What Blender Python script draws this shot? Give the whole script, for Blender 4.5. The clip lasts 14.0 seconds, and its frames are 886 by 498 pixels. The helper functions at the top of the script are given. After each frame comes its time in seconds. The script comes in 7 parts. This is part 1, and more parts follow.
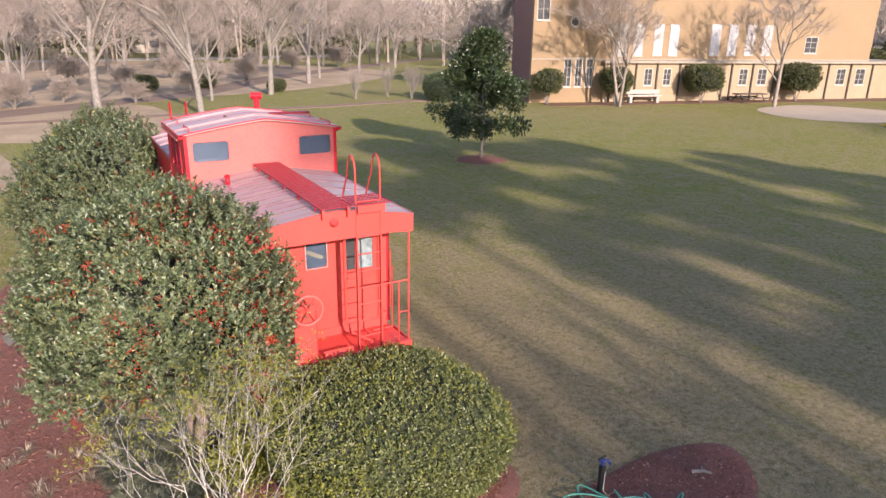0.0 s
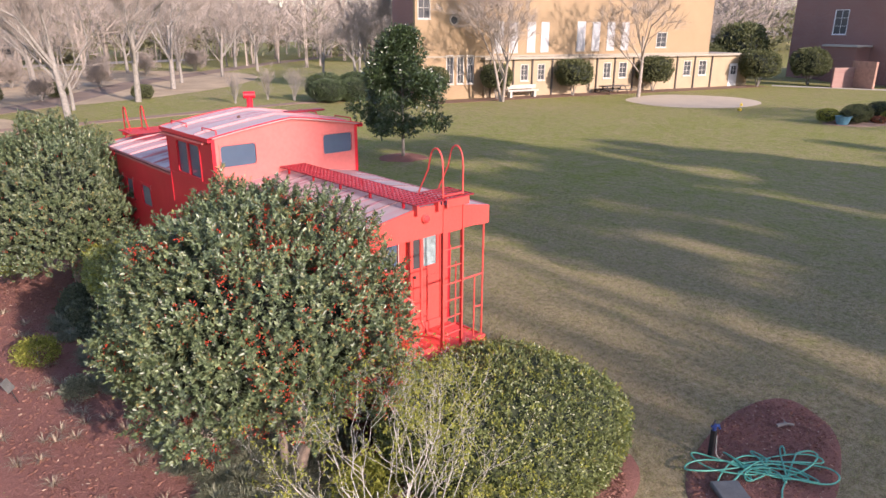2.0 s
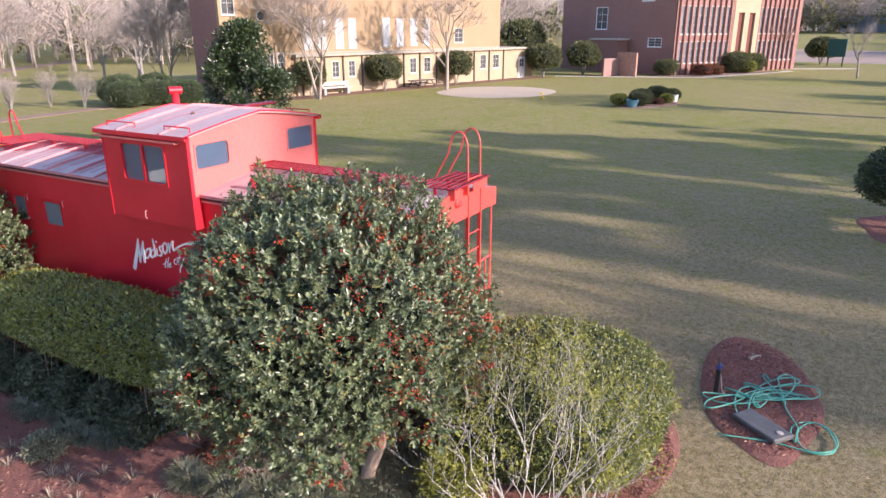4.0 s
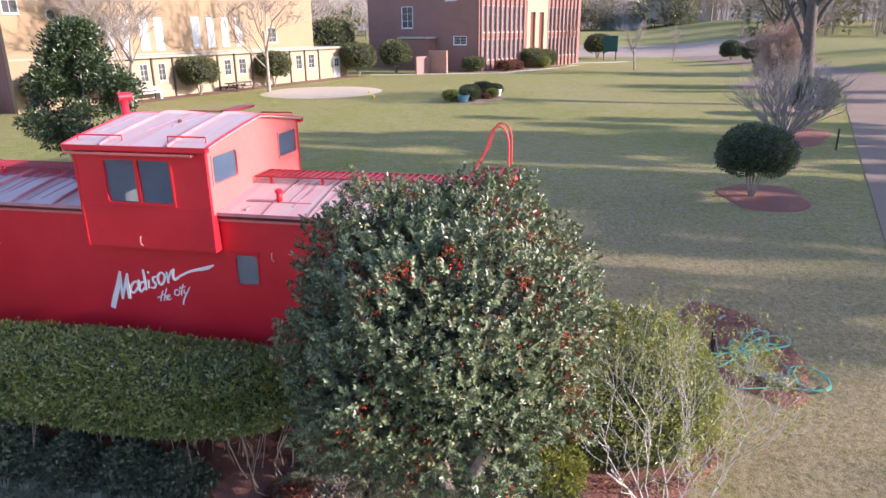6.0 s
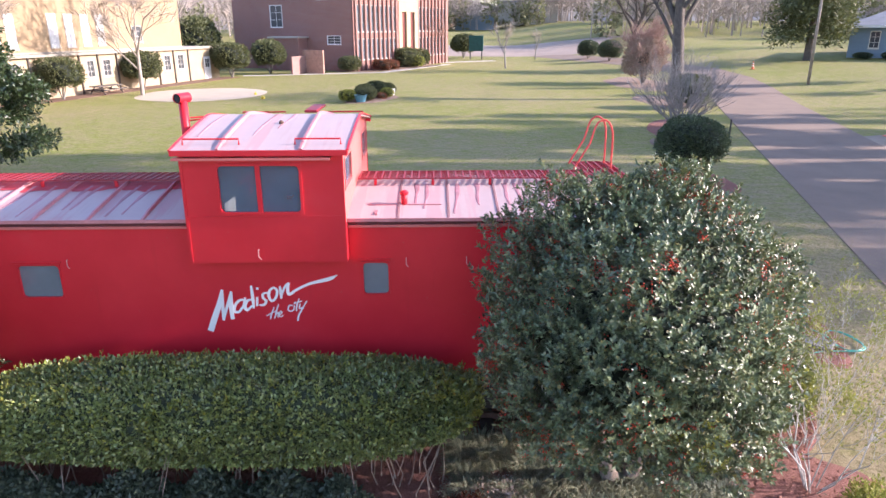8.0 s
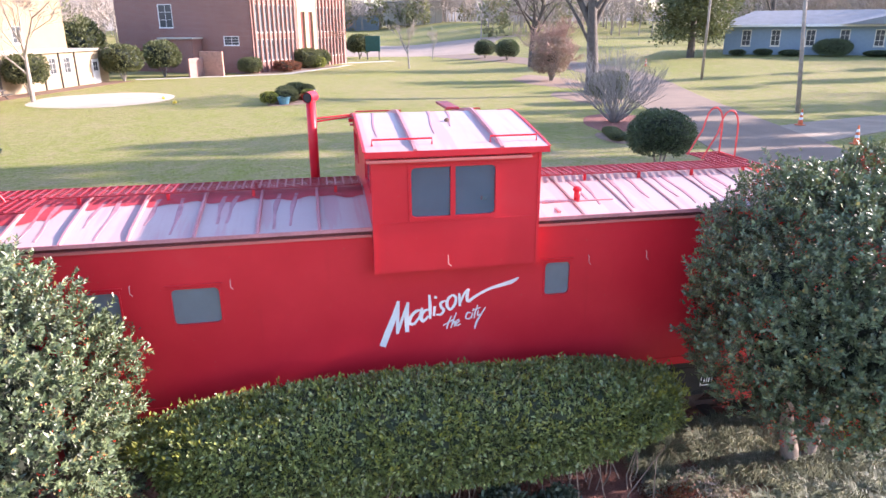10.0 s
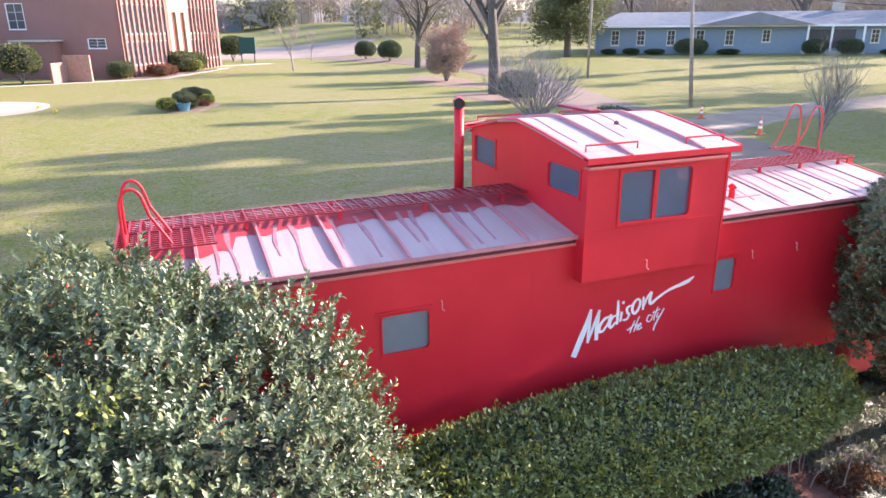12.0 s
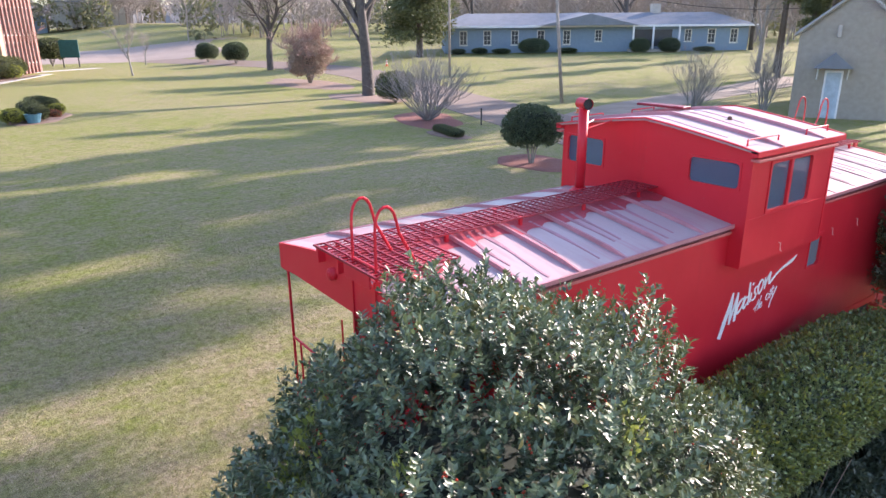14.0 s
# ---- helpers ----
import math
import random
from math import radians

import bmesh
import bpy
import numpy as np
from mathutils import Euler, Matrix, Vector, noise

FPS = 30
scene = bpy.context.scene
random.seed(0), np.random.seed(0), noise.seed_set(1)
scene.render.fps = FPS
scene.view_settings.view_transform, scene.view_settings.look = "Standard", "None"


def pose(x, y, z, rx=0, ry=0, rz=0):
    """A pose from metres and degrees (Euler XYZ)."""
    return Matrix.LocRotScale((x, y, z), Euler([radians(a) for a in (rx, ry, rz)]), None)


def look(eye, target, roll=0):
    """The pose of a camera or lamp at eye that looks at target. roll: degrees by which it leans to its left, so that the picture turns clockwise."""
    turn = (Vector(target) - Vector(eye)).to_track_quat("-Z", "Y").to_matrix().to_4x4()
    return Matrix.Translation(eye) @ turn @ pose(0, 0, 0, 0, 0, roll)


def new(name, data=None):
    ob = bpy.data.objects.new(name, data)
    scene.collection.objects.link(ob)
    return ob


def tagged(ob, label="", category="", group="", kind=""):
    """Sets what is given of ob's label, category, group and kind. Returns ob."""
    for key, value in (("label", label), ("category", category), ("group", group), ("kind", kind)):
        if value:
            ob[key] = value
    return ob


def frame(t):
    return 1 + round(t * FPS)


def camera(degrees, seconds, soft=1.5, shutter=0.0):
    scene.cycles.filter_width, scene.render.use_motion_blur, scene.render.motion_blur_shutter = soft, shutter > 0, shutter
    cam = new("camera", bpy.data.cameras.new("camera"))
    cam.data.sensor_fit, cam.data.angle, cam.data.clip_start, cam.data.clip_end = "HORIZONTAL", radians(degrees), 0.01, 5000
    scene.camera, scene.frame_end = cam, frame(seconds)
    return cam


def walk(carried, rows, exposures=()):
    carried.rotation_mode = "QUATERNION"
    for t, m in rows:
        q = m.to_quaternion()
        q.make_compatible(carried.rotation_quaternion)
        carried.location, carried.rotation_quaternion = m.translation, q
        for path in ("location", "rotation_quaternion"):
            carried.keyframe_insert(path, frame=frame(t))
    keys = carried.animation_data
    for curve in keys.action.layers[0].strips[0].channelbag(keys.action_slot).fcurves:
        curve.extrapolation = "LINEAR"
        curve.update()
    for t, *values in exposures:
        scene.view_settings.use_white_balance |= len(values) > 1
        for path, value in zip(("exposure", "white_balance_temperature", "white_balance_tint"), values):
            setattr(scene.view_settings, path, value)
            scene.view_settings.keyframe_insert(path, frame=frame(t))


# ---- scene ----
cam = camera(66.9, 14.0)
PATH = [
    (0, (-3.761, -15.472, 6.837), (-2.814, -13.827, 6.208), 1.0),
    (0.5, (-4.562, -14.943, 6.776), (-3.529, -13.349, 6.15), 0.9),
    (1, (-5.317, -14.361, 6.708), (-4.206, -12.819, 6.084), 0.7),
    (1.5, (-6.058, -13.736, 6.654), (-4.858, -12.262, 6.031), 0.6),
    (2, (-6.747, -13.093, 6.585), (-5.461, -11.693, 5.964), 0.3),
    (2.5, (-7.401, -12.387, 6.505), (-6.032, -11.068, 5.883), 0.2),
    (3, (-8.004, -11.675, 6.433), (-6.56, -10.439, 5.811), 0.0),
    (3.5, (-8.551, -10.917, 6.367), (-6.999, -9.819, 5.745), -0.0),
    (4, (-9.032, -10.097, 6.326), (-7.371, -9.174, 5.703), -0.1),
    (4.2, (-9.183, -9.755, 6.307), (-7.486, -8.901, 5.683), -0.2),
    (6.5, (-10.231, -5.425, 6.25), (-8.35, -5.163, 5.624), -0.3),
    (7, (-10.304, -4.409, 6.24), (-8.409, -4.275, 5.613), -0.1),
    (7.5, (-10.401, -3.44, 6.237), (-8.502, -3.391, 5.609), -0.1),
    (8, (-10.351, -2.46, 6.197), (-8.452, -2.483, 5.569), -0.2),
    (10.5, (-9.298, 2.505, 6.096), (-7.45, 2.069, 5.469), -0.3),
    (11, (-8.93, 3.465, 6.103), (-7.102, 2.949, 5.476), -0.3),
    (11.5, (-8.524, 4.412, 6.119), (-6.723, 3.809, 5.492), -0.4),
    (12, (-8.099, 5.376, 6.135), (-6.341, 4.658, 5.508), -0.4),
    (12.5, (-7.63, 6.318, 6.162), (-5.922, 5.488, 5.534), -0.4),
    (13, (-7.138, 7.211, 6.195), (-5.475, 6.296, 5.566), -0.4),
    (13.5, (-6.592, 8.061, 6.188), (-4.987, 7.047, 5.559), -0.4),
    (14, (-5.995, 8.925, 6.192), (-4.464, 7.802, 5.563), -0.5),
]
walk(cam, [(t, look(eye, target, roll)) for t, eye, target, roll in PATH], [(0, 0.96, 6750, 26), (4, 1.26, 6350, 28), (7, 1.6, 6200, 27), (10.5, 2.15, 6300, 28), (12, 2.13, 6400, 27), (14, 1.84, 6250, 25)])

# ---- light ----
SUN_EL = 21.0
world = bpy.data.worlds.new("sky")
scene.world = world
world.use_nodes = True
wn = world.node_tree
sky = wn.nodes.new("ShaderNodeTexSky")
sky.sky_type, sky.sun_disc = "NISHITA", False
sky.sun_elevation, sky.sun_rotation = radians(SUN_EL), radians(180)
sky.air_density, sky.dust_density, sky.ozone_density = 1.0, 0.7, 1.6
wn.nodes["Background"].inputs["Strength"].default_value = 0.135
wn.links.new(sky.outputs["Color"], wn.nodes["Background"].inputs["Color"])
sun = new("sun", bpy.data.lights.new("sun", "SUN"))
sun.data.energy, sun.data.angle, sun.data.color = 3.5, radians(0.6), (1.0, 0.91, 0.78)
sun.matrix_world = look((-1.5, -60, 60 * math.tan(radians(SUN_EL))), (0, 0, 0))

# ---- materials ----


def ramp(nt, fac, stops):
    n = nt.nodes.new("ShaderNodeValToRGB")
    el = n.color_ramp.elements
    while len(el) < len(stops):
        el.new(0.5)
    for e, (p, c) in zip(el, stops):
        e.position, e.color = p, (*c, 1)
    nt.links.new(fac, n.inputs["Fac"])
    return n.outputs["Color"]


def noise_tex(nt, scale, detail=4.0, rough=0.55, coord="Object", stretch=(1, 1, 1)):
    tc = nt.nodes.new("ShaderNodeTexCoord")
    mp = nt.nodes.new("ShaderNodeMapping")
    mp.inputs["Scale"].default_value = stretch
    nt.links.new(tc.outputs[coord], mp.inputs["Vector"])
    n = nt.nodes.new("ShaderNodeTexNoise")
    n.inputs["Scale"].default_value, n.inputs["Detail"].default_value, n.inputs["Roughness"].default_value = scale, detail, rough
    nt.links.new(mp.outputs["Vector"], n.inputs["Vector"])
    return n.outputs["Fac"]


def mix(nt, fac, a, b, how="MIX"):
    n = nt.nodes.new("ShaderNodeMix")
    n.data_type, n.blend_type = "RGBA", how
    for key, v in ((0, fac), (6, a), (7, b)):
        if isinstance(v, (int, float)):
            n.inputs[key].default_value = v
        elif isinstance(v, tuple):
            n.inputs[key].default_value = (*v, 1)
        else:
            nt.links.new(v, n.inputs[key])
    return n.outputs[2]


def bump(nt, bsdf, height, strength=0.3, dist=0.02):
    b = nt.nodes.new("ShaderNodeBump")
    b.inputs["Strength"].default_value, b.inputs["Distance"].default_value = strength, dist
    nt.links.new(height, b.inputs["Height"])
    nt.links.new(b.outputs["Normal"], bsdf.inputs["Normal"])


def material(name, rough=0.6, metal=0.0, spec=0.5):
    m = bpy.data.materials.new(name)
    m.use_nodes = True
    b = m.node_tree.nodes["Principled BSDF"]
    b.inputs["Roughness"].default_value, b.inputs["Metallic"].default_value = rough, metal
    b.inputs["Specular IOR Level"].default_value = spec
    return m, m.node_tree, b


def plain(name, c, rough=0.6, var=0.25, scale=3.0, metal=0.0, bumpy=0.15, spec=0.5, fine=None):
    """A surface of one colour with broad and fine variation and a little relief."""
    m, nt, b = material(name, rough, metal, spec)
    lo, hi = tuple(v * (1 - var) for v in c), tuple(min(1, v * (1 + var)) for v in c)
    broad = ramp(nt, noise_tex(nt, scale), [(0.3, lo), (0.7, hi)])
    grain = noise_tex(nt, fine or scale * 14, 5)
    col = mix(nt, 0.35, broad, ramp(nt, grain, [(0.35, lo), (0.65, hi)]))
    nt.links.new(col, b.inputs["Base Color"])
    if bumpy:
        bump(nt, b, grain, bumpy)
    return m


def leafy(name, dark, light, rough=0.4, through_light=0.25, spec=0.5, odd=None, clump=0.0):
    """Leaves: each one takes its own tone between two colours; sprays of them may be darker."""
    m, nt, b = material(name, rough, 0, spec)
    g = nt.nodes.new("ShaderNodeNewGeometry")
    stops = [(0.0, dark), (0.8, light), (1.0, tuple(min(1, v * 1.5) for v in light))]
    if odd:
        stops = [(0.0, dark), (0.78, light), (0.935, light), (0.95, odd)]
    col = ramp(nt, g.outputs["Random Per Island"], stops)
    patch = noise_tex(nt, 1.4, 3)
    col = mix(nt, 0.35, col, mix(nt, patch, tuple(v * 0.5 for v in dark), tuple(min(1, v * 1.4) for v in light)))
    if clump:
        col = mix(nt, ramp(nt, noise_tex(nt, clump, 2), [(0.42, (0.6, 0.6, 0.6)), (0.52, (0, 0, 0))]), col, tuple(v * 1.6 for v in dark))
    nt.links.new(col, b.inputs["Base Color"])
    t = nt.nodes.new("ShaderNodeBsdfTranslucent")
    nt.links.new(mix(nt, 0.35, col, (0.30, 0.34, 0.09)), t.inputs["Color"])
    mx = nt.nodes.new("ShaderNodeMixShader")
    mx.inputs[0].default_value = through_light
    nt.links.new(b.outputs[0], mx.inputs[1])
    nt.links.new(t.outputs[0], mx.inputs[2])
    nt.links.new(mx.outputs[0], nt.nodes["Material Output"].inputs["Surface"])
    return m


def red_paint():
    m, nt, b = material("red_paint", 0.42, 0, 0.35)
    big = noise_tex(nt, 0.7, 5)
    run = noise_tex(nt, 1.0, 5, 0.6, stretch=(5, 5, 0.5))
    col = ramp(nt, big, [(0.25, (0.58, 0.014, 0.025)), (0.6, (0.68, 0.024, 0.037)), (0.9, (0.69, 0.052, 0.060))])
    col = mix(nt, ramp(nt, run, [(0.62, (0, 0, 0)), (0.85, (0.30, 0.30, 0.30))]), col, (0.40, 0.018, 0.02))
    spots = noise_tex(nt, 22, 2)
    col = mix(nt, ramp(nt, spots, [(0.70, (0, 0, 0)), (0.76, (0.35, 0.35, 0.35))]), col, (0.5, 0.09, 0.075))
    nt.links.new(col, b.inputs["Base Color"])
    wav = noise_tex(nt, 1.7, 2)
    bump(nt, b, wav, 0.25, 0.03)
    return m


def roof_paint():
    """Chalky, sun-bleached red roof paint with redder drip streaks along the slope."""
    m, nt, b = material("faded_roof_paint", 0.45, 0, 0.45)
    streak = noise_tex(nt, 1.0, 3, 0.5, stretch=(0.35, 4.6, 1))
    cloud = noise_tex(nt, 1.1, 5)
    fine = noise_tex(nt, 30, 4)
    pale = mix(nt, cloud, (0.42, 0.29, 0.28), (0.49, 0.38, 0.365))
    pale = mix(nt, 0.25, pale, mix(nt, fine, (0.44, 0.265, 0.255), (0.58, 0.46, 0.44)))
    col = mix(nt, ramp(nt, streak, [(0.545, (0, 0, 0)), (0.60, (0.5, 0.5, 0.5))]), pale, (0.50, 0.255, 0.265))
    nt.links.new(col, b.inputs["Base Color"])
    nt.links.new(ramp(nt, streak, [(0.50, (0.40, 0.40, 0.40)), (0.58, (0.60, 0.60, 0.60))]), b.inputs["Roughness"])
    bump(nt, b, cloud, 0.3, 0.03)
    return m


def window_glass(name, tint, solid, rough=0.05, gloss=0.6):
    """Dusty glass: part film of dust, part see-through, with a gloss that grows at a slant."""
    m, nt, b = material(name, 0.5)
    dust = noise_tex(nt, 2.5, 5)
    nt.links.new(mix(nt, dust, tuple(v * 0.75 for v in tint), tuple(min(1, v * 1.25) for v in tint)), b.inputs["Base Color"])
    tr = nt.nodes.new("ShaderNodeBsdfTransparent")
    tr.inputs["Color"].default_value = (0.75, 0.8, 0.82, 1)
    gl = nt.nodes.new("ShaderNodeBsdfGlossy")
    gl.inputs["Roughness"].default_value = rough
    m1, m2 = nt.nodes.new("ShaderNodeMixShader"), nt.nodes.new("ShaderNodeMixShader")
    m1.inputs[0].default_value = solid
    nt.links.new(tr.outputs[0], m1.inputs[1])
    nt.links.new(b.outputs[0], m1.inputs[2])
    fr = nt.nodes.new("ShaderNodeLayerWeight")
    fr.inputs["Blend"].default_value = 0.5
    pw, sc = nt.nodes.new("ShaderNodeMath"), nt.nodes.new("ShaderNodeMath")
    pw.operation, sc.operation = "POWER", "MULTIPLY_ADD"
    pw.inputs[1].default_value, sc.inputs[1].default_value, sc.inputs[2].default_value = 4.0, gloss, 0.03
    nt.links.new(fr.outputs["Facing"], pw.inputs[0])
    nt.links.new(pw.outputs[0], sc.inputs[0])
    nt.links.new(sc.outputs[0], m2.inputs[0])
    nt.links.new(m1.outputs[0], m2.inputs[1])
    nt.links.new(gl.outputs[0], m2.inputs[2])
    nt.links.new(m2.outputs[0], nt.nodes["Material Output"].inputs["Surface"])
    return m


def lawn_material():
    """Winter lawn: dormant tan grass with green patches."""
    m, nt, b = material("winter_lawn", 0.95, 0, 0.15)
    a = noise_tex(nt, 0.055, 6, 0.6)
    c = noise_tex(nt, 0.5, 6, 0.65)
    f = ramp(nt, noise_tex(nt, 9.0, 6, 0.7), [(0.32, (0, 0, 0)), (0.68, (1, 1, 1))])
    ff = noise_tex(nt, 45.0, 4, 0.7)
    green = mix(nt, f, (0.145, 0.172, 0.024), (0.335, 0.345, 0.080))
    tan = mix(nt, f, (0.270, 0.205, 0.105), (0.500, 0.395, 0.240))
    e = noise_tex(nt, 2.2, 5, 0.7, stretch=(1, 0.6, 1))
    tc = nt.nodes.new("ShaderNodeTexCoord")
    worn = nt.nodes.new("ShaderNodeTexGradient")
    worn.gradient_type = "SPHERICAL"
    mp = nt.nodes.new("ShaderNodeMapping")
    mp.inputs["Location"].default_value, mp.inputs["Scale"].default_value = (-0.10, 0.34, 0), (0.045, 0.045, 0.0)
    nt.links.new(tc.outputs["Object"], mp.inputs["Vector"])
    nt.links.new(mp.outputs["Vector"], worn.inputs["Vector"])
    both = mix(nt, 0.55, mix(nt, 0.5, a, c), e)
    both = mix(nt, 0.16, both, worn.outputs["Color"], "ADD")
    col = mix(nt, ramp(nt, both, [(0.44, (0, 0, 0)), (0.61, (1, 1, 1))]), green, tan)
    g2 = noise_tex(nt, 5.5, 8, 0.85)
    col = mix(nt, ramp(nt, g2, [(0.38, (0.65, 0.65, 0.65)), (0.50, (0, 0, 0))]), col, (0.095, 0.096, 0.030))
    col = mix(nt, ramp(nt, g2, [(0.52, (0, 0, 0)), (0.66, (0.7, 0.7, 0.7))]), col, (0.47, 0.40, 0.24))
    col = mix(nt, ramp(nt, ff, [(0.34, (0.75, 0.75, 0.75)), (0.52, (0, 0, 0))]), col, (0.070, 0.066, 0.022))
    col = mix(nt, ramp(nt, ff, [(0.56, (0, 0, 0)), (0.72, (0.6, 0.6, 0.6))]), col, (0.52, 0.45, 0.29))
    nt.links.new(col, b.inputs["Base Color"])
    bump(nt, b, g2, 0.9, 0.06)
    return m


def mulch_material():
    m, nt, b = material("red_mulch", 0.95, 0, 0.15)
    v = nt.nodes.new("ShaderNodeTexVoronoi")
    v.inputs["Scale"].default_value = 75
    tc = nt.nodes.new("ShaderNodeTexCoord")
    nt.links.new(tc.outputs["Object"], v.inputs["Vector"])
    n = ramp(nt, noise_tex(nt, 34, 6, 0.8), [(0.34, (0, 0, 0)), (0.66, (1, 1, 1))])
    big = noise_tex(nt, 0.8, 4)
    col = mix(nt, n, (0.125, 0.046, 0.036), (0.50, 0.24, 0.195))
    col = mix(nt, 0.4, col, mix(nt, v.outputs["Color"], (0.16, 0.055, 0.042), (0.38, 0.18, 0.14)))
    col = mix(nt, mix(nt, big, (0, 0, 0), (0.5, 0.5, 0.5)), col, (0.33, 0.17, 0.135))
    nt.links.new(col, b.inputs["Base Color"])
    bump(nt, b, n, 0.7, 0.03)
    return m


def brick_material(name, c1, c2, mortar, scale=1.0):
    m, nt, b = material(name, 0.85, 0, 0.3)
    tc = nt.nodes.new("ShaderNodeTexCoord")
    br = nt.nodes.new("ShaderNodeTexBrick")
    br.inputs["Scale"].default_value = scale
    br.inputs["Color1"].default_value, br.inputs["Color2"].default_value, br.inputs["Mortar"].default_value = (*c1, 1), (*c2, 1), (*mortar, 1)
    br.inputs["Mortar Size"].default_value, br.inputs["Brick Width"].default_value, br.inputs["Row Height"].default_value = 0.012, 0.22, 0.075
    sw = nt.nodes.new("ShaderNodeMapping")
    sw.inputs["Rotation"].default_value = (radians(90), 0, 0)
    nt.links.new(tc.outputs["Object"], sw.inputs["Vector"])
    nt.links.new(sw.outputs["Vector"], br.inputs["Vector"])
    st = noise_tex(nt, 0.35, 5)
    nt.links.new(mix(nt, 0.35, br.outputs["Color"], mix(nt, st, tuple(v * 0.6 for v in c1), tuple(min(1, v * 1.25) for v in c2))), b.inputs["Base Color"])
    return m


RED = red_paint()
ROOF = roof_paint()
RIB = plain("faded_rib_paint", (0.50, 0.20, 0.21), 0.5, 0.25)
# darker copy for the south ribs, to tone down their sunlit faces
RIB_DULL = plain("dull_rib_paint", (0.26, 0.135, 0.135), 0.7, 0.25)
KEPT = plain("kept_roof_paint", (0.43, 0.045, 0.058), 0.6, 0.3, 4)
DRIP = plain("red_paint_run", (0.40, 0.185, 0.205), 0.55, 0.3, 5)
HOOK = plain("chipped_pale_paint", (0.66, 0.36, 0.34), 0.6, 0.2)
GROOVE_SHADE = plain("dark_red_groove_shade", (0.13, 0.028, 0.030), 0.7, 0.4)
# lighter reds, for the south end and for pale trim
SOUTH_RED = plain("south_end_red_paint", (0.64, 0.074, 0.058), 0.55, 0.16, 1.2, fine=18)
PALE_RED = plain("pale_red_paint", (0.58, 0.145, 0.125), 0.6, 0.14, 0.9)
RED_DARK = plain("red_grate_paint", (0.29, 0.014, 0.024), 0.5)
WHITE = plain("white_paint", (0.80, 0.79, 0.76), 0.6, 0.06)
STEEL = plain("dark_steel", (0.035, 0.032, 0.032), 0.6, 0.4, metal=0.3)
RUST = plain("rusty_rail", (0.12, 0.065, 0.045), 0.75, 0.4)
INSIDE = plain("caboose_lining", (0.30, 0.31, 0.30), 0.8)
GLASS_SIDE = window_glass("dusty_window", (0.155, 0.185, 0.215), 0.93, 0.2, 0.25)
# cupola panes: dust film, its tint made bluer to stand for reflected sky
GLASS_CUP = window_glass("cupola_window", (0.10, 0.165, 0.25), 0.6, 0.06, 0.5)
GLASS_FAR = window_glass("dark_window", (0.06, 0.065, 0.07), 0.85, 0.05)
CURTAIN = plain("patterned_curtain", (0.24, 0.31, 0.32), 0.9, 0.55, 9, bumpy=0.3, fine=60)
YELLOW = plain("yellow_card", (0.62, 0.44, 0.10), 0.8)
LAWN = lawn_material()
MULCH = mulch_material()
BARK = plain("grey_bark", (0.27, 0.245, 0.215), 0.9, 0.4, 6, bumpy=0.8)
BARK_PALE = plain("pale_bark", (0.54, 0.505, 0.465), 0.85, 0.3, 6, bumpy=0.6)
STEMBARK = plain("brown_holly_bark", (0.30, 0.22, 0.17), 0.9, 0.4, 5, bumpy=0.7)
BARK_DARK = plain("dark_bark", (0.105, 0.088, 0.075), 0.9, 0.4, 6, bumpy=0.8)
TWIG = plain("bare_twigs", (0.35, 0.295, 0.25), 0.9, 0.3, 2, bumpy=0)
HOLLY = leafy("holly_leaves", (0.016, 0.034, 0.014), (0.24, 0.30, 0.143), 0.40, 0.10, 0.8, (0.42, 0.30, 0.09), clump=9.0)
# inner holly leaves and crown core: dark colours that stand for shade
HOLLY_SHADE = leafy("shade_dark_holly_leaves", (0.012, 0.024, 0.012), (0.105, 0.135, 0.070), 0.4, 0.05, 0.6)
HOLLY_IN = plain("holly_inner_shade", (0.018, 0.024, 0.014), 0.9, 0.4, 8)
UNDER = leafy("dark_undergrowth", (0.016, 0.030, 0.018), (0.095, 0.120, 0.072), 0.5, 0.1, 0.5)
HEDGE = leafy("hedge_leaves", (0.026, 0.048, 0.015), (0.300, 0.345, 0.095), 0.38, 0.1, 0.8, (0.36, 0.33, 0.07))
# hedge core: the shade between the leaves put into a dark colour
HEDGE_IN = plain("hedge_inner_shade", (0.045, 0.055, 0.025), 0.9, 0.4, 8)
BOX = leafy("clipped_hedge_leaves", (0.040, 0.062, 0.018), (0.235, 0.270, 0.095), 0.36, 0.2, 0.6, (0.34, 0.30, 0.10))
MAGNOLIA = leafy("magnolia_leaves", (0.018, 0.034, 0.016), (0.058, 0.088, 0.032), 0.3, 0.12, 0.6)
FAR_GREEN = leafy("far_evergreen", (0.050, 0.062, 0.028), (0.150, 0.160, 0.072), 0.55, 0.2, 0.3)
LIME = leafy("yellow_green_leaves", (0.14, 0.17, 0.03), (0.34, 0.34, 0.07), 0.5, 0.35, 0.3)
TAN_LEAF = leafy("tan_dry_leaves", (0.26, 0.185, 0.155), (0.47, 0.37, 0.32), 0.85, 0.3, 0.2)
RED_LEAF = leafy("russet_leaves", (0.10, 0.030, 0.022), (0.30, 0.085, 0.055), 0.6, 0.3, 0.3)
BERRY = plain("red_berries", (0.52, 0.055, 0.022), 0.3, 0.35, 2.0, bumpy=0)
GRASSY = leafy("liriope_blades", (0.045, 0.056, 0.030), (0.33, 0.345, 0.235), 0.4, 0.2, 0.5, (0.52, 0.48, 0.36))
STRAW = leafy("dry_stalks", (0.20, 0.14, 0.095), (0.46, 0.37, 0.27), 0.8, 0.15, 0.2)
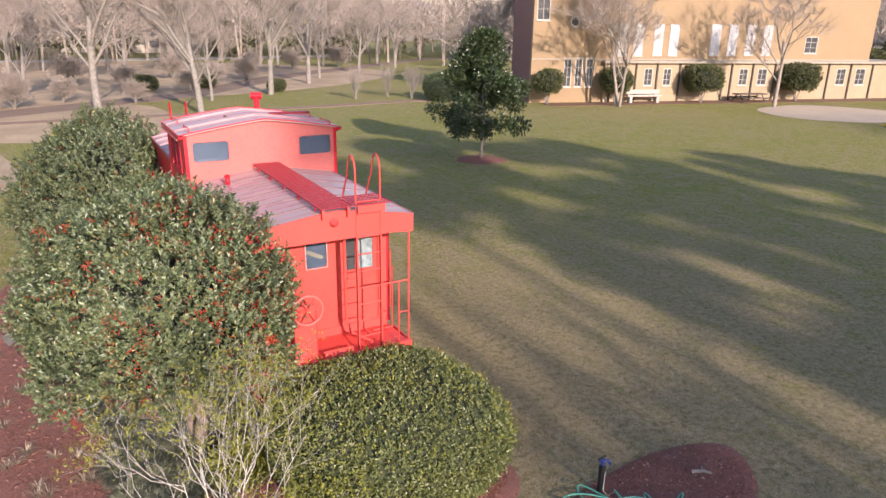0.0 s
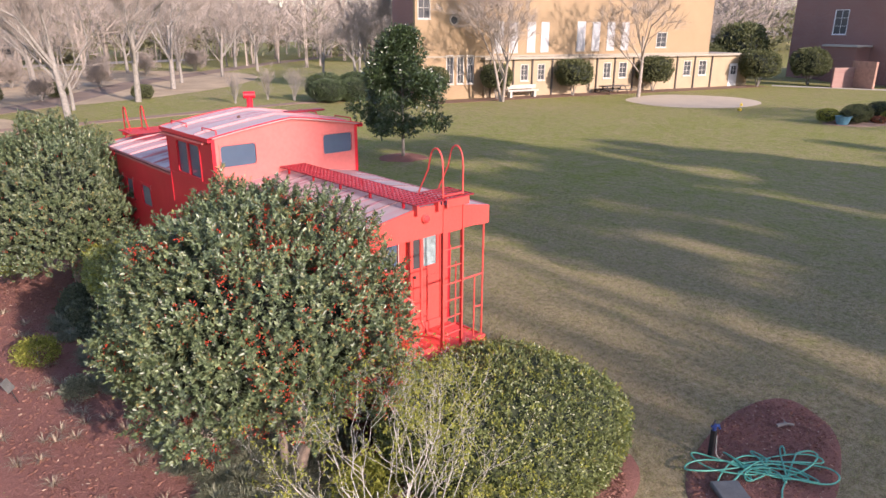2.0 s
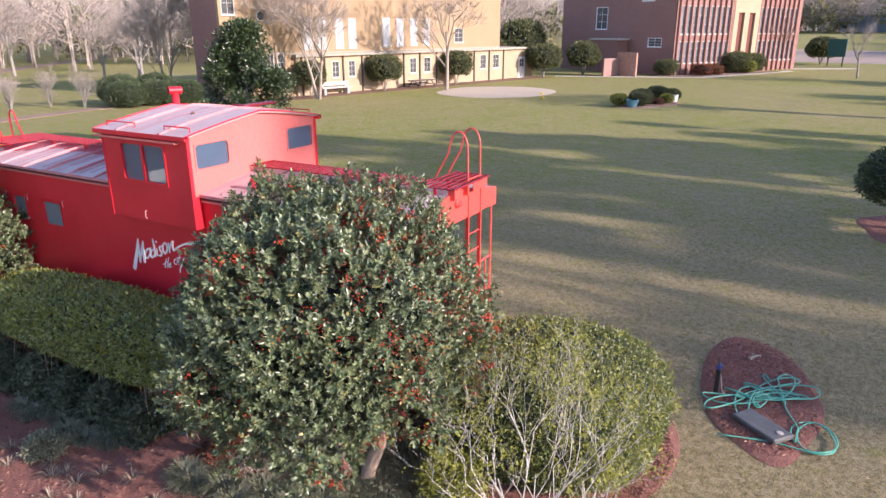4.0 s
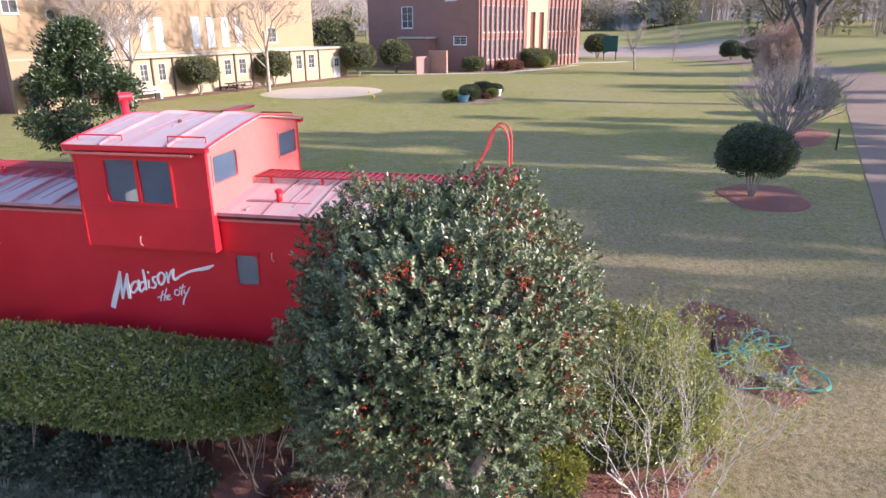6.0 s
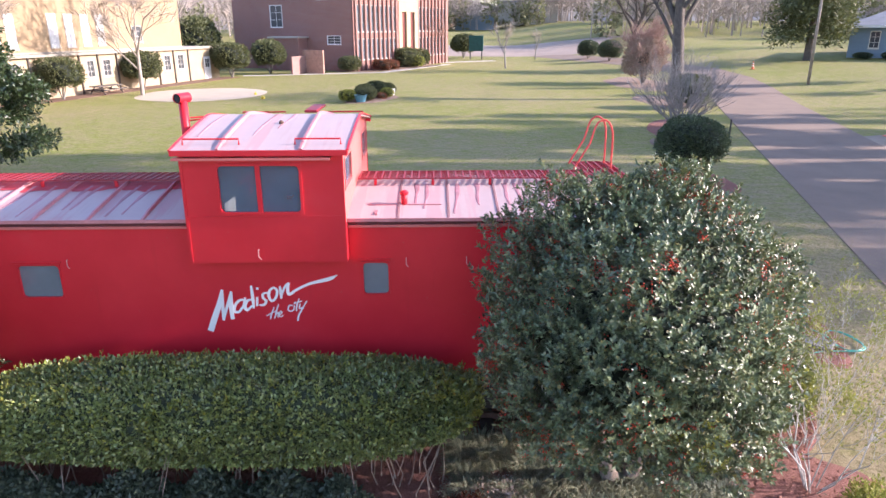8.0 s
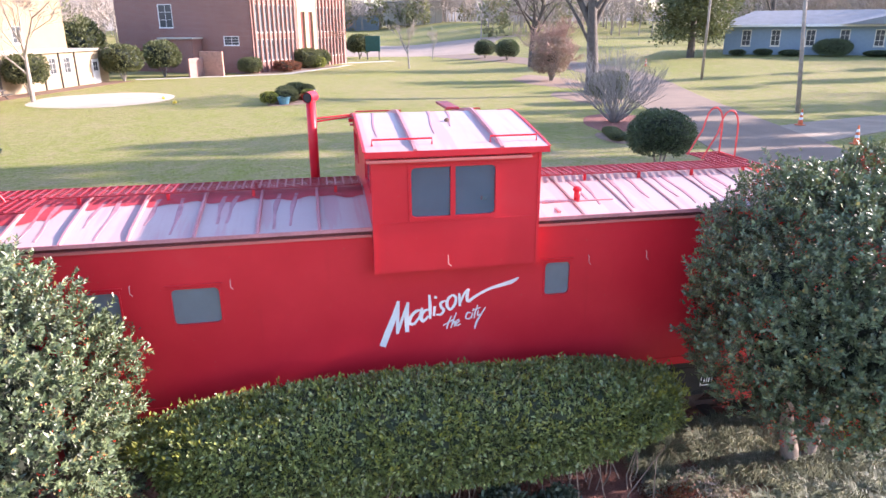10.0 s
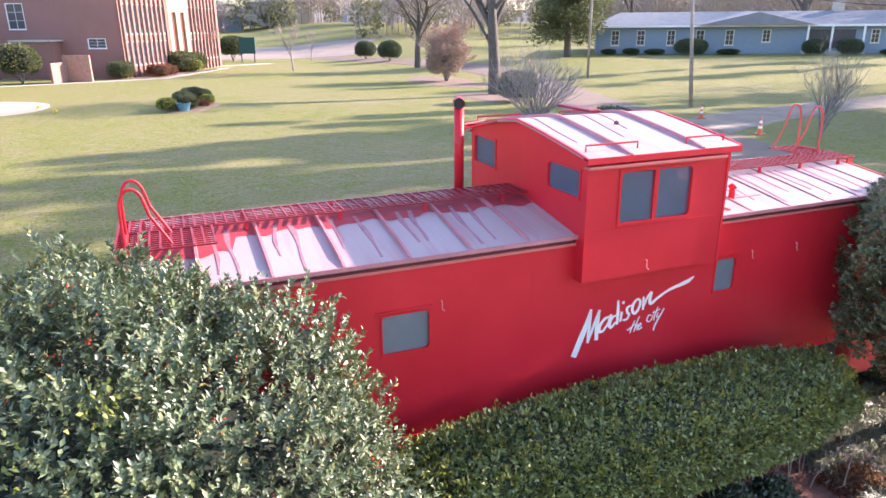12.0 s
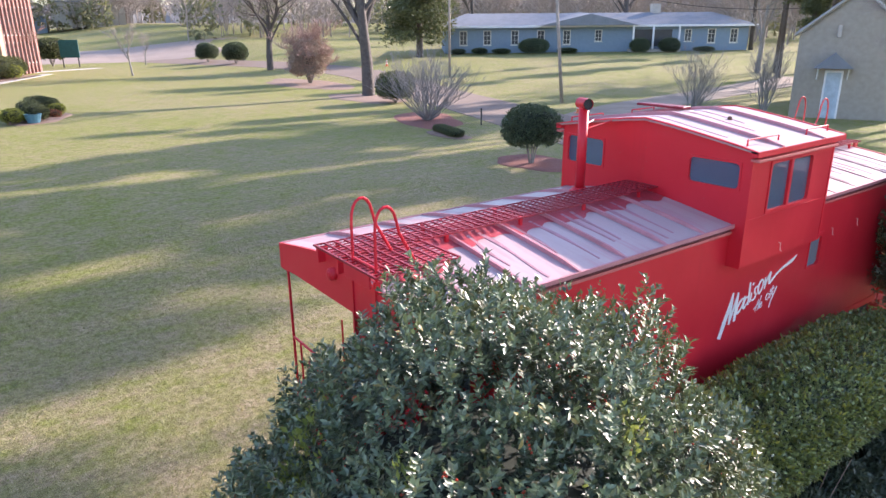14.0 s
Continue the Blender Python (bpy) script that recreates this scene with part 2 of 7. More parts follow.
YBRICK = brick_material("yellow_brick", (0.30, 0.200, 0.110), (0.355, 0.245, 0.142), (0.41, 0.32, 0.21))
RBRICK = brick_material("red_brick", (0.235, 0.100, 0.080), (0.305, 0.135, 0.108), (0.36, 0.28, 0.25))
CREAM = plain("cream_render", (0.40, 0.31, 0.20), 0.85, 0.1, 0.6)
STONE = plain("pale_stone", (0.52, 0.46, 0.37), 0.85, 0.15, 0.8)
BLUEGREY = plain("blue_grey_siding", (0.22, 0.29, 0.35), 0.8, 0.1)
SHINGLE = plain("grey_shingles", (0.215, 0.225, 0.24), 0.9, 0.15, 1.2)
ASPHALT = plain("worn_asphalt", (0.225, 0.158, 0.114), 0.95, 0.16, 0.5, fine=24)
HALL_MULCH = plain("brown_mulch", (0.17, 0.095, 0.06), 0.95, 0.3, 1.5)
SAND = plain("pale_sand", (0.49, 0.405, 0.30), 0.95, 0.1, 0.7)
HOSE = plain("green_hose_rubber", (0.09, 0.38, 0.275), 0.35, 0.2, bumpy=0)
BOXLID = plain("grey_plastic_lid", (0.11, 0.11, 0.105), 0.6, 0.3, 5)
WOODPOLE = plain("weathered_pole", (0.33, 0.28, 0.23), 0.9, 0.3, 4)
ORANGE = plain("orange_cone", (0.75, 0.16, 0.05), 0.5)
BLUEPOT = plain("blue_glazed_pot", (0.09, 0.22, 0.30), 0.3)
CONCRETE = plain("concrete", (0.48, 0.44, 0.38), 0.9, 0.15)
TEAL = plain("dark_teal_paint", (0.02, 0.10, 0.09), 0.6)
LITTER = plain("leaf_litter", (0.40, 0.30, 0.19), 0.95, 0.35, 0.25, fine=6)
DRYEARTH = plain("dry_bed_soil", (0.26, 0.17, 0.12), 0.95, 0.3, 1.5)

# ---- mesh tools ----


class Shape:
    """Gathers vertices and faces for one mesh."""

    def __init__(self):
        self.v, self.f = [], []

    def add(self, verts, faces):
        o = len(self.v)
        self.v.extend(verts)
        self.f.extend([tuple(i + o for i in f) for f in faces])
        return self

    def box(self, x0, x1, y0, y1, z0, z1, m=None):
        vs = [Vector((x, y, z)) for z in (z0, z1) for y in (y0, y1) for x in (x0, x1)]
        if m:
            vs = [m @ p for p in vs]
        return self.add([tuple(p) for p in vs], [(0, 2, 3, 1), (4, 5, 7, 6), (0, 1, 5, 4), (2, 6, 7, 3), (0, 4, 6, 2), (1, 3, 7, 5)])

    def block(self, x0, x1, y0, y1, z0, z1, c=0.01, m=None):
        """A box with its edges taken off."""
        bm = bmesh.new()
        bmesh.ops.create_cube(bm, size=1.0)
        for p in bm.verts:
            p.co = Vector(((x0 + x1) / 2 + p.co.x * (x1 - x0), (y0 + y1) / 2 + p.co.y * (y1 - y0), (z0 + z1) / 2 + p.co.z * (z1 - z0)))
        bmesh.ops.bevel(bm, geom=bm.edges[:], offset=c, segments=1, affect="EDGES")
        bm.verts.index_update()
        self.add([tuple(m @ p.co if m else p.co) for p in bm.verts], [tuple(q.index for q in f.verts) for f in bm.faces])
        bm.free()
        return self

    def tube(self, pts, r, n=6, r1=None, caps=True):
        """A round bar along points, tapering from r to r1."""
        pts = [Vector(p) for p in pts]
        r1 = r if r1 is None else r1
        side = None
        rings = []
        for i, p in enumerate(pts):
            d = (pts[min(i + 1, len(pts) - 1)] - pts[max(i - 1, 0)]).normalized()
            if side is None:
                side = d.cross(Vector((0, 0, 1)))
                if side.length < 1e-3:
                    side = d.cross(Vector((1, 0, 0)))
            side = (side - d * side.dot(d)).normalized()
            up = d.cross(side)
            k = i / max(1, len(pts) - 1)
            rr = r + (r1 - r) * k
            rings.append([tuple(p + rr * (math.cos(a) * side + math.sin(a) * up)) for a in (2 * math.pi * j / n for j in range(n))])
        vs = [q for ring in rings for q in ring]
        fs = [(i * n + j, i * n + (j + 1) % n, (i + 1) * n + (j + 1) % n, (i + 1) * n + j) for i in range(len(pts) - 1) for j in range(n)]
        if caps:
            fs += [tuple(range(n - 1, -1, -1)), tuple(range((len(pts) - 1) * n, len(pts) * n))]
        return self.add(vs, fs)

    def ball(self, c, r, nu=10, nv=6, squash=(1, 1, 1)):
        vs, fs = [], []
        for i in range(nv + 1):
            t = math.pi * i / nv
            for j in range(nu):
                a = 2 * math.pi * j / nu
                vs.append((c[0] + r * squash[0] * math.sin(t) * math.cos(a), c[1] + r * squash[1] * math.sin(t) * math.sin(a), c[2] + r * squash[2] * math.cos(t)))
        for i in range(nv):
            for j in range(nu):
                fs.append((i * nu + j, (i + 1) * nu + j, (i + 1) * nu + (j + 1) % nu, i * nu + (j + 1) % nu))
        return self.add(vs, fs)

    def lathe(self, c, rows, n=16):
        """A turned shape about the upright line through c: rows of radius and height."""
        vs = [(c[0] + r * math.cos(2 * math.pi * j / n), c[1] + r * math.sin(2 * math.pi * j / n), c[2] + z) for r, z in rows for j in range(n)]
        fs = [(i * n + j, i * n + (j + 1) % n, (i + 1) * n + (j + 1) % n, (i + 1) * n + j) for i in range(len(rows) - 1) for j in range(n)]
        fs += [tuple(range(n - 1, -1, -1)), tuple(range((len(rows) - 1) * n, len(rows) * n))]
        return self.add(vs, fs)

    def wall(self, u0, u1, z0, z1, holes, place, t=0.06):
        """A wall with thickness t and holes (u0, u1, z0, z1) right through. place(u, d, z) gives the point, d in depth."""
        us = sorted({u0, u1, *[h[0] for h in holes], *[h[1] for h in holes]})
        zs = sorted({z0, z1, *[h[2] for h in holes], *[h[3] for h in holes]})

        def open_at(i, j):
            if not (0 <= i < len(us) - 1 and 0 <= j < len(zs) - 1):
                return True
            cu, cz = (us[i] + us[i + 1]) / 2, (zs[j] + zs[j + 1]) / 2
            return any(h[0] < cu < h[1] and h[2] < cz < h[3] for h in holes)

        for i in range(len(us) - 1):
            for j in range(len(zs) - 1):
                if open_at(i, j):
                    continue
                a, b, c, d = us[i], us[i + 1], zs[j], zs[j + 1]
                self.add([tuple(place(*p)) for p in ((a, 0, c), (b, 0, c), (b, 0, d), (a, 0, d))], [(0, 1, 2, 3)])
                self.add([tuple(place(*p)) for p in ((a, t, c), (b, t, c), (b, t, d), (a, t, d))], [(3, 2, 1, 0)])
                for di, dj, e in ((-1, 0, ((a, c), (a, d))), (1, 0, ((b, c), (b, d))), (0, -1, ((a, c), (b, c))), (0, 1, ((a, d), (b, d)))):
                    if open_at(i + di, j + dj):
                        (p, q), (r, s) = e
                        self.add([tuple(place(*w)) for w in ((p, 0, q), (p, t, q), (r, t, s), (r, 0, s))], [(0, 1, 2, 3)])
        return self


def finish(mesh, mat, smooth):
    mesh.materials.append(mat)
    if smooth:
        mesh.polygons.foreach_set("use_smooth", [True] * len(mesh.polygons))
    mesh.update()


def mesh_of(name, shape, mat, smooth=False):
    me = bpy.data.meshes.new(name)
    me.from_pydata(shape.v, [], shape.f)
    bm = bmesh.new()
    bm.from_mesh(me)
    bmesh.ops.recalc_face_normals(bm, faces=bm.faces[:])
    bm.to_mesh(me)
    bm.free()
    finish(me, mat, smooth)
    return me


def part(name, shape, mat, parent, label="", smooth=False):
    """One mesh object under a thing or a part. shape: a Shape, or a ready mesh."""
    me = shape if isinstance(shape, bpy.types.Mesh) else mesh_of(name, shape, mat, smooth)
    ob = new(name, me)
    ob.parent = parent
    return tagged(ob, label)


def thing(name, at=(0, 0, 0), rz=0, label="", category="", group="", kind=""):
    ob = new(name)
    ob.empty_display_size = 0.2
    ob.matrix_basis = pose(*at, 0, 0, rz)
    return tagged(ob, label, category, group, kind)


def single(name, shape, mat, label, category="", group="", kind="", smooth=False, at=(0, 0, 0), rz=0):
    ob = new(name, shape if isinstance(shape, bpy.types.Mesh) else mesh_of(name, shape, mat, smooth))
    ob.matrix_basis = pose(*at, 0, 0, rz)
    return tagged(ob, label, category, group, kind)


def quick_mesh(name, verts, faces, mat, smooth=False):
    """A mesh from number arrays, for many small faces of one size."""
    k = faces.shape[1]
    me = bpy.data.meshes.new(name)
    me.vertices.add(len(verts))
    me.vertices.foreach_set("co", np.ascontiguousarray(verts, np.float32).ravel())
    me.loops.add(len(faces) * k)
    me.loops.foreach_set("vertex_index", np.ascontiguousarray(faces, np.int32).ravel())
    me.polygons.add(len(faces))
    me.polygons.foreach_set("loop_start", np.arange(0, len(faces) * k, k, dtype=np.int32))
    me.polygons.foreach_set("loop_total", np.full(len(faces), k, np.int32))
    finish(me, mat, smooth)
    me.validate()
    return me


def unit(a):
    return a / np.maximum(np.linalg.norm(a, axis=-1, keepdims=True), 1e-9)


def leaves(name, where, ahead, mat, length, width, rng, fold=0.25, vary=0.35, facing=None, loose=0.5):
    """Leaves from their foot points and ways: folded four-cornered blades, whose upper sides may turn one way."""
    n = len(where)
    turned = rng.normal(size=(n, 3))
    side = unit(np.cross(ahead, turned if facing is None else facing + loose * turned))
    up = np.cross(side, ahead)
    ln = length * (1 + vary * rng.uniform(-1, 1, (n, 1)))
    wd = width * (1 + vary * rng.uniform(-1, 1, (n, 1)))
    mid = where + ahead * ln * 0.45
    v = np.stack([where, mid + side * wd / 2 + up * wd * fold, where + ahead * ln, mid - side * wd / 2 + up * wd * fold], 1).reshape(-1, 3)
    i = np.arange(n)[:, None] * 4
    f = np.concatenate([i + [0, 1, 2], i + [0, 2, 3]], 1).reshape(-1, 3)
    return quick_mesh(name, v, f, mat)


def lumps(d, seed, size, amount):
    """A smooth uneven factor for directions d."""
    r = np.random.default_rng(seed)
    w = r.normal(size=(14, 3)) * size
    p = r.uniform(0, 6.28, 14)
    return 1 + amount * np.sin(d @ w.T + p).mean(1) * 2.2


def crown_points(n, radii, centre, rng, seed, size=2.2, amount=0.12, low=-1.0, power=2.0, depth=0.16, sprays=0.0):
    """Points in the outer shell of a lumpy rounded crown, with the ways out of it."""
    d = unit(rng.normal(size=(int(n * 1.3), 3)))
    d = d[d[:, 2] > low][:n]
    k = (np.abs(d) ** power).sum(1, keepdims=True) ** (-1 / power)
    k = k * lumps(d, seed, size, amount)[:, None]
    if sprays:
        k = k * lumps(d, seed + 1, 11.0, sprays)[:, None]
    inward = 1 - depth * rng.uniform(0, 1, (len(d), 1)) ** 1.6
    p = d * k * inward * np.array(radii) + np.array(centre)
    out = unit(d / np.array(radii))
    return p, out


def core(name, radii, centre, mat, seed, size=2.2, amount=0.12, power=2.0, shrink=0.86, nu=40, nv=24):
    """The inner mass of a crown, coloured dark to stand for the shade inside."""
    vs, fs = [], []
    for i in range(nv + 1):
        for j in range(nu):
            t, a = math.pi * i / nv, 2 * math.pi * j / nu
            vs.append((math.sin(t) * math.cos(a), math.sin(t) * math.sin(a), math.cos(t)))
    d = np.array(vs)
    k = (np.abs(d) ** power).sum(1, keepdims=True) ** (-1 / power) * lumps(d, seed, size, amount)[:, None]
    p = d * k * shrink * np.array(radii) + np.array(centre)
    for i in range(nv):
        for j in range(nu):
            fs.append((i * nu + j, (i + 1) * nu + j, (i + 1) * nu + (j + 1) % nu, i * nu + (j + 1) % nu))
    return quick_mesh(name, p, np.array(fs), mat, True)


def tufts(p, out, per, spread, rng, jitter=0.02):
    """Each point becomes a small fan of leaves about its way out."""
    where = np.repeat(p, per, 0) + rng.normal(size=(len(p) * per, 3)) * jitter
    ahead = unit(np.repeat(out, per, 0) + spread * rng.normal(size=(len(p) * per, 3)))
    return where, ahead


def rise(x, y):
    """Height of the ground: level, with slopes up towards the far house and the far eastern fields."""
    d = min(max(0.8 * x - 0.6 * y - 58, 0), 90)
    w = min(max((-y - 20) / 36, 0), 1)
    f = min(max((x - 130) / 150, 0), 1)
    return 0.036 * d * w * w * (3 - 2 * w) + 5.5 * f * f * (3 - 2 * f)


def on_ground(x, y, up=0.0):
    return (x, y, rise(x, y) + up)

# ---- ground ----


def disc_sheet(name, mat, centre, rx, ry, seed, up, label, mound=0.0, rz=0.0, wob=0.08, kind="structure"):
    """A flat or gently mounded patch of ground cover with an uneven edge."""
    vs, fs, n = [], [], 48
    r = random.Random(seed)
    ph = [r.uniform(0, 6.28) for _ in range(5)]
    c, s = math.cos(radians(rz)), math.sin(radians(rz))
    for k, f in enumerate((0.0, 0.45, 0.8, 0.95, 1.0)):
        for j in range(n):
            a = 2 * math.pi * j / n
            e = 1 + wob * sum(math.sin((q + 2) * a + ph[q]) for q in range(5)) / 2.5
            x, y = f * rx * e * math.cos(a), f * ry * e * math.sin(a)
            x, y = centre[0] + x * c - y * s, centre[1] + x * s + y * c
            z = rise(x, y) + up * (0.0 if k == 4 else 1) + mound * (1 - f * f)
            vs.append((x, y, z + 0.004))
    for k in range(4):
        for j in range(n):
            fs.append((k * n + j, (k + 1) * n + j, (k + 1) * n + (j + 1) % n, k * n + (j + 1) % n))
    sh = Shape().add(vs, fs)
    return single(name, sh, mat, label, kind=kind, smooth=True)


def build_ground():
    xs = sorted({-900, -500, -260, -160, -110, *range(-80, 181, 4), 230, 320, 500, 900})
    ys = sorted({-900, -500, -260, -190, *range(-140, 141, 4), 190, 260, 500, 900})
    vs = [(x, y, rise(x, y)) for y in ys for x in xs]
    w = len(xs)
    fs = [(j * w + i, j * w + i + 1, (j + 1) * w + i + 1, (j + 1) * w + i) for j in range(len(ys) - 1) for i in range(w - 1)]
    single("ground", Shape().add(vs, fs), LAWN, "broad winter lawn of dormant tan and green grass", kind="structure", smooth=True)


def strip(name, mat, pts, width, up, label, kind="structure"):
    """A road or path that follows points on the ground, with a low edge."""
    vs, fs = [], []
    pts = [Vector((p[0], p[1], 0)) for p in pts]
    fine = []
    for a, b in zip(pts, pts[1:]):
        k = max(1, int((b - a).length / 3))
        fine += [a.lerp(b, i / k) for i in range(k)]
    fine.append(pts[-1])
    for i, p in enumerate(fine):
        d = (fine[min(i + 1, len(fine) - 1)] - fine[max(i - 1, 0)]).normalized()
        s = Vector((-d.y, d.x, 0)) * width / 2
        for q, z in ((p + s, -0.05), (p + s * 0.99, up), (p - s * 0.99, up), (p - s, -0.05)):
            vs.append((q.x, q.y, rise(q.x, q.y) + z))
    for i in range(len(fine) - 1):
        for k in range(3):
            fs.append((i * 4 + k, i * 4 + k + 1, (i + 1) * 4 + k + 1, (i + 1) * 4 + k))
    return single(name, Shape().add(vs, fs), mat, label, kind=kind)


build_ground()
disc_sheet("mulch_bed", MULCH, (-2.6, 0.6), 3.4, 9.4, 3, 0.03, "red-brown bark mulch bed round the caboose", 0.06)
disc_sheet("mulch_bed", MULCH, (0.05, -7.0), 2.08, 1.98, 5, 0.035, "red-brown mulch under the clipped hedge", 0.04)
disc_sheet("mulch_bed", MULCH, (3.32, -9.85), 2.25, 1.02, 8, 0.03, "red-brown mulch patch beside the standpipe", 0.06, rz=9, wob=0.05)
disc_sheet("mulch_bed", MULCH, (16.9, -13.4), 2.3, 1.6, 12, 0.03, "mulch ring under the round shrub", 0.05)
disc_sheet("mulch_bed", MULCH, (16.0, 14.9), 1.3, 1.3, 13, 0.03, "mulch ring under the young magnolia", 0.05)
disc_sheet("mulch_bed", MULCH, (33.0, -18.4), 4.6, 2.2, 14, 0.03, "mulch bed under the bare shrub", 0.05, rz=-25)
disc_sheet("mulch_bed", DRYEARTH, (49, -22.8), 5.37, 2.58, 15, 0.03, "bare earth under the big tree", 0.05)
disc_sheet("mulch_bed", DRYEARTH, (67.6, -25.8), 9.16, 3.43, 16, 0.03, "bare earth under the copper shrub", 0.05)
disc_sheet("mulch_bed", DRYEARTH, (26.4, -15.3), 2.0, 0.8, 17, 0.05, "low edged planting bed", 0.1)
disc_sheet("mulch_bed", DRYEARTH, (52.6, 3.3), 4.2, 2.2, 18, 0.04, "round planter bed in the lawn", 0.1, rz=-15)
disc_sheet("sand_circle", SAND, (57.5, 20.3), 6.9, 6.2, 21, 0.03, "pale sand circle in the lawn", 0.02, wob=0.03)
strip("mulch_bed", HALL_MULCH, [(36.5, 35.6), (56, 31.2), (82, 24.4)], 2.6, 0.03, "mulched strip along the yellow building")
strip("mulch_bed", DRYEARTH, [(93, 12), (92.4, 7.6), (98, 3.8), (110, -2.6)], 3.4, 0.03, "planted strip along the brick building")
strip("driveway", ASPHALT, [(-60, -12), (-20, -13.0), (-6, -14.6), (4.2, -16.9), (16.3, -20.5), (27.1, -23.7), (47, -29.7), (60, -33.8), (71, -36.6), (84, -37.6), (100, -35.5), (140, -27)], 6.7, 0.03, "worn pinkish asphalt driveway beside the lawn")
strip("driveway", plain("sandy_gravel", (0.31, 0.235, 0.17), 0.95, 0.35, 0.5, fine=20), [(24.5, -24), (27.5, -31), (29.3, -38), (31, -50), (33, -70)], 5.0, 0.026, "worn asphalt side drive")
strip("road", ASPHALT, [(-60, 27), (-8, 45), (8, 56), (24, 78), (60, 112), (120, 160)], 4.0, 0.03, "grey asphalt road behind the trees")
strip("road", CONCRETE, [(-70, 118), (0, 124), (60, 140)], 9.0, 0.024, "far pale car park")
strip("road", plain("pink_gravel", (0.33, 0.25, 0.195), 0.95, 0.2, 0.1, fine=3), [(165, 40), (163, -4), (158, -30), (150, -46)], 38.0, 0.03, "far pinkish gravel drive past the brick building")
strip("footpath", CONCRETE, [(113, 2), (118, -4), (124, -14)], 2.0, 0.032, "pale path past the brick building")
disc_sheet("leaf_litter", LITTER, (-22, 84), 62, 40, 31, 0.012, "brown leaf litter under the far trees", wob=0.1)
disc_sheet("leaf_litter", LITTER, (-14, 26), 8.5, 16, 33, 0.012, "tan bare ground beside the lawn", wob=0.15)
disc_sheet("leaf_litter", LITTER, (-9, 41), 15, 11, 35, 0.014, "brown leaf litter beside the road", wob=0.15)
strip("footpath", DRYEARTH, [(-12, 39.5), (6, 40.5), (26, 43.2), (34, 41.8)], 1.5, 0.03, "mulched path along the lawn's edge")
# low wooded rise all round, far off, its haze put into the colour
ridge = Shape()
vs, fs, n = [], [], 180
for k in range(n):
    a = 2 * math.pi * k / n
    h = 19 + 3.5 * math.sin(5 * a + 1) + 2.0 * math.sin(17 * a) + 1.5 * math.sin(41 * a + 2) + 1.2 * math.sin(83 * a)
    for d, z in ((330, -1.0), (345, h * 0.75), (365, h), (420, h * 0.9)):
        vs.append((d * math.cos(a), d * math.sin(a), z))
for k in range(n):
    for q in range(3):
        a, b = k * 4 + q, ((k + 1) % n) * 4 + q
        fs.append((a, b, b + 1, a + 1))
single("backdrop", ridge.add(vs, fs), plain("hazy_woods", (0.27, 0.25, 0.225), 1.0, 0.25, 0.04, bumpy=0, fine=0.5), "hazy grey-brown wooded rise on the horizon", kind="structure", smooth=True)
strip("footpath", CONCRETE, [(84, 23.5), (90, 5), (98, 1.4), (112, -5)], 1.4, 0.03, "pale path along the brick building")

# ---- caboose ----
BX, Y0, Y1 = 1.42, -4.40, 5.00          # half width, end walls
R0, R1 = -5.30, 5.90                    # roof ends
SILL, EAVE, RIDGE = 1.40, 3.70, 3.92
CX, C0, C1 = 1.61, -1.25, 0.89          # cupola half width and ends
CB, CE, CR = 3.145, 4.70, 4.95          # cupola base, eave, ridge
caboose = thing("caboose", label="bright red wide-cupola railway caboose with white lettering", category="caboose")


def roof_z(x, top=RIDGE, low=EAVE, half=BX):
    return low + (top - low) * (1 - (abs(x) / half) ** 1.18)


def framed_window(parent, place, u0, u1, z0, z1, glass, depth=0.05, t=0.035, frame_mat=None, bars=()):
    """A window set into a wall's opening: a frame and panes of glass."""
    edge = Shape().wall(u0, u1, z0, z1, [(u0 + t, u1 - t, z0 + t, z1 - t)], lambda u, d, z: place(u, d - 0.012, z), depth + 0.02)
    k = t + 0.055
    for cu, cz, su, sz in ((u0, z0, 1, 1), (u1, z0, -1, 1), (u0, z1, 1, -1), (u1, z1, -1, -1)):
        c3 = ((cu + su * t, cz + sz * t), (cu + su * k, cz + sz * t), (cu + su * (t + 0.016), cz + sz * (t + 0.016)), (cu + su * t, cz + sz * k))
        edge.add([tuple(place(a, d, b)) for d in (-0.01, depth) for a, b in c3], [(0, 1, 2, 3), (7, 6, 5, 4), (1, 5, 6, 2), (2, 6, 7, 3)])
    win = part("window", edge, frame_mat or RED, parent)
    cuts = [u0 + t, *bars, u1 - t]
    for a, b in zip(cuts, cuts[1:]):
        g = part("pane", Shape().add([tuple(place(u, depth * 0.5, z)) for u, z in ((a, z0 + t), (b, z0 + t), (b, z1 - t), (a, z1 - t))], [(0, 1, 2, 3)]), glass, win)
        g.visible_shadow = False
    for c in bars:
        part("mullion", Shape().wall(c - 0.03, c + 0.03, z0 + t, z1 - t, [], lambda u, d, z: place(u, d - 0.006, z), depth), frame_mat or RED, win)
    return win


def west(u, d, z):
    return (-BX + d, u, z)


def east(u, d, z):
    return (BX - d, u, z)


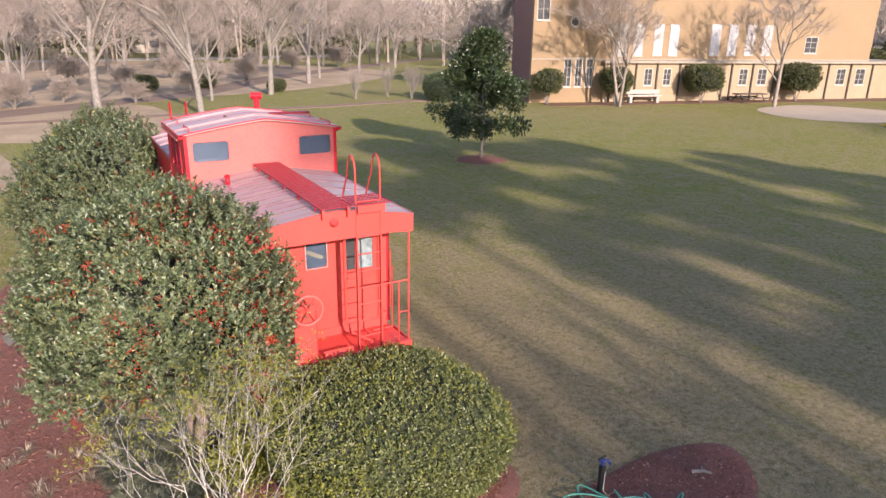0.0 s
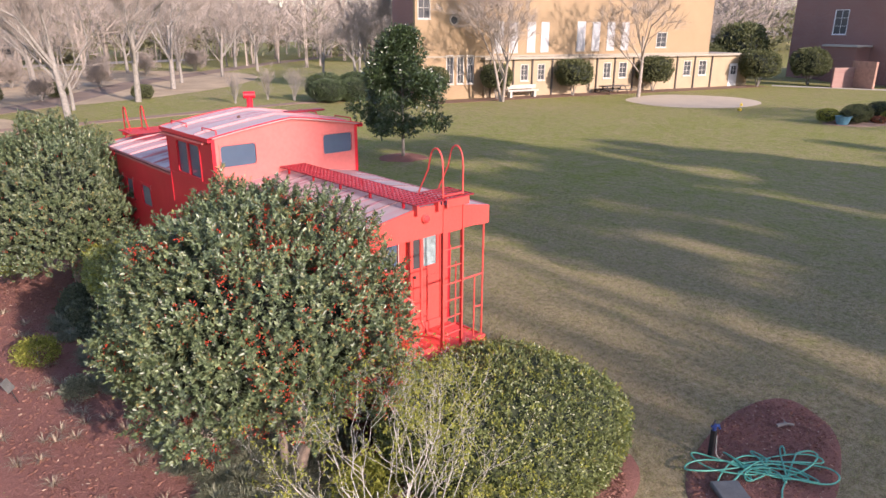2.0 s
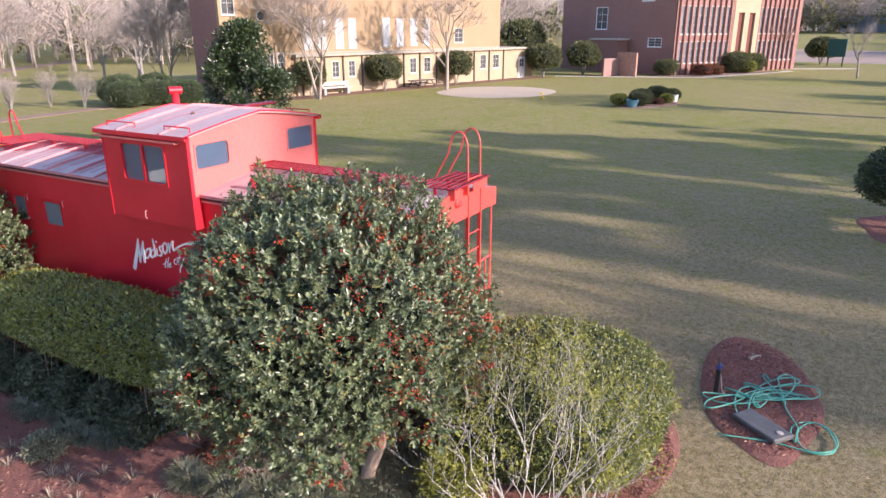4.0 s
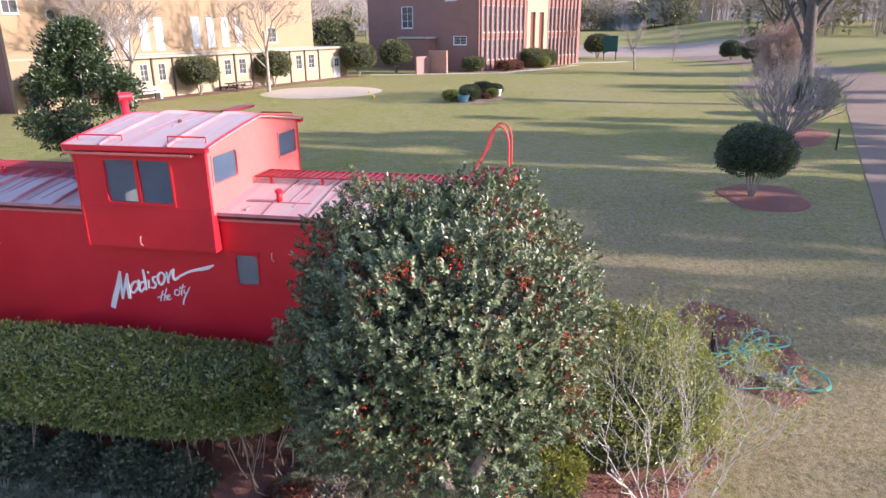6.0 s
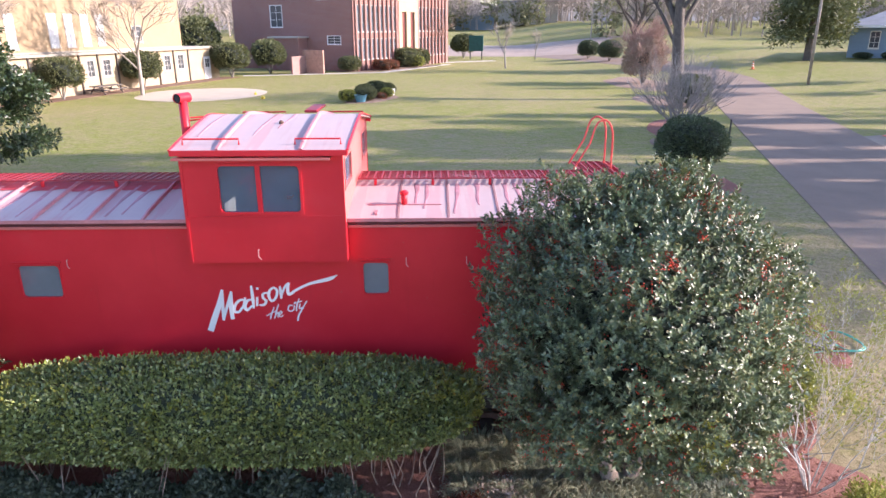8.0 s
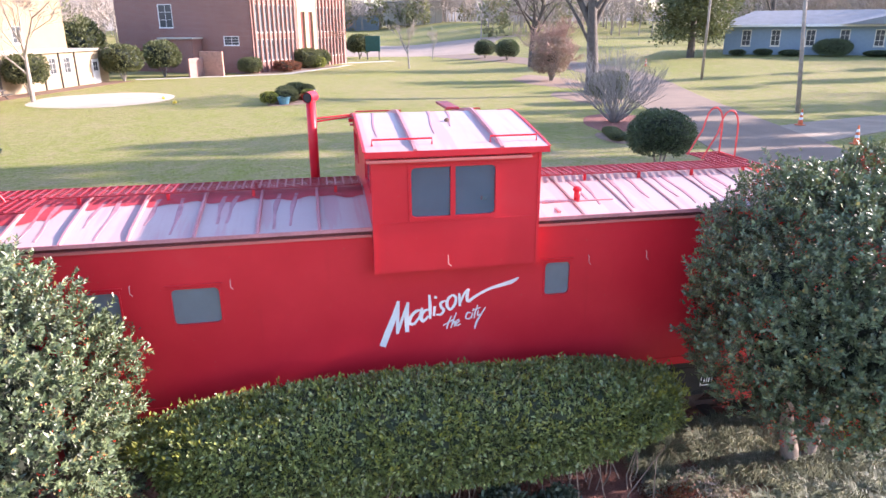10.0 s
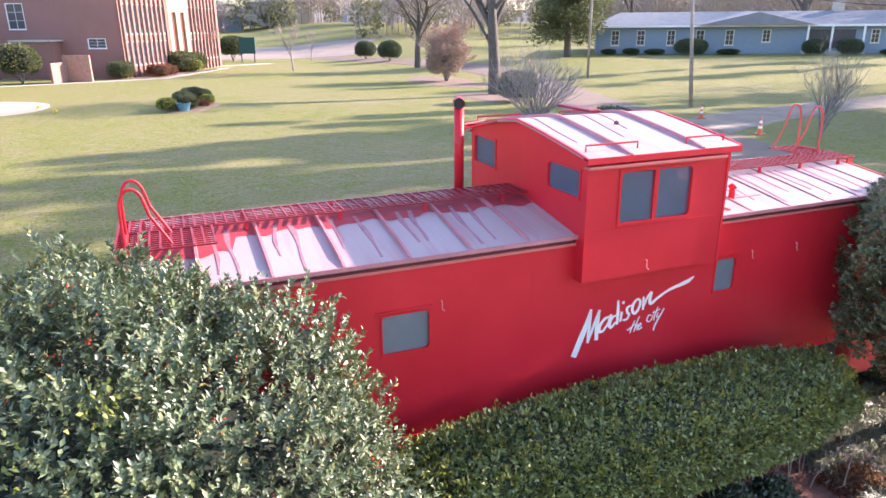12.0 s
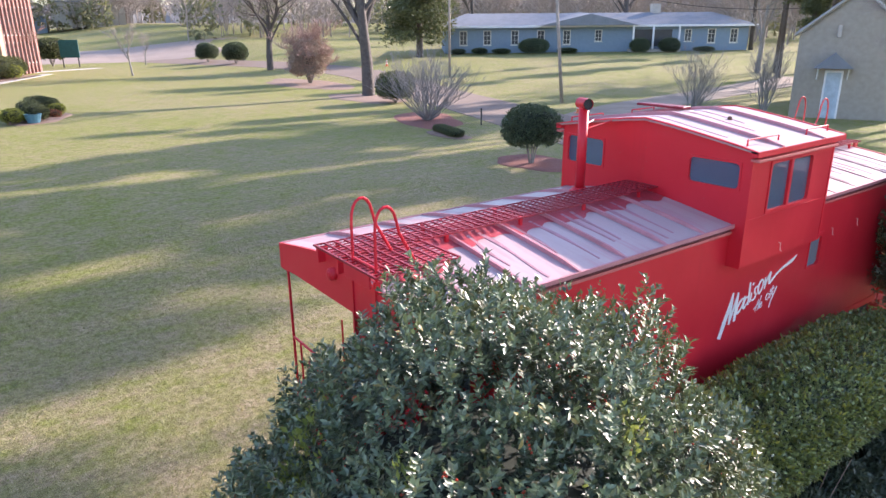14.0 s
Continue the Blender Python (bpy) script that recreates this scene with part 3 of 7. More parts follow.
SIDE_W = [(3.985, 4.46, 2.53, 3.07), (2.81, 3.42, 2.545, 3.06), (-1.815, -1.42, 2.56, 3.07)]
GAP = (C0 + 0.05, C1 - 0.05, CB + 0.02, EAVE)
for nm, place in (("side_wall", west), ("side_wall", east)):
    wall = part(nm, Shape().wall(Y0, Y1, SILL, EAVE, SIDE_W + [GAP], place, 0.06), RED, caboose)
    for w in SIDE_W:
        framed_window(wall, place, *w, GLASS_SIDE, 0.05, 0.02)
        part("rain_strip", Shape().wall(w[0] - 0.03, w[1] + 0.05, w[3] + 0.02, w[3] + 0.04, [], lambda u, d, z: place(u, d - 0.022, z), 0.022), RED, wall)
    part("sill_band", Shape().wall(Y0, Y1, SILL - 0.10, SILL + 0.02, [], lambda u, d, z: place(u, d - 0.012, z), 0.08), RED, wall)
    for a, b in ((R0 + 0.04, C0), (C1, R1 - 0.04)):
        # no recess here: a dark strip carries the groove's shade in its colour
        part("eave_groove", Shape().wall(a, b, EAVE - 0.085, EAVE - 0.03, [], lambda u, d, z: place(u, d - 0.012, z), 0.02), GROOVE_SHADE, wall, "dark strip painted as the shaded groove under the roof's edge")
        # the strip's sunlit top is put into its pale colour
        part("eave_strip", Shape().wall(a, b, EAVE - 0.125, EAVE - 0.088, [], lambda u, d, z: place(u, d - 0.035, z), 0.045), PALE_RED, wall, "edge strip in pale red for its sunlit top")
    for y, z in ((-2.05, 3.12), (-2.9, 3.13), (2.68, 3.13), (3.86, 3.13), (4.62, 3.1)):
        hook = Shape().tube([place(y, -0.01, z), place(y, -0.04, z), place(y, -0.045, z - 0.09), place(y - 0.03, -0.05, z - 0.12)], 0.006, 5)
        part("lamp_hook", hook, HOOK, wall, "small pale pink hook")

# end walls with door and window
for sgn, yw in ((1, Y0), (-1, Y1)):
    def place(u, d, z, sgn=sgn, yw=yw):
        return (u * sgn, yw + d * sgn, z)
    paint = SOUTH_RED if sgn == 1 else RED
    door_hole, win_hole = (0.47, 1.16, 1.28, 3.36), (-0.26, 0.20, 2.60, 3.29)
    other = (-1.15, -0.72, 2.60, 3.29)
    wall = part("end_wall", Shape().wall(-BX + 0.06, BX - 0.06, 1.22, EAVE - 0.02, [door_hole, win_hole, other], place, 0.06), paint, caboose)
    framed_window(wall, place, *win_hole, GLASS_CUP, 0.05, 0.03, paint)
    framed_window(wall, place, *other, GLASS_CUP, 0.05, 0.03, paint)
    for a, b, c, d in (win_hole, other):
        part("glazing_bead", Shape().wall(a + 0.022, b - 0.022, c + 0.022, d - 0.022, [(a + 0.036, b - 0.036, c + 0.036, d - 0.036)], lambda u, d_, z: place(u, d_ - 0.016, z), 0.008), HOOK, wall, "thin pale bead round the glass")
    u0, u1, z0, z1 = door_hole
    pane = (u0 + 0.30, u1 - 0.07, 2.48, 3.20)
    door = part("door", Shape().wall(u0, u1, z0, z1, [pane, (u0 + 0.06, u0 + 0.26, 2.48, 3.20)], lambda u, d, z: place(u, d + 0.015, z), 0.04), paint, wall, "red panelled end door")
    part("curtain", Shape().wall(*pane, [], lambda u, d, z: place(u, d + 0.04, z), 0.006), CURTAIN, door, "pale patterned curtain behind the glass")
    part("pane", Shape().wall(u0 + 0.06, u0 + 0.26, 2.48, 3.20, [], lambda u, d, z: place(u, d + 0.035, z), 0.006), GLASS_FAR, door)
    for a, b in ((u0 + 0.06, u0 + 0.33), (u0 + 0.37, u1 - 0.06)):
        part("panel", Shape().wall(a, b, 1.62, 2.30, [], lambda u, d, z: place(u, d + 0.003, z), 0.02), paint, door)
    part("door_handle", Shape().ball(place(u0 + 0.06, -0.03, 2.35), 0.03), STEEL, door)
    part("door_post", Shape().wall(u0 - 0.12, u0 - 0.02, 1.44, 3.5, [], lambda u, d, z: place(u, d - 0.035, z), 0.035), paint, wall)
    part("door_post", Shape().wall(u1 + 0.02, u1 + 0.1, 1.44, 3.5, [], lambda u, d, z: place(u, d - 0.035, z), 0.035), paint, wall)
    card = Shape().box(-0.17, 0.17, -0.004, 0.004, -0.035, 0.035, pose(*place(-0.03, 0.085, 2.86), 0, 28, 0))
    part("card", card, YELLOW, wall, "yellow strip behind the window")

# floor and lining
part("underframe", Shape().box(-1.36, 1.36, Y0 + 0.08, Y1 - 0.08, SILL - 0.22, SILL + 0.04).box(-0.28, 0.28, R0 + 0.1, R1 - 0.1, 0.95, SILL - 0.2), STEEL, caboose, "dark steel underframe")
for side in (west, east):
    part("lining", Shape().wall(Y0 + 0.07, Y1 - 0.07, SILL + 0.05, EAVE - 0.03, [(a - 0.03, b + 0.03, c - 0.03, d + 0.03) for a, b, c, d in SIDE_W] + [(C0, C1, CB - 0.02, EAVE)], lambda u, d, z: side(u, d + 0.065, z), 0.01), INSIDE, caboose)



def roof_sheet(y0, y1, half, top, low, thick=0.03, n=14):
    vs, fs = [], []
    for y in (y0, y1):
        for dz in (0, -thick):
            for i in range(n + 1):
                x = -half + 2 * half * i / n
                vs.append((x, y, roof_z(x, top, low, half) + dz))
    m = n + 1
    for i in range(n):
        fs += [(i, i + 1, 2 * m + i + 1, 2 * m + i), (m + i, 3 * m + i, 3 * m + i + 1, m + i + 1), (i, m + i, m + i + 1, i + 1), (2 * m + i, 2 * m + i + 1, 3 * m + i + 1, 3 * m + i)]
    fs += [(0, 2 * m, 3 * m, m), (n, m + n, 3 * m + n, 2 * m + n)]
    return Shape().add(vs, fs)


def rib(y, half, top, low, w=0.022, h=0.03, n=12):
    s = Shape()
    pts = [(-half + 2 * half * i / n) for i in range(n + 1)]
    vs, fs = [], []
    for x in pts:
        z = roof_z(x, top, low, half)
        k = 0.45 if abs(abs(x) - half) < 0.01 else 1.0
        vs += [(x, y - w, z - 0.005), (x, y - w * 0.6, z + h * k), (x, y + w * 0.6, z + h * k), (x, y + w, z - 0.005)]
    for i in range(n):
        for k in range(3):
            fs.append((i * 4 + k, i * 4 + k + 1, i * 4 + k + 5, i * 4 + k + 4))
    fs += [(0, 1, 2, 3), (n * 4, n * 4 + 3, n * 4 + 2, n * 4 + 1)]
    return s.add(vs, fs)


drip_rng = random.Random(64)


def paint_run(y, x0, x1, half, top, low, w=0.036):
    """A wavy run of paint down the slope, thinning towards its foot."""
    n = 14
    ph, amp, drift = drip_rng.uniform(0, 6.28), drip_rng.uniform(0.008, 0.022), drip_rng.uniform(-0.02, 0.10)
    vs, fs = [], []
    for i in range(n + 1):
        f = i / n
        x = x0 + (x1 - x0) * f
        yy = y + amp * math.sin(5.5 * f + ph) + drift * f
        ww = w * (1.15 - 0.75 * f) * (1 + 0.25 * math.sin(9 * f + ph * 2))
        z = roof_z(x, top, low, half)
        vs += [(x, yy - ww, z), (x, yy - ww * 0.7, z + 0.006), (x, yy + ww * 0.7, z + 0.006), (x, yy + ww, z)]
    for i in range(n):
        for k in range(3):
            fs.append((i * 4 + k, i * 4 + k + 1, i * 4 + k + 5, i * 4 + k + 4))
    fs += [(0, 1, 2, 3), (n * 4, n * 4 + 3, n * 4 + 2, n * 4 + 1)]
    return Shape().add(vs, fs)


for a, b, ribs in ((R0, C0 + 0.02, (-4.75, -4.05, -3.35, -2.65, -1.95)), (C1 - 0.02, R1, (1.55, 2.3, 3.05, 3.8, 4.55, 5.25))):
    rf = part("roof", roof_sheet(a, b, BX + 0.05, RIDGE, EAVE), ROOF, caboose, "bleached pinkish red sheet roof")
    for y in ribs:
        part("roof_rib", rib(y, BX + 0.05, RIDGE, EAVE, 0.024, 0.012 if a == R0 else 0.045), RIB_DULL if a == R0 else RIB, rf)
    for sx in (-1, 1):
        part("gutter", Shape().box(sx * (BX + 0.052) - 0.012, sx * (BX + 0.052) + 0.012, a, b, EAVE - 0.035, EAVE + 0.012), RIB, rf)
    for k, y in enumerate(ribs[:-1]):
        for j in range(2):
            y2 = y + (ribs[k + 1] - y) * (0.42 + 0.3 * j + drip_rng.uniform(-0.08, 0.08))
            part("paint_run", paint_run(y2, -0.2, -drip_rng.uniform(1.0, 1.40), BX + 0.05, RIDGE, EAVE), DRIP, rf, "old red paint run on the roof")
    yend = R0 if a == R0 else R1
    sy = -1 if a == R0 else 1
    n = 16
    vs, fs = [], []
    for k in (0.034 * sy, 0.004 * sy):
        for i in range(n + 1):
            x = -BX - 0.04 + 2 * (BX + 0.04) * i / n
            zt = roof_z(x, RIDGE, EAVE, BX + 0.05) + 0.012
            zb = EAVE - 0.30 + (0.0 if abs(x) > 1.2 else 0.02)
            vs += [(x, yend + k, zt), (x, yend + k, zb)]
    m = 2 * (n + 1)
    for i in range(n):
        fs += [(2 * i, 2 * i + 1, 2 * i + 3, 2 * i + 2), (m + 2 * i, m + 2 * i + 2, m + 2 * i + 3, m + 2 * i + 1), (2 * i, 2 * i + 2, m + 2 * i + 2, m + 2 * i), (2 * i + 1, m + 2 * i + 1, m + 2 * i + 3, 2 * i + 3)]
    fs += [(0, m, m + 1, 1), (2 * n, 2 * n + 1, m + 2 * n + 1, m + 2 * n)]
    part("fascia", Shape().add(vs, fs), SOUTH_RED if sy == -1 else RED, rf)
    for a2 in (-BX - 0.05, BX + 0.02):
        part("fascia_return", Shape().box(a2, a2 + 0.03, min(yend, yend - sy * 0.9), max(yend, yend - sy * 0.9), EAVE - 0.3, EAVE - 0.002), RED, rf)

# paint that the walkway kept from bleaching, with a ragged edge
vs, fs = [], []
n = 60
for i in range(n + 1):
    y = C1 + 0.02 + (R1 - C1 - 0.05) * i / n
    wide = 0.40 + 0.05 * math.sin(7.3 * y) + 0.035 * math.sin(17.1 * y + 1) + (0.40 if y > R1 - 1.05 else 0.0)
    for k in range(7):
        x = -wide + (wide + 0.42) * k / 6
        vs.append((x, y, roof_z(x, RIDGE, EAVE, BX + 0.05) + 0.006))
for i in range(n):
    for k in range(6):
        fs.append((7 * i + k, 7 * i + k + 1, 7 * i + k + 8, 7 * i + k + 7))
part("kept_paint", Shape().add(vs, fs), KEPT, caboose, "redder roof paint under the walkway")

# ---- cupola ----
cupola = part("cupola", Shape().box(-CX + 0.004, CX - 0.004, C0 + 0.004, C1 - 0.004, CB - 0.02, CB + 0.01), RED, caboose)
SIDE_CW = (-0.70, 0.44, 3.81, 4.51)
for sx in (-1, 1):
    def place(u, d, z, sx=sx):
        return (sx * (CX - d), u, z)
    w = part("side_wall", Shape().wall(C0, C1, CB, CE, [SIDE_CW], place, 0.06), RED, cupola)
    win = framed_window(cupola, place, *SIDE_CW, GLASS_CUP, 0.06, 0.035, bars=(-0.12,))
    part("seam", Shape().wall(C0, C1, 3.775, 3.79, [], lambda u, d, z: place(u, d - 0.006, z), 0.008), RED, cupola)
    part("gutter", Shape().wall(C0 - 0.08, C1 + 0.08, CE - 0.075, CE - 0.004, [], lambda u, d, z: place(u, d - 0.105, z), 0.10), RED, cupola)
    # pale colour stands for the sunlit line along the cupola's eave
    part("rain_strip", Shape().wall(-1.1, C1 + 0.06, CE - 0.135, CE - 0.105, [], lambda u, d, z: place(u, d - 0.12, z), 0.12), PALE_RED, cupola, "rain strip in pale red for its sunlit edge")
    for a, b in ((C0 - 0.006, C0 + 0.03), (C1 - 0.03, C1 + 0.006)):
        part("corner_angle", Shape().wall(a, b, CB, CE, [], lambda u, d, z: place(u, d - 0.01, z), 0.012), RED, cupola)
    hook = Shape().tube([place(-0.05, -0.01, 3.32), place(-0.05, -0.04, 3.32), place(-0.05, -0.045, 3.22), place(-0.09, -0.05, 3.19)], 0.006, 5)
    part("lamp_hook", hook, HOOK, cupola, "small pale pink hook")
END_CW = [(-1.48, -0.72, 4.10, 4.55), (0.74, 1.50, 4.10, 4.55)]
for sgn, yw in ((1, C0), (-1, C1)):
    def place(u, d, z, sgn=sgn, yw=yw):
        return (u, yw + sgn * d, z)
    holes = END_CW if sgn == 1 else [(-1.48, -0.70, 4.15, 4.53), (0.76, 1.53, 4.10, 4.56)]
    part("end_wall", Shape().wall(-CX + 0.06, CX - 0.06, EAVE - 0.02, CE, holes, place, 0.06), PALE_RED if sgn == 1 else RED, cupola)
    for a, b in ((-CX + 0.06, -BX + 0.01), (BX - 0.01, CX - 0.06)):
        part("end_return", Shape().wall(a, b, CB, EAVE - 0.02, [], place, 0.06), RED, cupola)
    for h in holes:
        framed_window(cupola, place, *h, GLASS_CUP, 0.05, 0.025, PALE_RED if sgn == 1 else RED)
    n, vs, fs = 14, [], []
    for d in (0, 0.05):
        for i in range(n + 1):
            x = -CX + 2 * CX * i / n
            vs += [place(x, d, CE), place(x, d, CE + max(0.004, roof_z(x, CR, CE, CX + 0.1) - 0.012 - CE))]
    m = 2 * (n + 1)
    for i in range(n):
        fs += [(2 * i, 2 * i + 2, 2 * i + 3, 2 * i + 1), (m + 2 * i, m + 2 * i + 1, m + 2 * i + 3, m + 2 * i + 2), (2 * i + 1, 2 * i + 3, m + 2 * i + 3, m + 2 * i + 1)]
    part("gable", Shape().add(vs, fs), PALE_RED if sgn == 1 else RED, cupola)
part("roof", roof_sheet(C0 - 0.08, C1 + 0.08, CX + 0.09, CR, CE, 0.035), ROOF, cupola, "bleached pinkish sheet roof of the cupola")
# the roof's ribs and edge bands
for y in (-0.72, 0.36):
    part("roof_rib", rib(y, CX + 0.09, CR, CE, 0.03, 0.045), RIB, caboose)
for y in (C0 - 0.08, C1 + 0.08):
    part("roof_edge", rib(y, CX + 0.09, CR, CE, 0.022, 0.014), RED, caboose)
for sx in (-1, 1):
    for a, b in ((-1.22, -0.62), (0.12, 0.86)):
        xx = sx * (CX - 0.12)
        z = roof_z(xx, CR, CE, CX + 0.09)
        part("grab_iron", Shape().tube([(xx, a, z), (xx, a, z + 0.075), (xx, b, z + 0.075), (xx, b, z)], 0.012, 6), RED, caboose)
for y in (-0.36, -0.08, 0.72):
    part("paint_run", paint_run(y, 0.1, -drip_rng.uniform(0.7, 1.3), CX + 0.09, CR, CE, 0.022), DRIP, caboose, "old red paint run on the roof")
part("roof_walk", Shape().block(0.35, 1.25, -0.62, -0.42, CR - 0.02, CR + 0.02), RED_DARK, caboose)
part("roof_bolt", Shape().lathe((-0.55, -0.25, roof_z(0.55, CR, CE, CX)), [(0.035, 0), (0.035, 0.03), (0.015, 0.05)], 8), RUST, caboose)

# ---- roof fittings ----


BAR = {}


def grate(name, x0, x1, y0, y1, z, label="", along=0.075, across=0.115):
    """A walkway of long bars on edge, with a flat bar laid across at each step."""
    e = 0.012
    edge = Shape().box(x0 - e, x0, y0 - e, y1 + e, z - 0.012, z + 0.006).box(x1, x1 + e, y0 - e, y1 + e, z - 0.012, z + 0.006)
    edge.box(x0, x1, y0 - e, y0 - 0.001, z - 0.012, z + 0.006).box(x0, x1, y1 + 0.001, y1 + e, z - 0.012, z + 0.006)
    walk_way = part(name, edge, RED_DARK, caboose, label)
    m = max(2, round((x1 - x0) / along))
    for k in range(1, m):
        x = x0 + (x1 - x0) * k / m
        part("long_bar", Shape().box(x - 0.007, x + 0.007, y0, y1, z - 0.008, z + 0.0035), RED_DARK, walk_way)
    w = round(x1 - x0, 3)
    if w not in BAR:
        BAR[w] = mesh_of("crossbar", Shape().box(-w / 2, w / 2, -0.011, 0.011, -0.008, 0.010), RED_DARK)
    n = max(1, round((y1 - y0) / across))
    for k in range(n + 1):
        ob = part("crossbar", BAR[w], RED_DARK, walk_way)
        ob.location = ((x0 + x1) / 2, y0 + (y1 - y0) * k / n, z)
    return walk_way


WZ = RIDGE + 0.085
for y0, y1, sgn in ((R0 - 0.12, C0 - 0.05, 1), (C1 + 0.05, R1 + 0.12, -1)):
    paint = SOUTH_RED if sgn == 1 else RED
    board = grate("running_board", -0.27, 0.27, y0, y1, WZ, "red steel grating walkway")
    yend = y0 if sgn == 1 else y1
    a, b = (0.28, 0.98) if sgn == 1 else (-0.98, -0.28)
    deep = 0.62 if sgn == 1 else 0.98
    grate("ladder_landing", a, b, min(yend, yend + sgn * deep), max(yend, yend + sgn * deep), WZ)
    part("landing_edge", Shape().block(min(a, b) + 0.1, max(a, b) - 0.1, yend - 0.010, yend + 0.010, WZ - 0.15, WZ - 0.013, 0.004), paint, caboose)
    for k in range(5):
        yy = y0 + 0.35 + (y1 - y0 - 0.6) * k / 4
        for xx in (-0.235, 0.235):
            part("saddle", Shape().box(xx - 0.015, xx + 0.015, yy - 0.02, yy + 0.02, RIDGE - 0.05, WZ), RED, board)
    part("saddle", Shape().box(0.6 * sgn - 0.015, 0.6 * sgn + 0.015, yend + sgn * 0.3 - 0.02, yend + sgn * 0.3 + 0.02, RIDGE - 0.1, WZ), RED, board)
    for bx in (-0.22, 0.22):
        part("bracket", Shape().box(bx - 0.02, bx + 0.02, yend + sgn * 0.0, yend + sgn * 0.12, WZ - 0.18, WZ - 0.02), paint, board)
    lamp = part("marker_lamp", Shape().tube([(-0.02 * sgn, yend + sgn * 0.14, 3.74), (-0.02 * sgn, yend + sgn * 0.03, 3.74)], 0.075, 14, 0.07), paint, caboose, "round red marker lamp", True)
    part("lens", Shape().ball((-0.02 * sgn, yend + sgn * 0.03, 3.74), 0.06, 12, 6, (1, 0.5, 1)), plain("marker_lens", (0.6, 0.06, 0.06), 0.15, 0.05, bumpy=0) if sgn == 1 else RED, lamp)
    # ladder with hooped hand rails
    xs = (0.385, 0.83) if sgn == 1 else (-0.83, -0.385)
    yl = (R0 + 0.04 if sgn == 1 else R1 - 0.04) - sgn * 0.06
    ladder = part("ladder", Shape().box(xs[0] - 0.01, xs[1] + 0.01, yl - 0.012, yl + 0.012, 3.62, 3.66), paint, caboose, "red steel end ladder with hooped rails")
    for x in xs:
        top, reach = (4.45, 0.60) if sgn == 1 else (4.36, 0.45)
        pts = [(x, yl, 1.30), (x, yl, top)]
        for k in range(1, 9):
            a2 = math.pi * k / 9
            pts.append((x, yl + sgn * reach * 0.27 * (1 - math.cos(a2)), top + 0.34 * reach / 0.6 * math.sin(a2) ** 0.8))
        pts += [(x, yl + sgn * reach * 0.6, top - 0.03), (x, yl + sgn * reach, WZ)]
        part("rail", Shape().tube(pts, 0.016, 6), paint, ladder)
        part("stile", Shape().box(x - 0.014, x + 0.014, yl - 0.03, yl + 0.03, 1.28, 3.9), paint, ladder)
    for k in range(9):
        z = 1.55 + 0.31 * k
        part("rung", Shape().tube([(xs[0], yl, z), (xs[1], yl, z)], 0.012, 6), paint, ladder)

stack = part("stove_pipe", Shape().tube([(0.62, 1.56, RIDGE - 0.08), (0.62, 1.56, 5.12)], 0.070, 16), RED, caboose, "red stove pipe with a tee cap", True)
part("cap", Shape().tube([(0.50, 1.608, 5.14), (0.74, 1.512, 5.14)], 0.080, 16, caps=False).tube([(0.50, 1.608, 5.14), (0.74, 1.512, 5.14)], 0.072, 16, caps=False), RED, stack, "open-ended tee cap", True)
# a solid dark plug stands for the shaded hollow of the cap
part("opening", Shape().tube([(0.515, 1.602, 5.14), (0.725, 1.518, 5.14)], 0.0715, 16), STEEL, stack, "dark plug standing for the shade inside the cap")
part("collar", Shape().lathe((0.62, 1.56, RIDGE - 0.06), [(0.15, 0), (0.15, 0.02), (0.09, 0.07)], 14), RED, stack)
part("brace", Shape().tube([(0.62, 1.5, 4.78), (0.60, 0.95, 4.85)], 0.012, 5).tube([(0.68, 1.5, 4.82), (0.95, 0.95, 4.83)], 0.012, 5), RED, stack)
vent = part("roof_vent", Shape().tube([(-0.98, -2.02, roof_z(0.98) - 0.03), (-0.98, -2.02, roof_z(0.98) + 0.17)], 0.045, 10), RED, caboose, "short red roof vent", True)
part("vent_cap", Shape().lathe((-0.98, -2.02, roof_z(0.98) + 0.15), [(0.06, 0), (0.065, 0.03), (0.03, 0.06)], 10), RED, vent)
part("roof_seam", Shape().block(-1.02, -0.98, -2.55, -1.5, roof_z(1.0), roof_z(1.0) + 0.018, 0.004), RIB, caboose)
part("roof_seam", Shape().block(-1.35, -0.4, -1.66, -1.62, roof_z(1.35), roof_z(1.3) + 0.03, 0.004), RIB, caboose)

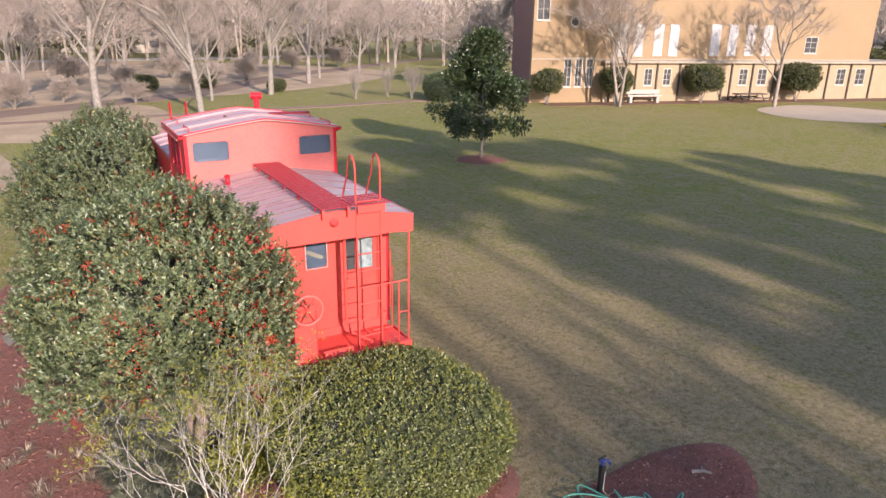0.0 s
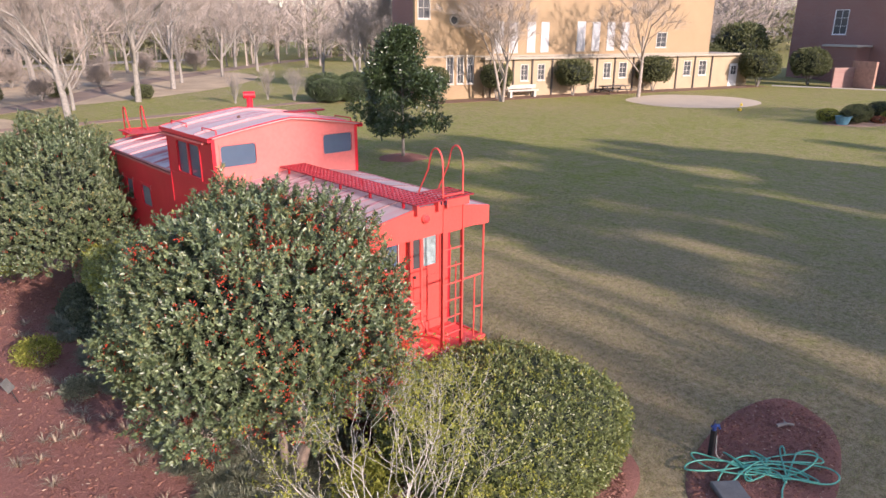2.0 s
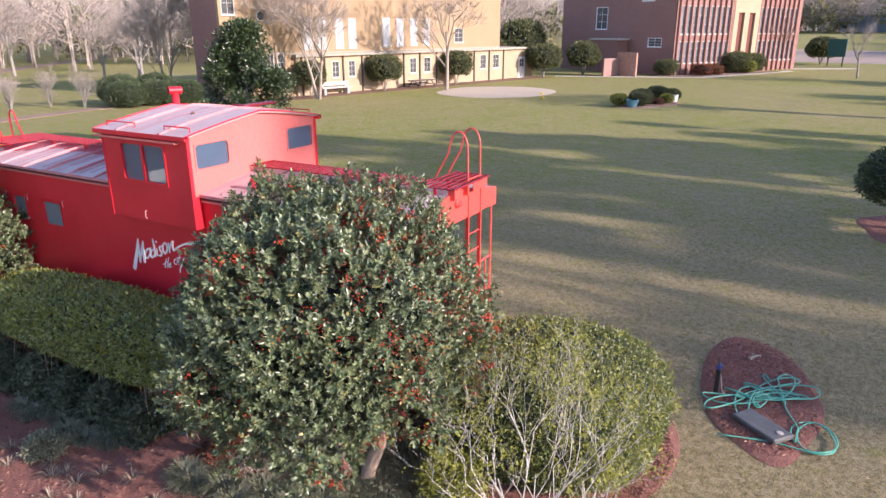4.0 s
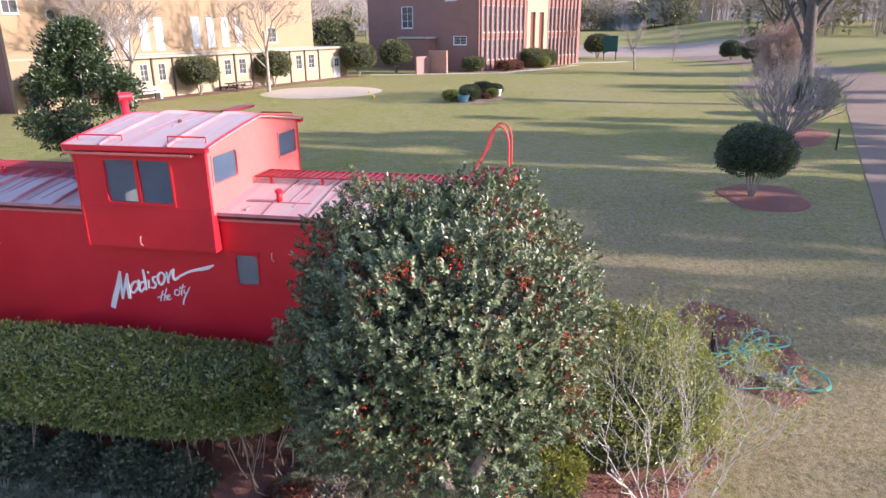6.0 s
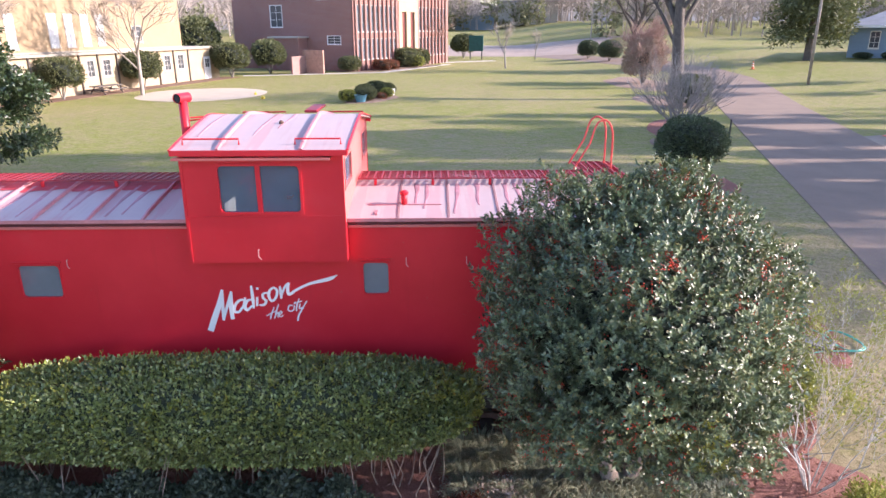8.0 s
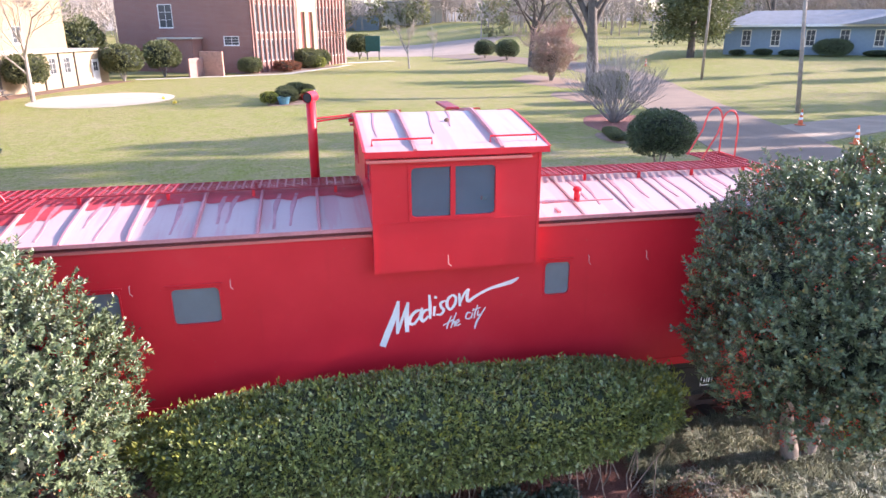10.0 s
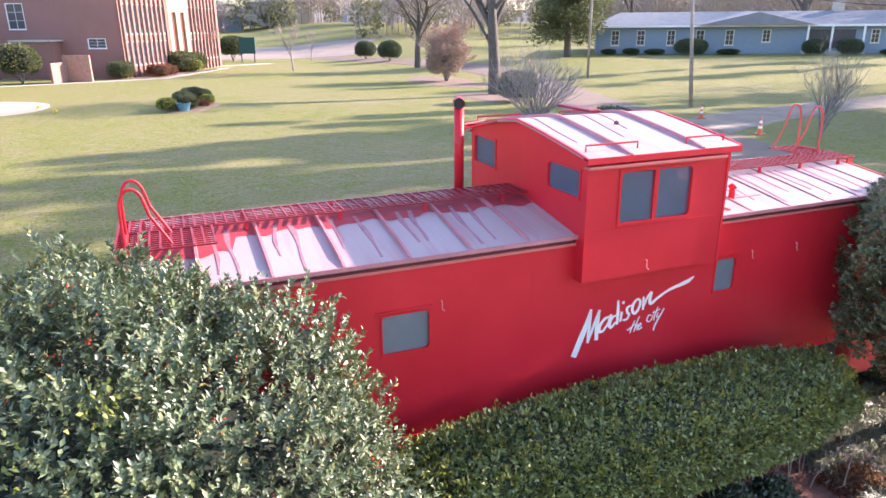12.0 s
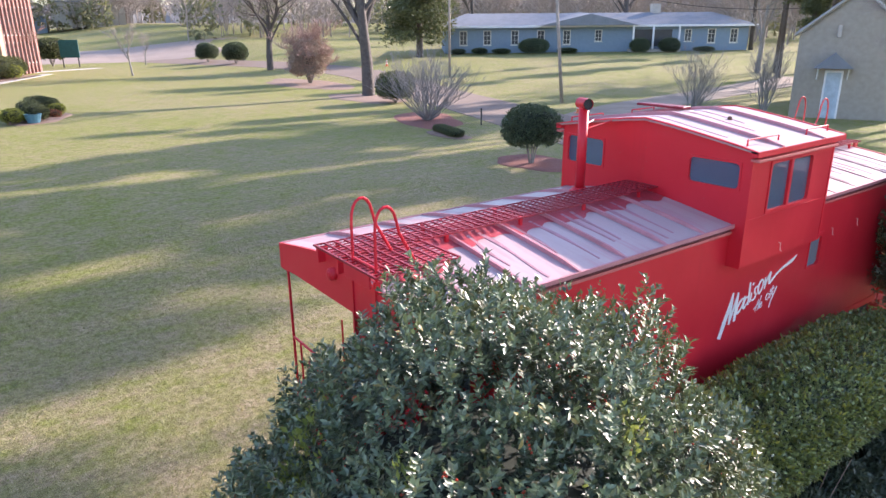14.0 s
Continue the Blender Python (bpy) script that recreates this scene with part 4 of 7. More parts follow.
# ---- end platforms ----
for sgn, yw, ye in ((1, Y0, R0), (-1, Y1, R1)):
    def P(u, d, z, sgn=sgn, ye=ye):
        return (u * sgn, ye + d * sgn, z)

    def bx(u0, u1, d0, d1, z0, z1, c=0.008):
        a, b = P(u0, d0, z0), P(u1, d1, z1)
        return Shape().block(min(a[0], b[0]), max(a[0], b[0]), min(a[1], b[1]), max(a[1], b[1]), z0, z1, c)
    paint = SOUTH_RED if sgn == 1 else RED
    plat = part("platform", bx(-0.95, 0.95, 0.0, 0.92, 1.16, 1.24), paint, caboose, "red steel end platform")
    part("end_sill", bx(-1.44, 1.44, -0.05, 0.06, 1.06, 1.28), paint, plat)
    part("deck_side", bx(0.95, 1.44, 0.06, 0.3, 1.18, 1.24), paint, plat)
    for u in (-1, 1):
        part("deck_cover", bx(min(u * 0.955, u * 1.40), max(u * 0.955, u * 1.40), 0.305, 0.90, 1.19, 1.235), paint, plat)
    part("kick_plate", bx(-1.30, 1.30, 0.868, 0.896, 1.236, 1.40), paint, plat)
    part("buffer", bx(-0.42, 0.42, -0.12, 0.0, 0.95, 1.06), STEEL, plat)
    tilt = Shape().box(-0.28, 0.28, -0.22, 0.22, -0.02, 0.02, Matrix.Translation(P(0.02, -0.12, 1.24)) @ pose(0, 0, 0, 32 * sgn, 0, 0))
    part("bridge_plate", tilt, paint, plat, "tilted red end plate")
    coup = part("coupler", bx(-0.10, 0.10, -0.35, 0.0, 0.76, 0.95), STEEL, plat, "dark steel coupler")
    part("knuckle", Shape().ball(P(0.03, -0.42, 0.855), 0.15, 10, 6, (1, 0.8, 0.9)), STEEL, coup)
    for u in (-1, 1):
        st = part("step_well", bx(u * 1.43 - 0.02, u * 1.43 + 0.02, 0.1, 0.74, 0.62, 1.26), paint, plat)
        part("step_side", bx(min(u * 0.98, u * 1.43), max(u * 0.98, u * 1.43), 0.71, 0.75, 0.55, 1.26), paint, plat)
        for k, z in enumerate((0.55, 0.82, 1.08)):
            part("tread", bx(min(u * (0.92 + 0.16 * (2 - k)), u * 1.41), max(u * (0.92 + 0.16 * (2 - k)), u * 1.41), 0.14, 0.71, z, z + 0.03), paint, plat)
        # posts and rails
        part("corner_post", Shape().tube([P(u * 1.40, 0.03, 1.2), P(u * 1.40, 0.03, EAVE - 0.3)], 0.017, 7), paint, plat)
        part("side_post", Shape().tube([P(u * 1.40, 0.72, 1.0), P(u * 1.40, 0.72, 2.5)], 0.014, 6), paint, plat)
        part("inner_post", Shape().tube([P(u * 1.20, 0.03, 1.25), P(u * 1.20, 0.03, 2.46)], 0.014, 6), paint, plat)
        part("grab_rail", Shape().tube([P(u * 1.47, 0.97, 1.55), P(u * 1.47, 0.95, 2.75)], 0.014, 6), paint, plat)
        part("end_rail", Shape().tube([P(u * 1.40, 0.03, 2.46), P(u * 0.80, 0.03, 2.46)], 0.017, 6), paint, plat)
        part("mid_rail", Shape().tube([P(u * 1.40, 0.03, 1.85), P(u * 1.20, 0.03, 1.85)], 0.012, 6), paint, plat)
    # hand brake
    brake = part("hand_brake", bx(-0.72, -0.36, 0.02, 0.14, 1.24, 2.30, 0.03), paint, plat, "red hand brake stand with wheel")
    ring = [P(-0.54 + 0.26 * math.cos(a), -0.06, 2.26 + 0.26 * math.sin(a)) for a in (2 * math.pi * k / 24 for k in range(25))]
    wheel = part("brake_wheel", Shape().tube(ring, 0.02, 6), PALE_RED, brake)
    for k in range(6):
        a = math.pi * k / 3
        part("spoke", Shape().tube([P(-0.54, -0.05, 2.26), P(-0.54 + 0.25 * math.cos(a), -0.06, 2.26 + 0.25 * math.sin(a))], 0.012, 5), paint, wheel)
    part("channel", bx(-0.78, -0.70, -0.03, 0.03, 1.0, 1.95), paint, plat)
    part("channel", bx(-0.94, -0.86, -0.03, 0.03, 1.0, 1.95), paint, plat)
    pipe = Shape().tube([P(0.36, 0.5, 3.25), P(0.36, 0.5, 1.7), P(0.42, 0.42, 1.45), P(0.75, 0.2, 1.28)], 0.03, 7)
    part("pipe", pipe, paint, plat)
    part("air_hose", Shape().tube([P(1.35, -0.02, 1.12), P(1.45, -0.08, 1.05), P(1.52, -0.05, 0.92)], 0.018, 6), STEEL, plat)

# ---- trucks ----
for yc in (-3.35, 3.95):
    truck = part("truck", Shape().box(-1.0, 1.0, yc - 0.16, yc + 0.16, 0.62, 0.98), STEEL, caboose, "dark steel four-wheel truck")
    for sx in (-1, 1):
        part("side_frame", Shape().block(sx * 0.98 - 0.07, sx * 0.98 + 0.07, yc - 1.15, yc + 1.15, 0.62, 0.86, 0.04).block(sx * 0.98 - 0.06, sx * 0.98 + 0.06, yc - 0.4, yc + 0.4, 0.42, 0.66, 0.04), STEEL, truck)
        for dy in (-0.84, 0.84):
            wh = part("wheel", Shape().tube([(sx * 0.70, yc + dy, 0.62), (sx * 0.84, yc + dy, 0.62)], 0.42, 24), RUST, truck)
            part("axle_box", Shape().block(sx * 1.06 - 0.05, sx * 1.06 + 0.05, yc + dy - 0.13, yc + dy + 0.13, 0.50, 0.76, 0.03), STEEL, wh)
            part("flange", Shape().tube([(sx * 0.68, yc + dy, 0.62), (sx * 0.705, yc + dy, 0.62)], 0.45, 24), RUST, wh)
for sx in (-1, 1):
    single("rail", Shape().box(sx * 0.75 - 0.036, sx * 0.75 + 0.036, -6.0, 6.6, 0.14, 0.19).box(sx * 0.75 - 0.012, sx * 0.75 + 0.012, -6.0, 6.6, 0.06, 0.14).box(sx * 0.75 - 0.07, sx * 0.75 + 0.07, -6.0, 6.6, 0.03, 0.07), RUST, "rusty rail under the caboose", "rail", "track rails")
SLEEPER = mesh_of("sleeper", Shape().block(-1.3, 1.3, -0.11, 0.11, -0.05, 0.06, 0.012), BARK_DARK)
for k in range(20):
    single("sleeper", SLEEPER, BARK_DARK, "weathered dark wooden sleeper under the rails", "railway sleeper", "track sleepers", at=(0, -5.8 + 0.63 * k, 0.035))

for sx in (-1, 1):
    box = part("equipment_box", Shape().block(min(sx * 1.34, sx * 0.9), max(sx * 1.34, sx * 0.9), -4.36, -2.7, 0.72, 1.17, 0.02), STEEL, caboose, "dark box slung under the floor")
    px = sx * 1.346
    plate = part("stencil_plate", Shape().wall(-4.26, -4.06, 0.82, 1.04, [(-4.24, -4.08, 0.84, 1.02)], lambda u, d, z: (px - sx * d, u, z), 0.006), WHITE, box, "small stencilled plate")
    for k in range(3):
        part("bar", Shape().wall(-4.215 + 0.04 * k, -4.195 + 0.04 * k, 0.87, 0.99, [], lambda u, d, z: (px - sx * d, u, z), 0.006), WHITE, plate)

# seat seen through the cupola windows
seat = thing("cupola_seat", (-0.85, 0.32, CB), label="pale high-backed seat inside the cupola", category="seat")
part("cushion", Shape().block(-0.25, 0.25, -0.22, 0.22, 0.35, 0.47, 0.03), INSIDE, seat)
part("backrest", Shape().block(-0.24, 0.24, 0.16, 0.26, 0.45, 1.02, 0.04), INSIDE, seat)
part("base", Shape().block(-0.18, 0.18, -0.16, 0.16, 0.0, 0.35, 0.02), STEEL, seat)
part("cupola_floor", Shape().box(-1.36, 1.36, C0 + 0.06, C1 - 0.06, CB - 0.06, CB - 0.022), INSIDE, caboose)


# ---- lettering ----
def brush(*pts, up=0.005):
    """A brush stroke on the side: rows of y, z and half width, run smoothly from one to the next."""
    fine = []
    for i in range(len(pts) - 1):
        p0, p1, p2, p3 = (Vector(pts[min(max(j, 0), len(pts) - 1)]) for j in (i - 1, i, i + 1, i + 2))
        for k in range(5):
            f = k / 5
            fine.append(0.5 * (2 * p1 + (p2 - p0) * f + (2 * p0 - 5 * p1 + 4 * p2 - p3) * f * f + (3 * p1 - p0 - 3 * p2 + p3) * f ** 3))
    fine.append(Vector(pts[-1]))
    vs, fs = [], []
    for i, (y, z, w) in enumerate(fine):
        a, b = fine[max(i - 1, 0)], fine[min(i + 1, len(fine) - 1)]
        dy, dz = b[0] - a[0], b[1] - a[1]
        ln = math.hypot(dy, dz)
        ny, nz = -dz / ln * w, dy / ln * w
        vs += [(-BX - up, y + ny, z + nz), (-BX - up, y - ny, z - nz), (-BX + 0.002, y + ny, z + nz), (-BX + 0.002, y - ny, z - nz)]
    for i in range(len(fine) - 1):
        fs += [(4 * i, 4 * i + 1, 4 * i + 5, 4 * i + 4), (4 * i, 4 * i + 4, 4 * i + 6, 4 * i + 2), (4 * i + 1, 4 * i + 3, 4 * i + 7, 4 * i + 5)]
    fs += [(0, 2, 3, 1), (4 * len(fine) - 4, 4 * len(fine) - 3, 4 * len(fine) - 1, 4 * len(fine) - 2)]
    return Shape().add(vs, fs)


def letter(*strokes):
    """One brushed letter, its strokes laid over one another."""
    first = part("letter", brush(*strokes[0]), WHITE, caboose, "white brushed script letter")
    for k, pts in enumerate(strokes[1:]):
        part("stroke", brush(*pts, up=0.007 + 0.002 * k), WHITE, first)


# "Madison", with its long closing stroke
letter([(0.813, 2.016, 0.044), (0.733, 2.221, 0.044), (0.644, 2.441, 0.037), (0.581, 2.658, 0.019)], [(0.582, 2.65, 0.015), (0.596, 2.441, 0.022), (0.607, 2.184, 0.019)],
       [(0.607, 2.184, 0.015), (0.535, 2.405, 0.019), (0.455, 2.631, 0.015)], [(0.455, 2.631, 0.015), (0.477, 2.422, 0.03), (0.475, 2.201, 0.026)])
letter([(0.275, 2.499, 0.011), (0.349, 2.491, 0.019), (0.421, 2.413, 0.022), (0.438, 2.325, 0.022), (0.374, 2.315, 0.018), (0.30, 2.412, 0.015)], [(0.264, 2.534, 0.015), (0.293, 2.394, 0.021), (0.252, 2.323, 0.011)])
letter([(0.162, 2.498, 0.011), (0.228, 2.49, 0.018), (0.276, 2.411, 0.021), (0.25, 2.341, 0.018), (0.179, 2.41, 0.015)], [(0.166, 2.715, 0.015), (0.158, 2.55, 0.022), (0.158, 2.366, 0.015)])
letter([(0.094, 2.541, 0.018), (0.107, 2.401, 0.016)], [(0.084, 2.654, 0.019), (0.077, 2.688, 0.016)])
letter([(-0.057, 2.609, 0.010), (0.010, 2.584, 0.018), (0.007, 2.523, 0.018), (-0.030, 2.479, 0.019), (0.008, 2.418, 0.016), (0.073, 2.418, 0.010)])
letter([(-0.152, 2.687, 0.015), (-0.091, 2.635, 0.019), (-0.075, 2.54, 0.021), (-0.118, 2.478, 0.018), (-0.181, 2.547, 0.019), (-0.196, 2.643, 0.018), (-0.152, 2.687, 0.015)])
letter([(-0.241, 2.703, 0.013), (-0.25, 2.608, 0.021), (-0.25, 2.512, 0.015)], [(-0.254, 2.555, 0.012), (-0.313, 2.694, 0.016), (-0.374, 2.754, 0.016)],
       [(-0.374, 2.754, 0.016), (-0.35, 2.659, 0.021), (-0.369, 2.581, 0.021), (-0.478, 2.649, 0.018), (-0.653, 2.734, 0.018), (-0.848, 2.784, 0.025), (-0.97, 2.817, 0.027), (-1.069, 2.868, 0.006)])
# "the city", in a thinner hand
letter([(-0.135, 2.381, 0.007), (-0.084, 2.258, 0.012), (-0.070, 2.196, 0.007)], [(-0.018, 2.249, 0.007), (-0.163, 2.328, 0.007)])
letter([(-0.203, 2.425, 0.007), (-0.161, 2.31, 0.010), (-0.128, 2.204, 0.009)], [(-0.139, 2.239, 0.007), (-0.185, 2.301, 0.009), (-0.179, 2.221, 0.008)])
letter([(-0.198, 2.257, 0.007), (-0.241, 2.292, 0.008), (-0.227, 2.319, 0.008), (-0.199, 2.274, 0.009), (-0.212, 2.23, 0.008), (-0.263, 2.256, 0.006)])
letter([(-0.404, 2.405, 0.007), (-0.355, 2.406, 0.010), (-0.334, 2.335, 0.010), (-0.381, 2.317, 0.009), (-0.408, 2.343, 0.006)])
letter([(-0.428, 2.405, 0.009), (-0.414, 2.326, 0.007)], [(-0.44, 2.449, 0.009), (-0.445, 2.466, 0.007)])
letter([(-0.501, 2.51, 0.007), (-0.459, 2.387, 0.011), (-0.454, 2.316, 0.007)], [(-0.422, 2.431, 0.007), (-0.538, 2.474, 0.007)])
letter([(-0.511, 2.431, 0.008), (-0.498, 2.36, 0.010), (-0.548, 2.377, 0.008)], [(-0.611, 2.474, 0.007), (-0.538, 2.351, 0.011), (-0.483, 2.254, 0.013), (-0.46, 2.165, 0.010)])

# ---- near plants ----


def holly(at, radii, cz, seed, trunk_top, berries, lean, power=2.1, turn=0.0, amount=0.17, young=0, foot=-0.6, taper=0.0):
    tree = thing("holly_tree", at, turn, label="rounded dark green holly tree with glossy leaves" + (" and red berries" if berries > 1500 else " and yellow-green young tips"), category="tree")
    rng = np.random.default_rng(seed)
    c = (lean[0], lean[1], cz)

    def shell(n, f, low, depth, sprays=0.0):
        """Points of the crown's shell, which draws in towards its top."""
        p, out = crown_points(n, [r * f for r in radii], c, rng, seed, 3.4, amount, low, power, depth, sprays)
        up = np.clip((p[:, 2:] - cz) / radii[2], 0, 1)
        p[:, :2] = np.array(lean) + (p[:, :2] - np.array(lean)) * (1 - taper * up)
        return p, out

    shoots, ways = shell(4400, 1.0, foot, 0.13, 0.15)
    # inner layer, its leaves coloured darker for the shade inside the crown
    old, deep_ways = shell(3000, 0.86, foot, 0.14)
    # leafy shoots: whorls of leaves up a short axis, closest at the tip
    for nm, p, out, mat, k in (("crown", shoots, ways, HOLLY, 22), ("old_growth", old, deep_ways, HOLLY_SHADE, 16)):
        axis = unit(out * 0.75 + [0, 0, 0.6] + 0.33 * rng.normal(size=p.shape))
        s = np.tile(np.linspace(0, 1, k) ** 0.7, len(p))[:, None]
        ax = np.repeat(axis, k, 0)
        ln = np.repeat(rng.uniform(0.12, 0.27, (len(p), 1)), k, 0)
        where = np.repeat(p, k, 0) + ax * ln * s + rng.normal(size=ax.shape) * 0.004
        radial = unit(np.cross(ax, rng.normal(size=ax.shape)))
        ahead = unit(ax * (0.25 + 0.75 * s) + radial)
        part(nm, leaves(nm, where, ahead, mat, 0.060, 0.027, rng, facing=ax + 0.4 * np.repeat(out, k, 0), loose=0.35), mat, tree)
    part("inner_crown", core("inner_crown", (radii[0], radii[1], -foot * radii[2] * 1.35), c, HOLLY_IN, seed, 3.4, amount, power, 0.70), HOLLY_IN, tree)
    # stray shoots that break the outline
    q, o2 = shell(420, 1.06, foot + 0.1, 0.02)
    where, ahead = tufts(q, unit(o2 + [0, 0, 0.9]), 9, 0.5, rng, 0.05)
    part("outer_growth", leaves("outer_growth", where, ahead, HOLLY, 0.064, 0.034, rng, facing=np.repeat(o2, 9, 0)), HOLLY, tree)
    if young:
        q, o2 = shell(4000, 1.04, 0.2, 0.03)
        near = lumps(q, seed + 9, 2.6, 1.0) * (1 + 0.3 * q[:, 1]) + 0.35 * (q[:, 2] - cz)
        pick = np.argsort(-near)[:young]
        q, o2 = q[pick], o2[pick]
        where, ahead = tufts(q, unit(o2 + [0, 0, 1.4]), 9, 0.45, rng, 0.045)
        part("young_growth", leaves("young_growth", where, ahead, YOUNG, 0.062, 0.030, rng), YOUNG, tree, "yellow-green young shoots")
    q, _ = shell(berries // 3, 1.0, foot, 0.05, 0.15)
    q = q[lumps(q, seed + 5, 5.0, 1.0) > 1.0]
    b = np.repeat(q, 5, 0) + rng.normal(size=(len(q) * 5, 3)) * [0.028, 0.028, 0.024]
    octa = np.array([(1, 0, 0), (-1, 0, 0), (0, 1, 0), (0, -1, 0), (0, 0, 1), (0, 0, -1)]) * 0.0115
    fc = np.array([(0, 2, 4), (2, 1, 4), (1, 3, 4), (3, 0, 4), (2, 0, 5), (1, 2, 5), (3, 1, 5), (0, 3, 5)])
    v = (b[:, None] + octa).reshape(-1, 3)
    f = (np.arange(len(b))[:, None, None] * 6 + fc).reshape(-1, 3)
    tagged(part("berry_mass", quick_mesh("berry_mass", v, f, BERRY, True), BERRY, tree, "clusters of red berries"), kind="stuff")
    for k, (dx, dy) in enumerate(((-0.10, 0.10), (0.16, -0.14))):
        stem = Shape().tube([(dx * 0.6, dy * 0.6, -0.05), (dx, dy, 0.35), (dx * 1.9, dy * 1.9, 0.8), (dx * 3.2 + lean[0] * 0.5, dy * 3.2 + lean[1] * 0.5, trunk_top)], 0.15 - 0.02 * k, 9, 0.06)
        part("trunk", stem, STEMBARK, tree, "brown stout stem", True)
    return tree


YOUNG = leafy("young_holly_leaves", (0.13, 0.17, 0.035), (0.30, 0.33, 0.07), 0.4, 0.3, 0.5)
holly((-2.45, -5.00, 0.0), (1.92, 1.64, 2.05), 2.40, 11, 1.7, 11000, (-0.35, -0.24), turn=-42, amount=0.14, foot=-0.42, taper=0.08)
holly((-2.4, 5.98, 0.0), (2.34, 2.40, 2.20), 2.06, 23, 1.6, 1400, (-0.34, 0.0), 2.0, amount=0.18, young=150, foot=-0.5, taper=0.26)


def clipped(name, at, radii, cz, seed, n, leaf, power, label, mat, inner, low=-1.0, size=3.0, amount=0.05, category="hedge"):
    hedge = thing(name, at, label=label, category=category)
    rng = np.random.default_rng(seed)
    p, out = crown_points(n, radii, (0, 0, cz), rng, seed, size, amount, low, power, 0.12)
    where, ahead = tufts(p, unit(out + [0, 0, 0.3]), 5, 0.8, rng, 0.02)
    part("foliage", leaves("foliage", where, ahead, mat, leaf, leaf * 0.55, rng, facing=np.repeat(out, 5, 0) + [0, -0.35, 0.2], loose=0.8), mat, hedge)
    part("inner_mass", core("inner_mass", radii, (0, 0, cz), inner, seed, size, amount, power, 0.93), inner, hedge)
    q, o2 = crown_points(n // 30, [r * 1.03 for r in radii], (0, 0, cz), rng, seed, size, amount, 0.0, power, 0.01)
    where, ahead = tufts(q, unit(o2 + [0, 0, 0.8]), 6, 0.45, rng, 0.03)
    part("outer_growth", leaves("outer_growth", where, ahead, LIME, leaf * 1.1, leaf * 0.5, rng), LIME, hedge, "young yellow-green shoots")
    return hedge


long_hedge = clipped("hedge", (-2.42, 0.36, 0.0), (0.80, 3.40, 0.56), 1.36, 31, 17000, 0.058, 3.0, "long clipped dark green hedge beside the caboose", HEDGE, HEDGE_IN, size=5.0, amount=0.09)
rng_h = random.Random(5)
stems = Shape()
for k in range(70):
    y = rng_h.uniform(-2.9, 3.0)
    x = rng_h.uniform(-0.75, 0.45)
    stems.tube([(x * 0.7, y, -0.02), (x + rng_h.uniform(-0.1, 0.1), y + rng_h.uniform(-0.12, 0.12), 0.3), (x + rng_h.uniform(-0.25, 0.25), y + rng_h.uniform(-0.35, 0.35), 1.15)], 0.013, 5, 0.005)
tagged(part("branching", stems, STEMBARK, long_hedge, "bare grey stems below the leaves"), kind="stuff")
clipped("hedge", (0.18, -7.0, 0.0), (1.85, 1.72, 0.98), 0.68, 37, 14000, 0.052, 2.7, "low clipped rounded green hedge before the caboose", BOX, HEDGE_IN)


def bare_bush(name, at, height, spread, n, seed, mat, label, leaf_mat=None, leaf_n=0, leaf_size=0.05, thick=0.018, category="shrub", fork=3):
    """A vase of bare forking stems, with a few leaves near the tips."""
    bush = thing(name, at, label=label, category=category)
    r = random.Random(seed)
    s = Shape()
    tips = []

    def grow(p, d, ln, rad, level):
        mid = p + d * ln * 0.5 + Vector((r.uniform(-1, 1), r.uniform(-1, 1), r.uniform(-0.3, 0.5))) * ln * 0.17
        end = p + d * ln + Vector((r.uniform(-1, 1), r.uniform(-1, 1), r.uniform(-0.2, 0.6))) * ln * 0.12
        s.tube([p, mid, end], rad, 5 if level < 2 else 4, rad * 0.6, caps=False)
        tips.append(end)
        if level < fork:
            for _ in range(r.choice((2, 2, 3))):
                q = (d + Vector((r.uniform(-1, 1), r.uniform(-1, 1), r.uniform(-0.25, 0.8))) * 0.55).normalized()
                grow(mid.lerp(end, r.uniform(0.3, 1)), q, ln * r.uniform(0.55, 0.8), rad * 0.6, level + 1)

    for k in range(n):
        a = 2 * math.pi * k / n + r.uniform(-0.3, 0.3)
        lean = r.uniform(0.1, 1.0) * spread
        d = Vector((math.cos(a) * lean, math.sin(a) * lean, 1)).normalized()
        grow(Vector((math.cos(a) * 0.06, math.sin(a) * 0.06, -0.03)), d, height * r.uniform(0.3, 0.42), thick * r.uniform(0.7, 1.2), 0)
    tagged(part("branching", s, mat, bush, "", True), kind="stuff")
    if leaf_mat:
        g = np.random.default_rng(seed)
        t = np.array([tuple(q) for q in tips])
        t = t[g.integers(0, len(t), leaf_n)]
        where, ahead = tufts(t + g.normal(size=t.shape) * 0.06, unit(g.normal(size=t.shape) + [0, 0, 0.7]), 3, 0.7, g, 0.02)
        tagged(part("leaf_growth", leaves("leaf_growth", where, ahead, leaf_mat, leaf_size, leaf_size * 0.5, g), leaf_mat, bush), kind="stuff")
    return bush


bare_bush("bare_shrub", (-2.55, -7.70, 0.0), 3.1, 0.66, 9, 4, BARK_PALE, "half-bare shrub with a pale forking stem and few yellow-green leaves", LIME, 1700, 0.040, 0.013, fork=5)
bare_bush("bare_shrub", (-1.5, -8.2, 0.0), 1.5, 0.8, 5, 9, BARK_PALE, "small half-bare shrub with yellow-green leaves", LIME, 380, 0.05, 0.011, fork=4)


